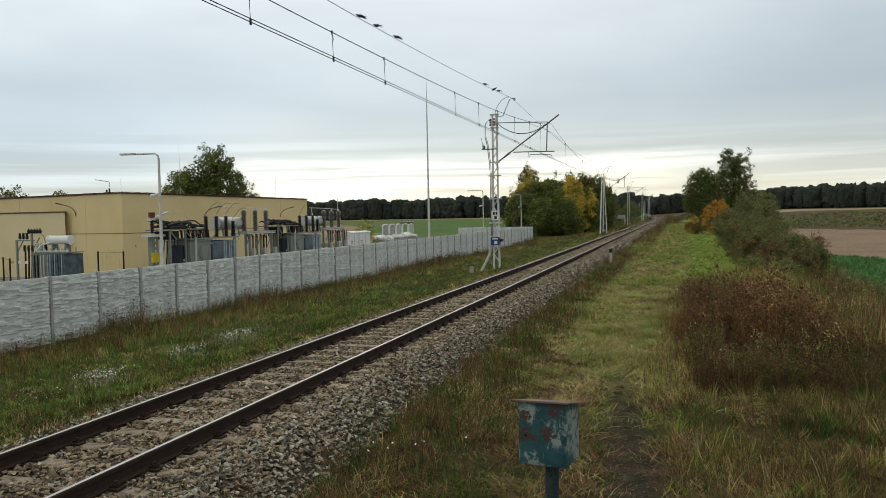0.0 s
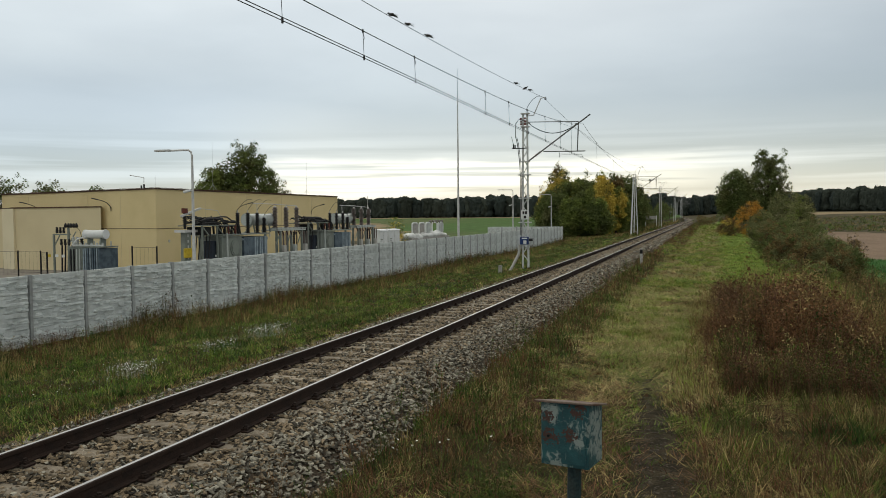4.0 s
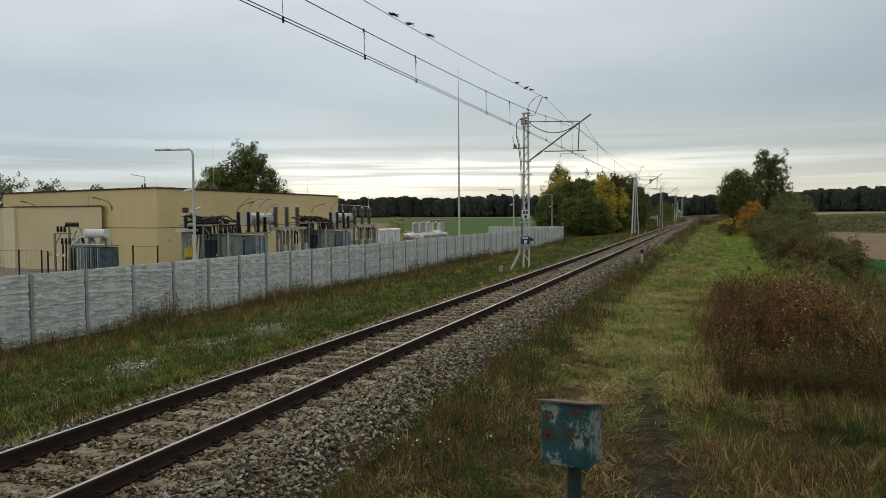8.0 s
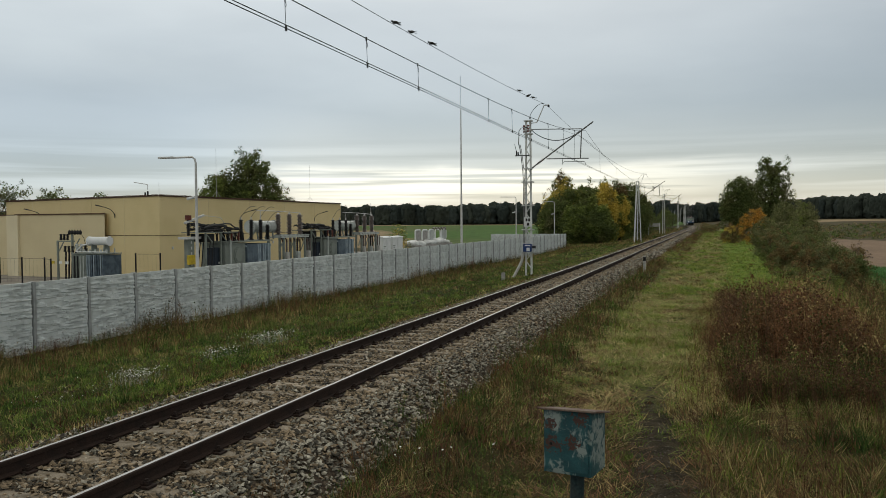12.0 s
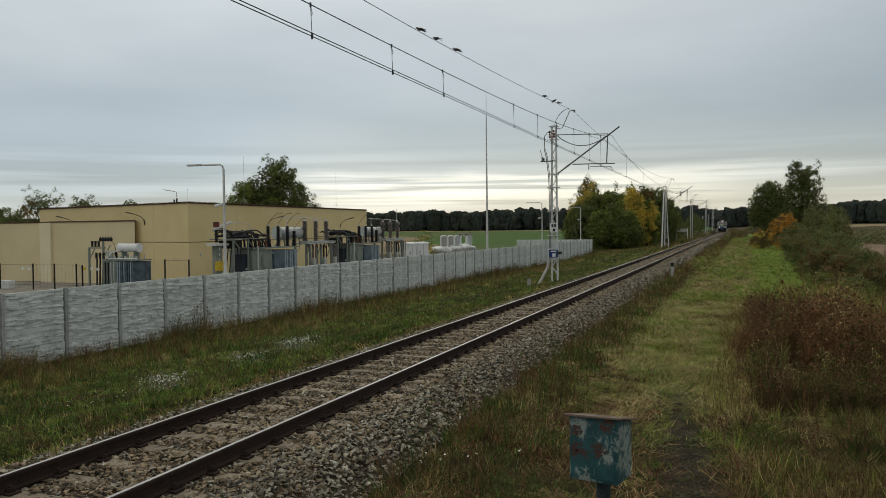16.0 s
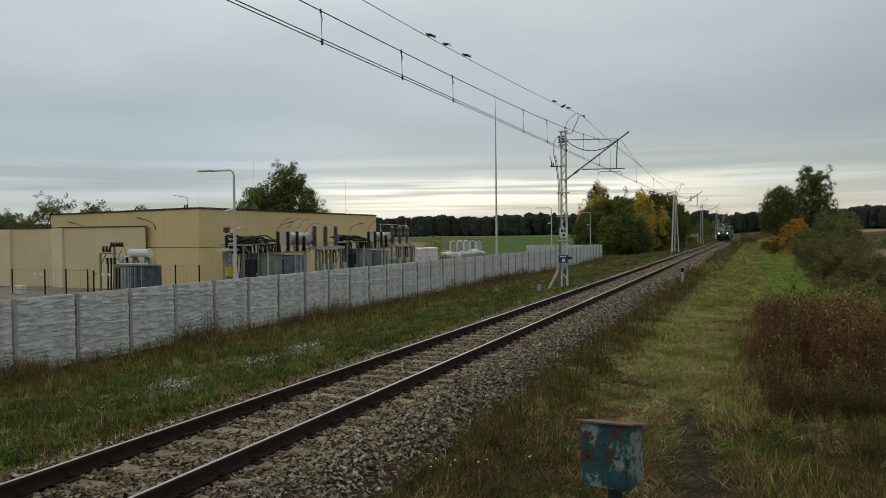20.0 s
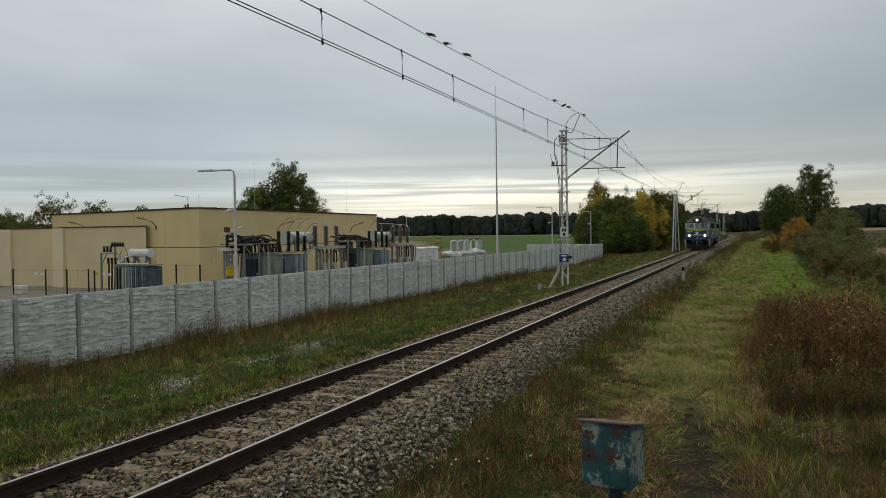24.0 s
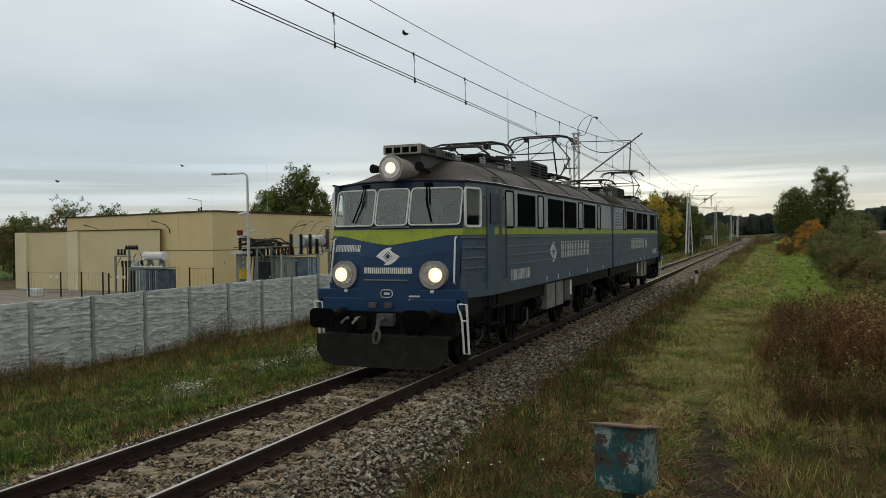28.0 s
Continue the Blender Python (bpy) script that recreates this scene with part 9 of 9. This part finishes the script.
def build_stones():
    rnd = random.Random(13)
    shapes = [stone_shape(k) for k in range(14)]
    rows = [[] for _ in shapes]
    for y0, y1, dens in ((-9, 3.5, 170), (3.5, 12, 900), (12, 20, 640), (20, 34, 290), (34, 60, 90), (60, 100, 36), (100, 170, 12)):
        big = 1.7 if y0 < 0 else 1.0 if y0 < 20 else 1.25 if y0 < 30 else 1.7 if y0 < 50 else 2.6 if y0 < 90 else 4.0
        for _ in range(int((y1 - y0) * 4.0 * dens)):
            y = rnd.uniform(y0, y1)
            d = rnd.uniform(-1.5, 2.3)
            if min(abs(d - 0.7535), abs(d + 0.7535)) < 0.085:
                continue
            over = abs(((y + 3.9 + 0.3) % 0.6) - 0.3) < 0.12 and abs(d) < 1.25
            bare = 0.8 if -0.66 < d < -0.25 or 0.85 < d < 1.1 else 0.3
            if over and rnd.random() < bare:
                continue
            top = -0.20 if abs(d) < 1.65 else lerp(-0.20, -0.60, (abs(d) - 1.65) / 0.7)
            if d > 2.0 and rnd.random() < 0.5:
                continue
            s = rnd.choice((0.010, 0.014, 0.017, 0.020, 0.023, 0.026)) * rnd.uniform(0.85, 1.15) * big
            z = top + rnd.uniform(-0.02, 0.03) + track_z(y)
            light = max(smooth(1.15, 1.7, d), 0.7 * smooth(-0.95, -1.15, d))
            m = pick(rnd, ((0, 0.7 + 2.4 * light), (1, 3.0 - 1.8 * light), (2, 1.3)))
            rows[rnd.randrange(len(shapes))].append((track_x(y) + d, y, z, s * rnd.uniform(0.8, 1.2), s, rnd.uniform(0, 6.28), 0, 0, m))
    ob = scattered("ballast_stones", shapes, rows, [M_STONE1, M_STONE2, M_STONE3])
    tagged(ob, "loose crushed ballast stones, grey and brown", "stones", kind="stuff")


# ---- trees and bushes ----
LEAF_CLUMPS = [clump_shape(24, 60 + k, 0.27) for k in range(4)]


def plant(name, x, y, height, rx, mats, label, category, seed, leaf=0.5, clumps=300, base=0.12, trunk_r=0.2, bare=0.0, group="", ragged=0.3, lean=0.0):
    """A trunk with limbs and a crown of leaf clumps inside an uneven outline. rx: the crown's half width; base: the crown's foot as a share
    of the height; mats: (material, share) pairs, laid in patches; bare: how open the crown is."""
    rnd = random.Random(seed)
    g = ground(x, y)
    ob = thing(name, x, y, g, 0, label, category, group)
    zc, rz = height * (1 + base) / 2, height * (1 - base) / 2
    top = Vector((lean, 0, height * 0.72))
    bm = bmesh.new()
    rod(bm, (0, 0, -0.3), top * 0.5, trunk_r * 1.2, trunk_r * 0.8, n=8)
    rod(bm, top * 0.5, top, trunk_r * 0.8, trunk_r * 0.3, n=7)
    for k in range(9):
        u = rnd.uniform(0.25, 0.95)
        q = Vector((rnd.gauss(0, 1), rnd.gauss(0, 1), rnd.uniform(0.1, 0.9))).normalized()
        p0 = top * u
        p1 = Vector((lean * u, 0, zc)) + Vector((q.x * rx * 0.85, q.y * rx * 0.85, (u - 0.5) * rz + q.z * rz * 0.5))
        mid = p0.lerp(p1, 0.5) + Vector((0, 0, 0.05 * height))
        rod(bm, p0, mid, trunk_r * 0.4, trunk_r * 0.22, n=5)
        rod(bm, mid, p1, trunk_r * 0.22, trunk_r * 0.05, n=4)
        for _ in range(2):
            e = Vector((rnd.gauss(0, 1), rnd.gauss(0, 1), rnd.gauss(0.4, 1))).normalized()
            rod(bm, mid, mid + Vector((e.x * rx, e.y * rx, e.z * rz)) * 0.5, trunk_r * 0.12, trunk_r * 0.03, n=4)
    part("trunk", bm, M_BARK, ob)
    crown = [[] for _ in LEAF_CLUMPS]
    o = Vector((seed * 7.3, seed * 1.7, 0))
    done = tries = 0
    while done < clumps and tries < clumps * 4:
        tries += 1
        q = Vector((rnd.gauss(0, 1), rnd.gauss(0, 1), rnd.gauss(0, 1))).normalized()
        edge = 1 + ragged * noise.noise(q * 1.6 + o) + ragged * 0.8 * noise.noise(q * 4.1 + o)
        r = rnd.uniform(0.25, 1.0) ** 0.5 * edge
        if noise.noise(q * r * 3.4 + o) < bare - 0.5:
            continue
        w = 1.0 - 0.25 * max(0.0, q.z * r)
        p = Vector((lean * 0.7 + q.x * r * rx * w, q.y * r * rx * w, zc + q.z * r * rz))
        patch = 0.5 + 0.9 * noise.noise(q * 1.3 + o + Vector((5, 0, 0))) + rnd.uniform(-0.12, 0.12)
        acc, mi = 0.0, 0
        for i, (_, share) in enumerate(mats):
            acc += share
            mi = i
            if patch < acc:
                break
        z = leaf * rnd.uniform(0.6, 1.3)
        crown[rnd.randrange(4)].append((p.x, p.y, p.z, z, z * 0.8, rnd.uniform(0, 6.28), 0, 0, mi))
        done += 1
    cr = scattered("crown", LEAF_CLUMPS, crown, [m for m, _ in mats])
    cr.parent = ob
    return ob


def build_trees():
    rnd = random.Random(21)
    D, G, Y, R, O = M_LEAF_DARK, M_LEAF_MID, M_LEAF_YELLOW, M_LEAF_RUST, M_LEAF_OLIVE
    # behind the building
    plant("tree", -68.2, 108.0, 15.0, 4.9, ((D, 0.8), (G, 0.2)), "broad dark green tree behind the yellow building", "tree", 1, 0.70, 1250, 0.04, 0.35, 0.02, ragged=0.34)
    plant("tree", -72.2, 105.0, 11.6, 3.6, ((G, 0.9), (D, 0.1)), "mid-green tree with dense crown behind the building", "tree", 2, 0.66, 900, 0.03, 0.3, -0.2)
    plant("tree", -65.0, 111.0, 9.0, 3.0, ((D, 0.6), (R, 0.25), (O, 0.15)), "thin rust-tinged small tree behind the building", "tree", 3, 0.5, 340, 0.05, 0.18, 0.15)
    for k, (x, y, h, w) in enumerate(((-83.5, 76, 8.6, 3.4), (-77.2, 77, 7.6, 2.8), (-91, 75, 6.6, 3.0), (-98, 73, 7.0, 3.4), (-71, 78, 6.9, 2.4), (-105, 74, 6.8, 3.4))):
        plant("tree", x, y, h + 0.3, w, ((D, 0.6), (O, 0.2), (R, 0.2)), "dark tree with thinning autumn crown beyond the yard", "tree", 30 + k, 0.5, 360, 0.08, 0.2, 0.08, group="trees beyond the yard", ragged=0.4)
    plant("tree", -64.6, 52.5, 5.9, 2.0, ((D, 0.7), (R, 0.3)), "small dark tree beside the wing of the building", "tree", 38, 0.4, 300, 0.1, 0.12, 0.05)
    plant("tree", -68.5, 58, 6.4, 2.4, ((D, 0.7), (O, 0.3)), "dark leafy tree beyond the wing of the building", "tree", 39, 0.42, 300, 0.08, 0.14, 0.05)
    plant("bush", -88, 70, 4.4, 2.6, ((R, 0.6), (D, 0.4)), "browning bush beyond the yard", "bush", 37, 0.4, 160, 0.05, 0.1, 0.1)
    # the copse at the line
    spec = [(-23.8, 126, 8.2, 2.0, ((Y, 0.45), (G, 0.4), (O, 0.15))), (-22.6, 128, 11.4, 2.6, ((Y, 0.5), (D, 0.3), (R, 0.2))), (-22.9, 121, 7.0, 2.4, ((D, 0.8), (G, 0.2))),
            (-20.6, 124, 9.0, 2.6, ((D, 0.4), (G, 0.5), (Y, 0.1))), (-18.0, 126, 9.4, 2.5, ((G, 0.6), (D, 0.4))), (-16.4, 130, 10.0, 2.6, ((G, 0.6), (D, 0.4))),
            (-15.0, 124, 9.2, 1.7, ((Y, 0.85), (O, 0.15))), (-15.2, 118, 5.6, 2.2, ((D, 0.6), (G, 0.4))), (-19.0, 117.5, 5.8, 2.2, ((G, 0.6), (D, 0.4))), (-14.4, 136, 10.4, 2.0, ((R, 0.6), (D, 0.4))), (-17.4, 120.5, 7.2, 2.4, ((D, 0.7), (G, 0.3))),
            (-21.6, 119.5, 6.6, 2.4, ((D, 0.8), (O, 0.2))), (-13.4, 127, 7.4, 2.2, ((G, 0.6), (Y, 0.4))), (-13.6, 142, 9.6, 2.8, ((D, 0.8), (G, 0.2))),
            (-13.0, 151, 9.3, 2.8, ((D, 0.9), (G, 0.1))), (-16.5, 156, 10.0, 3.2, ((D, 0.8), (G, 0.2))),
            (-13.2, 162, 8.6, 2.6, ((D, 0.9), (O, 0.1))), (-16.0, 182, 8.6, 2.8, ((D, 0.8), (G, 0.2))), (-20.0, 132, 9.6, 3.0, ((D, 0.6), (G, 0.4)))]
    words = {M_LEAF_DARK: "dark green tree in the copse beside the line", M_LEAF_MID: "mid-green tree in the copse beside the line",
             M_LEAF_YELLOW: "autumn-yellow tree in the copse beside the line", M_LEAF_RUST: "rust-brown thinning tree in the copse"}
    for k, (x, y, h, w, m) in enumerate(spec):
        plant("tree", x, y, h, w, m, words[m[0][0]], "tree", 60 + k, 0.60, 680, 0.03, 0.2, 0.2 if m[0][0] is R else -0.2, group="copse beside the line", ragged=0.34)
    # the pair by the grass strip, with bushes
    plant("tree", 10.6, 150, 14.4, 3.3, ((D, 0.8), (O, 0.2)), "tall dark tree with airy branches by the grass strip", "tree", 101, 0.54, 1150, 0.12, 0.3, 0.12, ragged=0.55)
    plant("tree", 5.4, 146, 10.6, 3.6, ((D, 0.75), (O, 0.25)), "dense dark green tree by the grass strip", "tree", 102, 0.62, 1100, 0.02, 0.26, -0.2, ragged=0.26)
    plant("bush", 5.9, 112, 4.8, 1.9, ((M_LEAF_ORANGE, 0.8), (R, 0.2)), "bright orange-yellow autumn bush by the grass strip", "bush", 103, 0.36, 260, 0.02, 0.1)
    plant("bush", 3.2, 116, 2.7, 1.7, ((Y, 0.35), (R, 0.65)), "pale rust autumn bush by the grass strip", "bush", 104, 0.32, 260, -0.25, 0.08)
    for k, (x, y, h, w) in enumerate(((6.9, 78, 5.2, 1.9), (8.3, 80, 5.3, 1.7), (7.6, 72, 4.2, 1.5), (5.6, 86, 3.6, 1.7))):
        plant("bush", x, y, h, w, ((O, 0.8), (G, 0.2)), "rounded olive-green willow bush at the field edge", "bush", 110 + k, 0.30, 420, 0.0, 0.1, 0.0, group="willow bushes at the field edge")
    for k, (x, y, h, w) in enumerate(((4.2, 60, 2.5, 1.1), (5.4, 62, 3.0, 1.3), (6.8, 63, 2.8, 1.2), (4.7, 55, 2.4, 1.1), (6.0, 57, 2.7, 1.2), (4.3, 50, 1.8, 0.9), (5.4, 50, 2.2, 1.1), (6.6, 52, 2.2, 1.1), (5.0, 45, 1.7, 0.9), (6.2, 45.5, 1.9, 1.0), (7.0, 48, 1.7, 0.9), (5.9, 40.5, 1.4, 0.8), (6.6, 42, 1.5, 0.8))):
        mix = ((O, 0.4), (R, 0.2), (D, 0.4)) if k % 3 == 0 else (((G, 0.2), (O, 0.4), (D, 0.4)) if k % 3 == 1 else ((O, 0.4), (R, 0.4), (D, 0.2)))
        word = ("russet and olive shrub at the field edge", "leafy green shrub at the field edge", "olive shrub with browning leaves at the field edge")[k % 3]
        plant("bush", x, y, h + 0.2, w, mix, word, "bush", 130 + k, 0.17, 330, 0.0, 0.05, 0.12, group="mixed shrubs at the field edge", ragged=0.5)
    for k, (x, y, h, w) in enumerate(((3.4, 38, 1.2, 0.7), (4.6, 36, 1.2, 0.8))):
        plant("bush", x, y, h, w, ((O, 0.4), (G, 0.6)), "yellow-green low shrub beside the dead weeds", "bush", 150 + k, 0.12, 240, 0.0, 0.03, 0.15, group="low shrubs beside the weeds", ragged=0.5)
    for k, (x, y, h) in enumerate(((8.3, 52, 2.2), (8.9, 55, 1.9), (7.9, 49, 1.7), (9.6, 58, 1.6))):
        plant("bush", x, y, h, 0.6, ((R, 0.7), (M_TWIG, 0.3)), "thin bare-twigged brown shrub at the field edge", "bush", 160 + k, 0.10, 90, 0.1, 0.03, 0.25, group="bare shrubs at the field edge", ragged=0.5)
    plant("bush", -26.6, 66.0, 3.7, 1.0, ((G, 0.6), (Y, 0.4)), "small yellow-green shrub in the yard", "bush", 170, 0.2, 140, 0.05, 0.05)
    for k in range(12):
        y = 185 + 14 * k
        plant("bush", track_x(y) + rnd.uniform(3.4, 7.5), y, rnd.uniform(1.3, 2.4), rnd.uniform(1.0, 1.6), ((O, 0.5), (R, 0.5)), "brownish wayside shrub near the bend", "bush", 180 + k, 0.35, 60, 0.0, 0.05, 0.1, group="wayside shrubs near the bend")
    for k in range(9):
        y = 190 + 16 * k
        plant("tree", track_x(y) - 7.5 - rnd.uniform(0, 6), y, rnd.uniform(5, 7.5), rnd.uniform(2, 2.8), ((D, 0.8), (O, 0.2)), "dark green tree along the line near the bend", "tree", 200 + k, 0.6, 110, 0.02, 0.15, 0.0, group="trees along the line")


def build_woods():
    """Far woods as a belt of many crowns."""
    rnd = random.Random(31)
    shape = [wood_tree_shape(90 + k) for k in range(5)]
    def belt(name, line, depth, h0, h1, step, mats, label):
        rows = [[] for _ in shape]
        for (xa, ya), (xb, yb) in zip(line, line[1:]):
            L = math.hypot(xb - xa, yb - ya)
            n = int(L / step)
            for i in range(n):
                for r in range(depth):
                    u = (i + rnd.random()) / n
                    x, y = lerp(xa, xb, u) + rnd.uniform(-2, 2), lerp(ya, yb, u) + r * 6 + rnd.uniform(-2, 2)
                    g = ground(x, y)
                    h = lerp(h0, h1, rnd.random()) * (1 + 0.12 * fbm(x, y, 0.015) + 0.06 * fbm(x, y, 0.08)) + 0.5 * r
                    w = rnd.uniform(2.4, 4.6)
                    mi = pick(rnd, ((0, 4), (1, 2.5), (2, 1)))
                    rows[rnd.randrange(len(shape))].append((x, y, g - 0.3, w, h, rnd.uniform(0, 6.28), 0, 0, mi))
        ob = scattered(name, shape, rows, mats)
        tagged(ob, label, "forest", kind="stuff")
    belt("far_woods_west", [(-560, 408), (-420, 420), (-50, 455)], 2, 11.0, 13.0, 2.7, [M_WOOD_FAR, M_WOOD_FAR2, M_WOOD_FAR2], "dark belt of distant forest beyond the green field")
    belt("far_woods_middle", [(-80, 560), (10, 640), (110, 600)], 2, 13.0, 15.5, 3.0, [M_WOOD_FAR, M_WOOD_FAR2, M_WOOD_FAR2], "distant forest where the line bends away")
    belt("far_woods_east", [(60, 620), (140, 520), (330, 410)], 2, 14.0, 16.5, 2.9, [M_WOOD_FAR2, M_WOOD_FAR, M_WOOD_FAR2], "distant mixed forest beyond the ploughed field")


build_verge()
build_right_side()
build_stones()
build_trees()
build_woods()


# ---- birds on the feeder wire ----
M_PLUMAGE = material("grey_brown_plumage", (0.055, 0.05, 0.048), 0.8, vary=0.3, scale=8, fine=40, bump=0.1)


def feeder_z(y):
    return 7.70 + 0.92 * ((y - 7.7) / 33.7) ** 2


def build_bird():
    ob = thing("bird", 0, 0, 0, label="small dark grey-brown bird of the wire flock", category="bird", group="birds of the feeder wire")
    bm = bmesh.new()
    ball(bm, (0, 0, 0.10), 0.075, 2, (0.85, 1.75, 0.95))
    ball(bm, (0, -0.135, 0.155), 0.045, 2, (1, 1.1, 1))
    part("body", bm, M_PLUMAGE, ob, smooth_shade=True)
    bm = bmesh.new()
    rod(bm, (0, -0.175, 0.155), (0, -0.215, 0.148), 0.012, 0.002, n=6)
    part("beak", bm, M_BLACK, ob)
    bm = bmesh.new()
    bar(bm, (0, 0.1, 0.10), (0, 0.27, 0.075), 0.07, 0.014)
    part("tail", bm, M_PLUMAGE, ob)
    wings = []
    for s in (-1, 1):
        bm = bmesh.new()
        pts = [(0, -0.09), (s * 0.12, -0.10), (s * 0.26, -0.03), (s * 0.30, 0.06), (s * 0.16, 0.06), (0, 0.08)]
        a = [bm.verts.new((x, y, 0.008)) for x, y in pts]
        b = [bm.verts.new((x, y, -0.004)) for x, y in pts]
        bm.faces.new(a)
        bm.faces.new(b[::-1])
        for i in range(6):
            bm.faces.new((a[i], b[i], b[(i + 1) % 6], a[(i + 1) % 6]))
        wings.append(part("wing", bm, M_PLUMAGE, ob, at=pose(s * 0.03, -0.012, 0.08)))
    for o in ob.children_recursive:
        o.data.transform(Matrix.Scale(0.62, 4))
    return ob, wings


def fly(spot, takeoff, way, turn):
    """spot: perch (y along the wire); way: (t, x, y, z) places after the takeoff; turn: heading while perched."""
    ob, wings = build_bird()
    perch = Vector((-8.13, spot, feeder_z(spot)))
    rows = [(0.0, pose(*perch, 0, 0, turn)), (takeoff, pose(*perch, 0, 0, turn))]
    last = perch
    pts = [(t, Vector(p)) for t, *p in way]
    for t, p in pts:
        d = p - last
        rows.append((t, pose(*p, 0, 0, math.degrees(math.atan2(d.x, -d.y)))))
        last = p
    if rows[-1][0] < 28.0:
        (t0, a), (t1, b) = (pts[-2] if len(pts) > 1 else (takeoff, perch)), pts[-1]
        p = b + (b - a) * ((28.0 - t1) / (t1 - t0))
        rows.append((28.0, pose(*p, 0, 0, math.degrees(math.atan2((b - a).x, -(b - a).y)))))
    walk(ob, rows)
    for w, s in zip(wings, (-1, 1)):
        fold = pose(s * 0.034, 0.0, 0.075, 0, s * 28, s * 80)
        r = [(0.0, fold), (takeoff - 0.1, fold)]
        t, k = takeoff, 0
        while t < 28.0:
            r.append((t, pose(s * 0.03, -0.012, 0.08, 0, -s * (38 if k % 2 == 0 else -28), 0)))
            t, k = t + 0.1, k + 1
        r.append((28.0, pose(s * 0.03, -0.012, 0.08, 0, -s * 20, 0)))
        walk(w, r)


def move_birds():
    fly(20.07, 26.85, [(27, -8.36, 20.00, 8.04), (27.2, -8.80, 20.30, 8.44), (27.4, -9.38, 20.49, 8.96), (27.6, -9.92, 20.68, 9.48)], -70)
    fly(21.33, 27.0, [(27.2, -8.54, 21.13, 8.15), (27.4, -9.21, 21.30, 8.53), (27.6, -10.09, 21.26, 9.22), (27.8, -10.75, 21.28, 9.92)], -95)
    fly(23.04, 27.2, [(27.4, -8.52, 22.65, 8.18), (27.6, -9.14, 22.75, 8.44), (27.8, -9.69, 22.90, 8.57), (28, -10.53, 22.89, 8.84)], -70)
    fly(34.98, 24.9, [(25.4, -11.55, 35.42, 7.53), (25.6, -13.08, 35.65, 7.07), (25.8, -14.71, 35.74, 6.87), (26, -16.48, 35.72, 6.44), (26.2, -18.36, 35.54, 6.29), (26.4, -20.28, 35.28, 5.85), (26.8, -24.19, 34.34, 5.62), (27, -26.13, 33.71, 5.62), (27.5, -30.55, 32.04, 5.56), (28, -34.26, 30.54, 5.50)], -95)
    fly(36.97, 25.3, [(25.6, -10.16, 38.48, 8.21), (25.8, -11.38, 39.01, 8.10), (26, -12.89, 39.48, 7.55), (26.2, -14.58, 39.82, 7.15), (26.4, -16.57, 39.96, 6.78), (26.6, -18.94, 39.84, 6.42), (26.8, -21.37, 39.56, 6.02), (27.4, -27.55, 38.55, 6.43), (27.6, -29.21, 38.33, 6.57), (28, -32.33, 37.89, 6.81)], 70)
    fly(37.97, 25.4, [(25.6, -10.07, 41.20, 8.99), (25.8, -11.54, 43.82, 9.28), (26, -13.23, 46.45, 9.04), (26.2, -15.42, 48.89, 8.83), (26.4, -17.98, 51.14, 8.82), (26.6, -20.68, 53.27, 8.76), (26.8, -23.64, 55.28, 8.35), (27, -26.67, 57.12, 8.48), (27.2, -29.65, 58.95, 8.26), (27.4, -32.41, 60.84, 8.04), (27.8, -37.04, 64.94, 8.46)], -95)


def motions():
    move_train()
    move_birds()


motions()
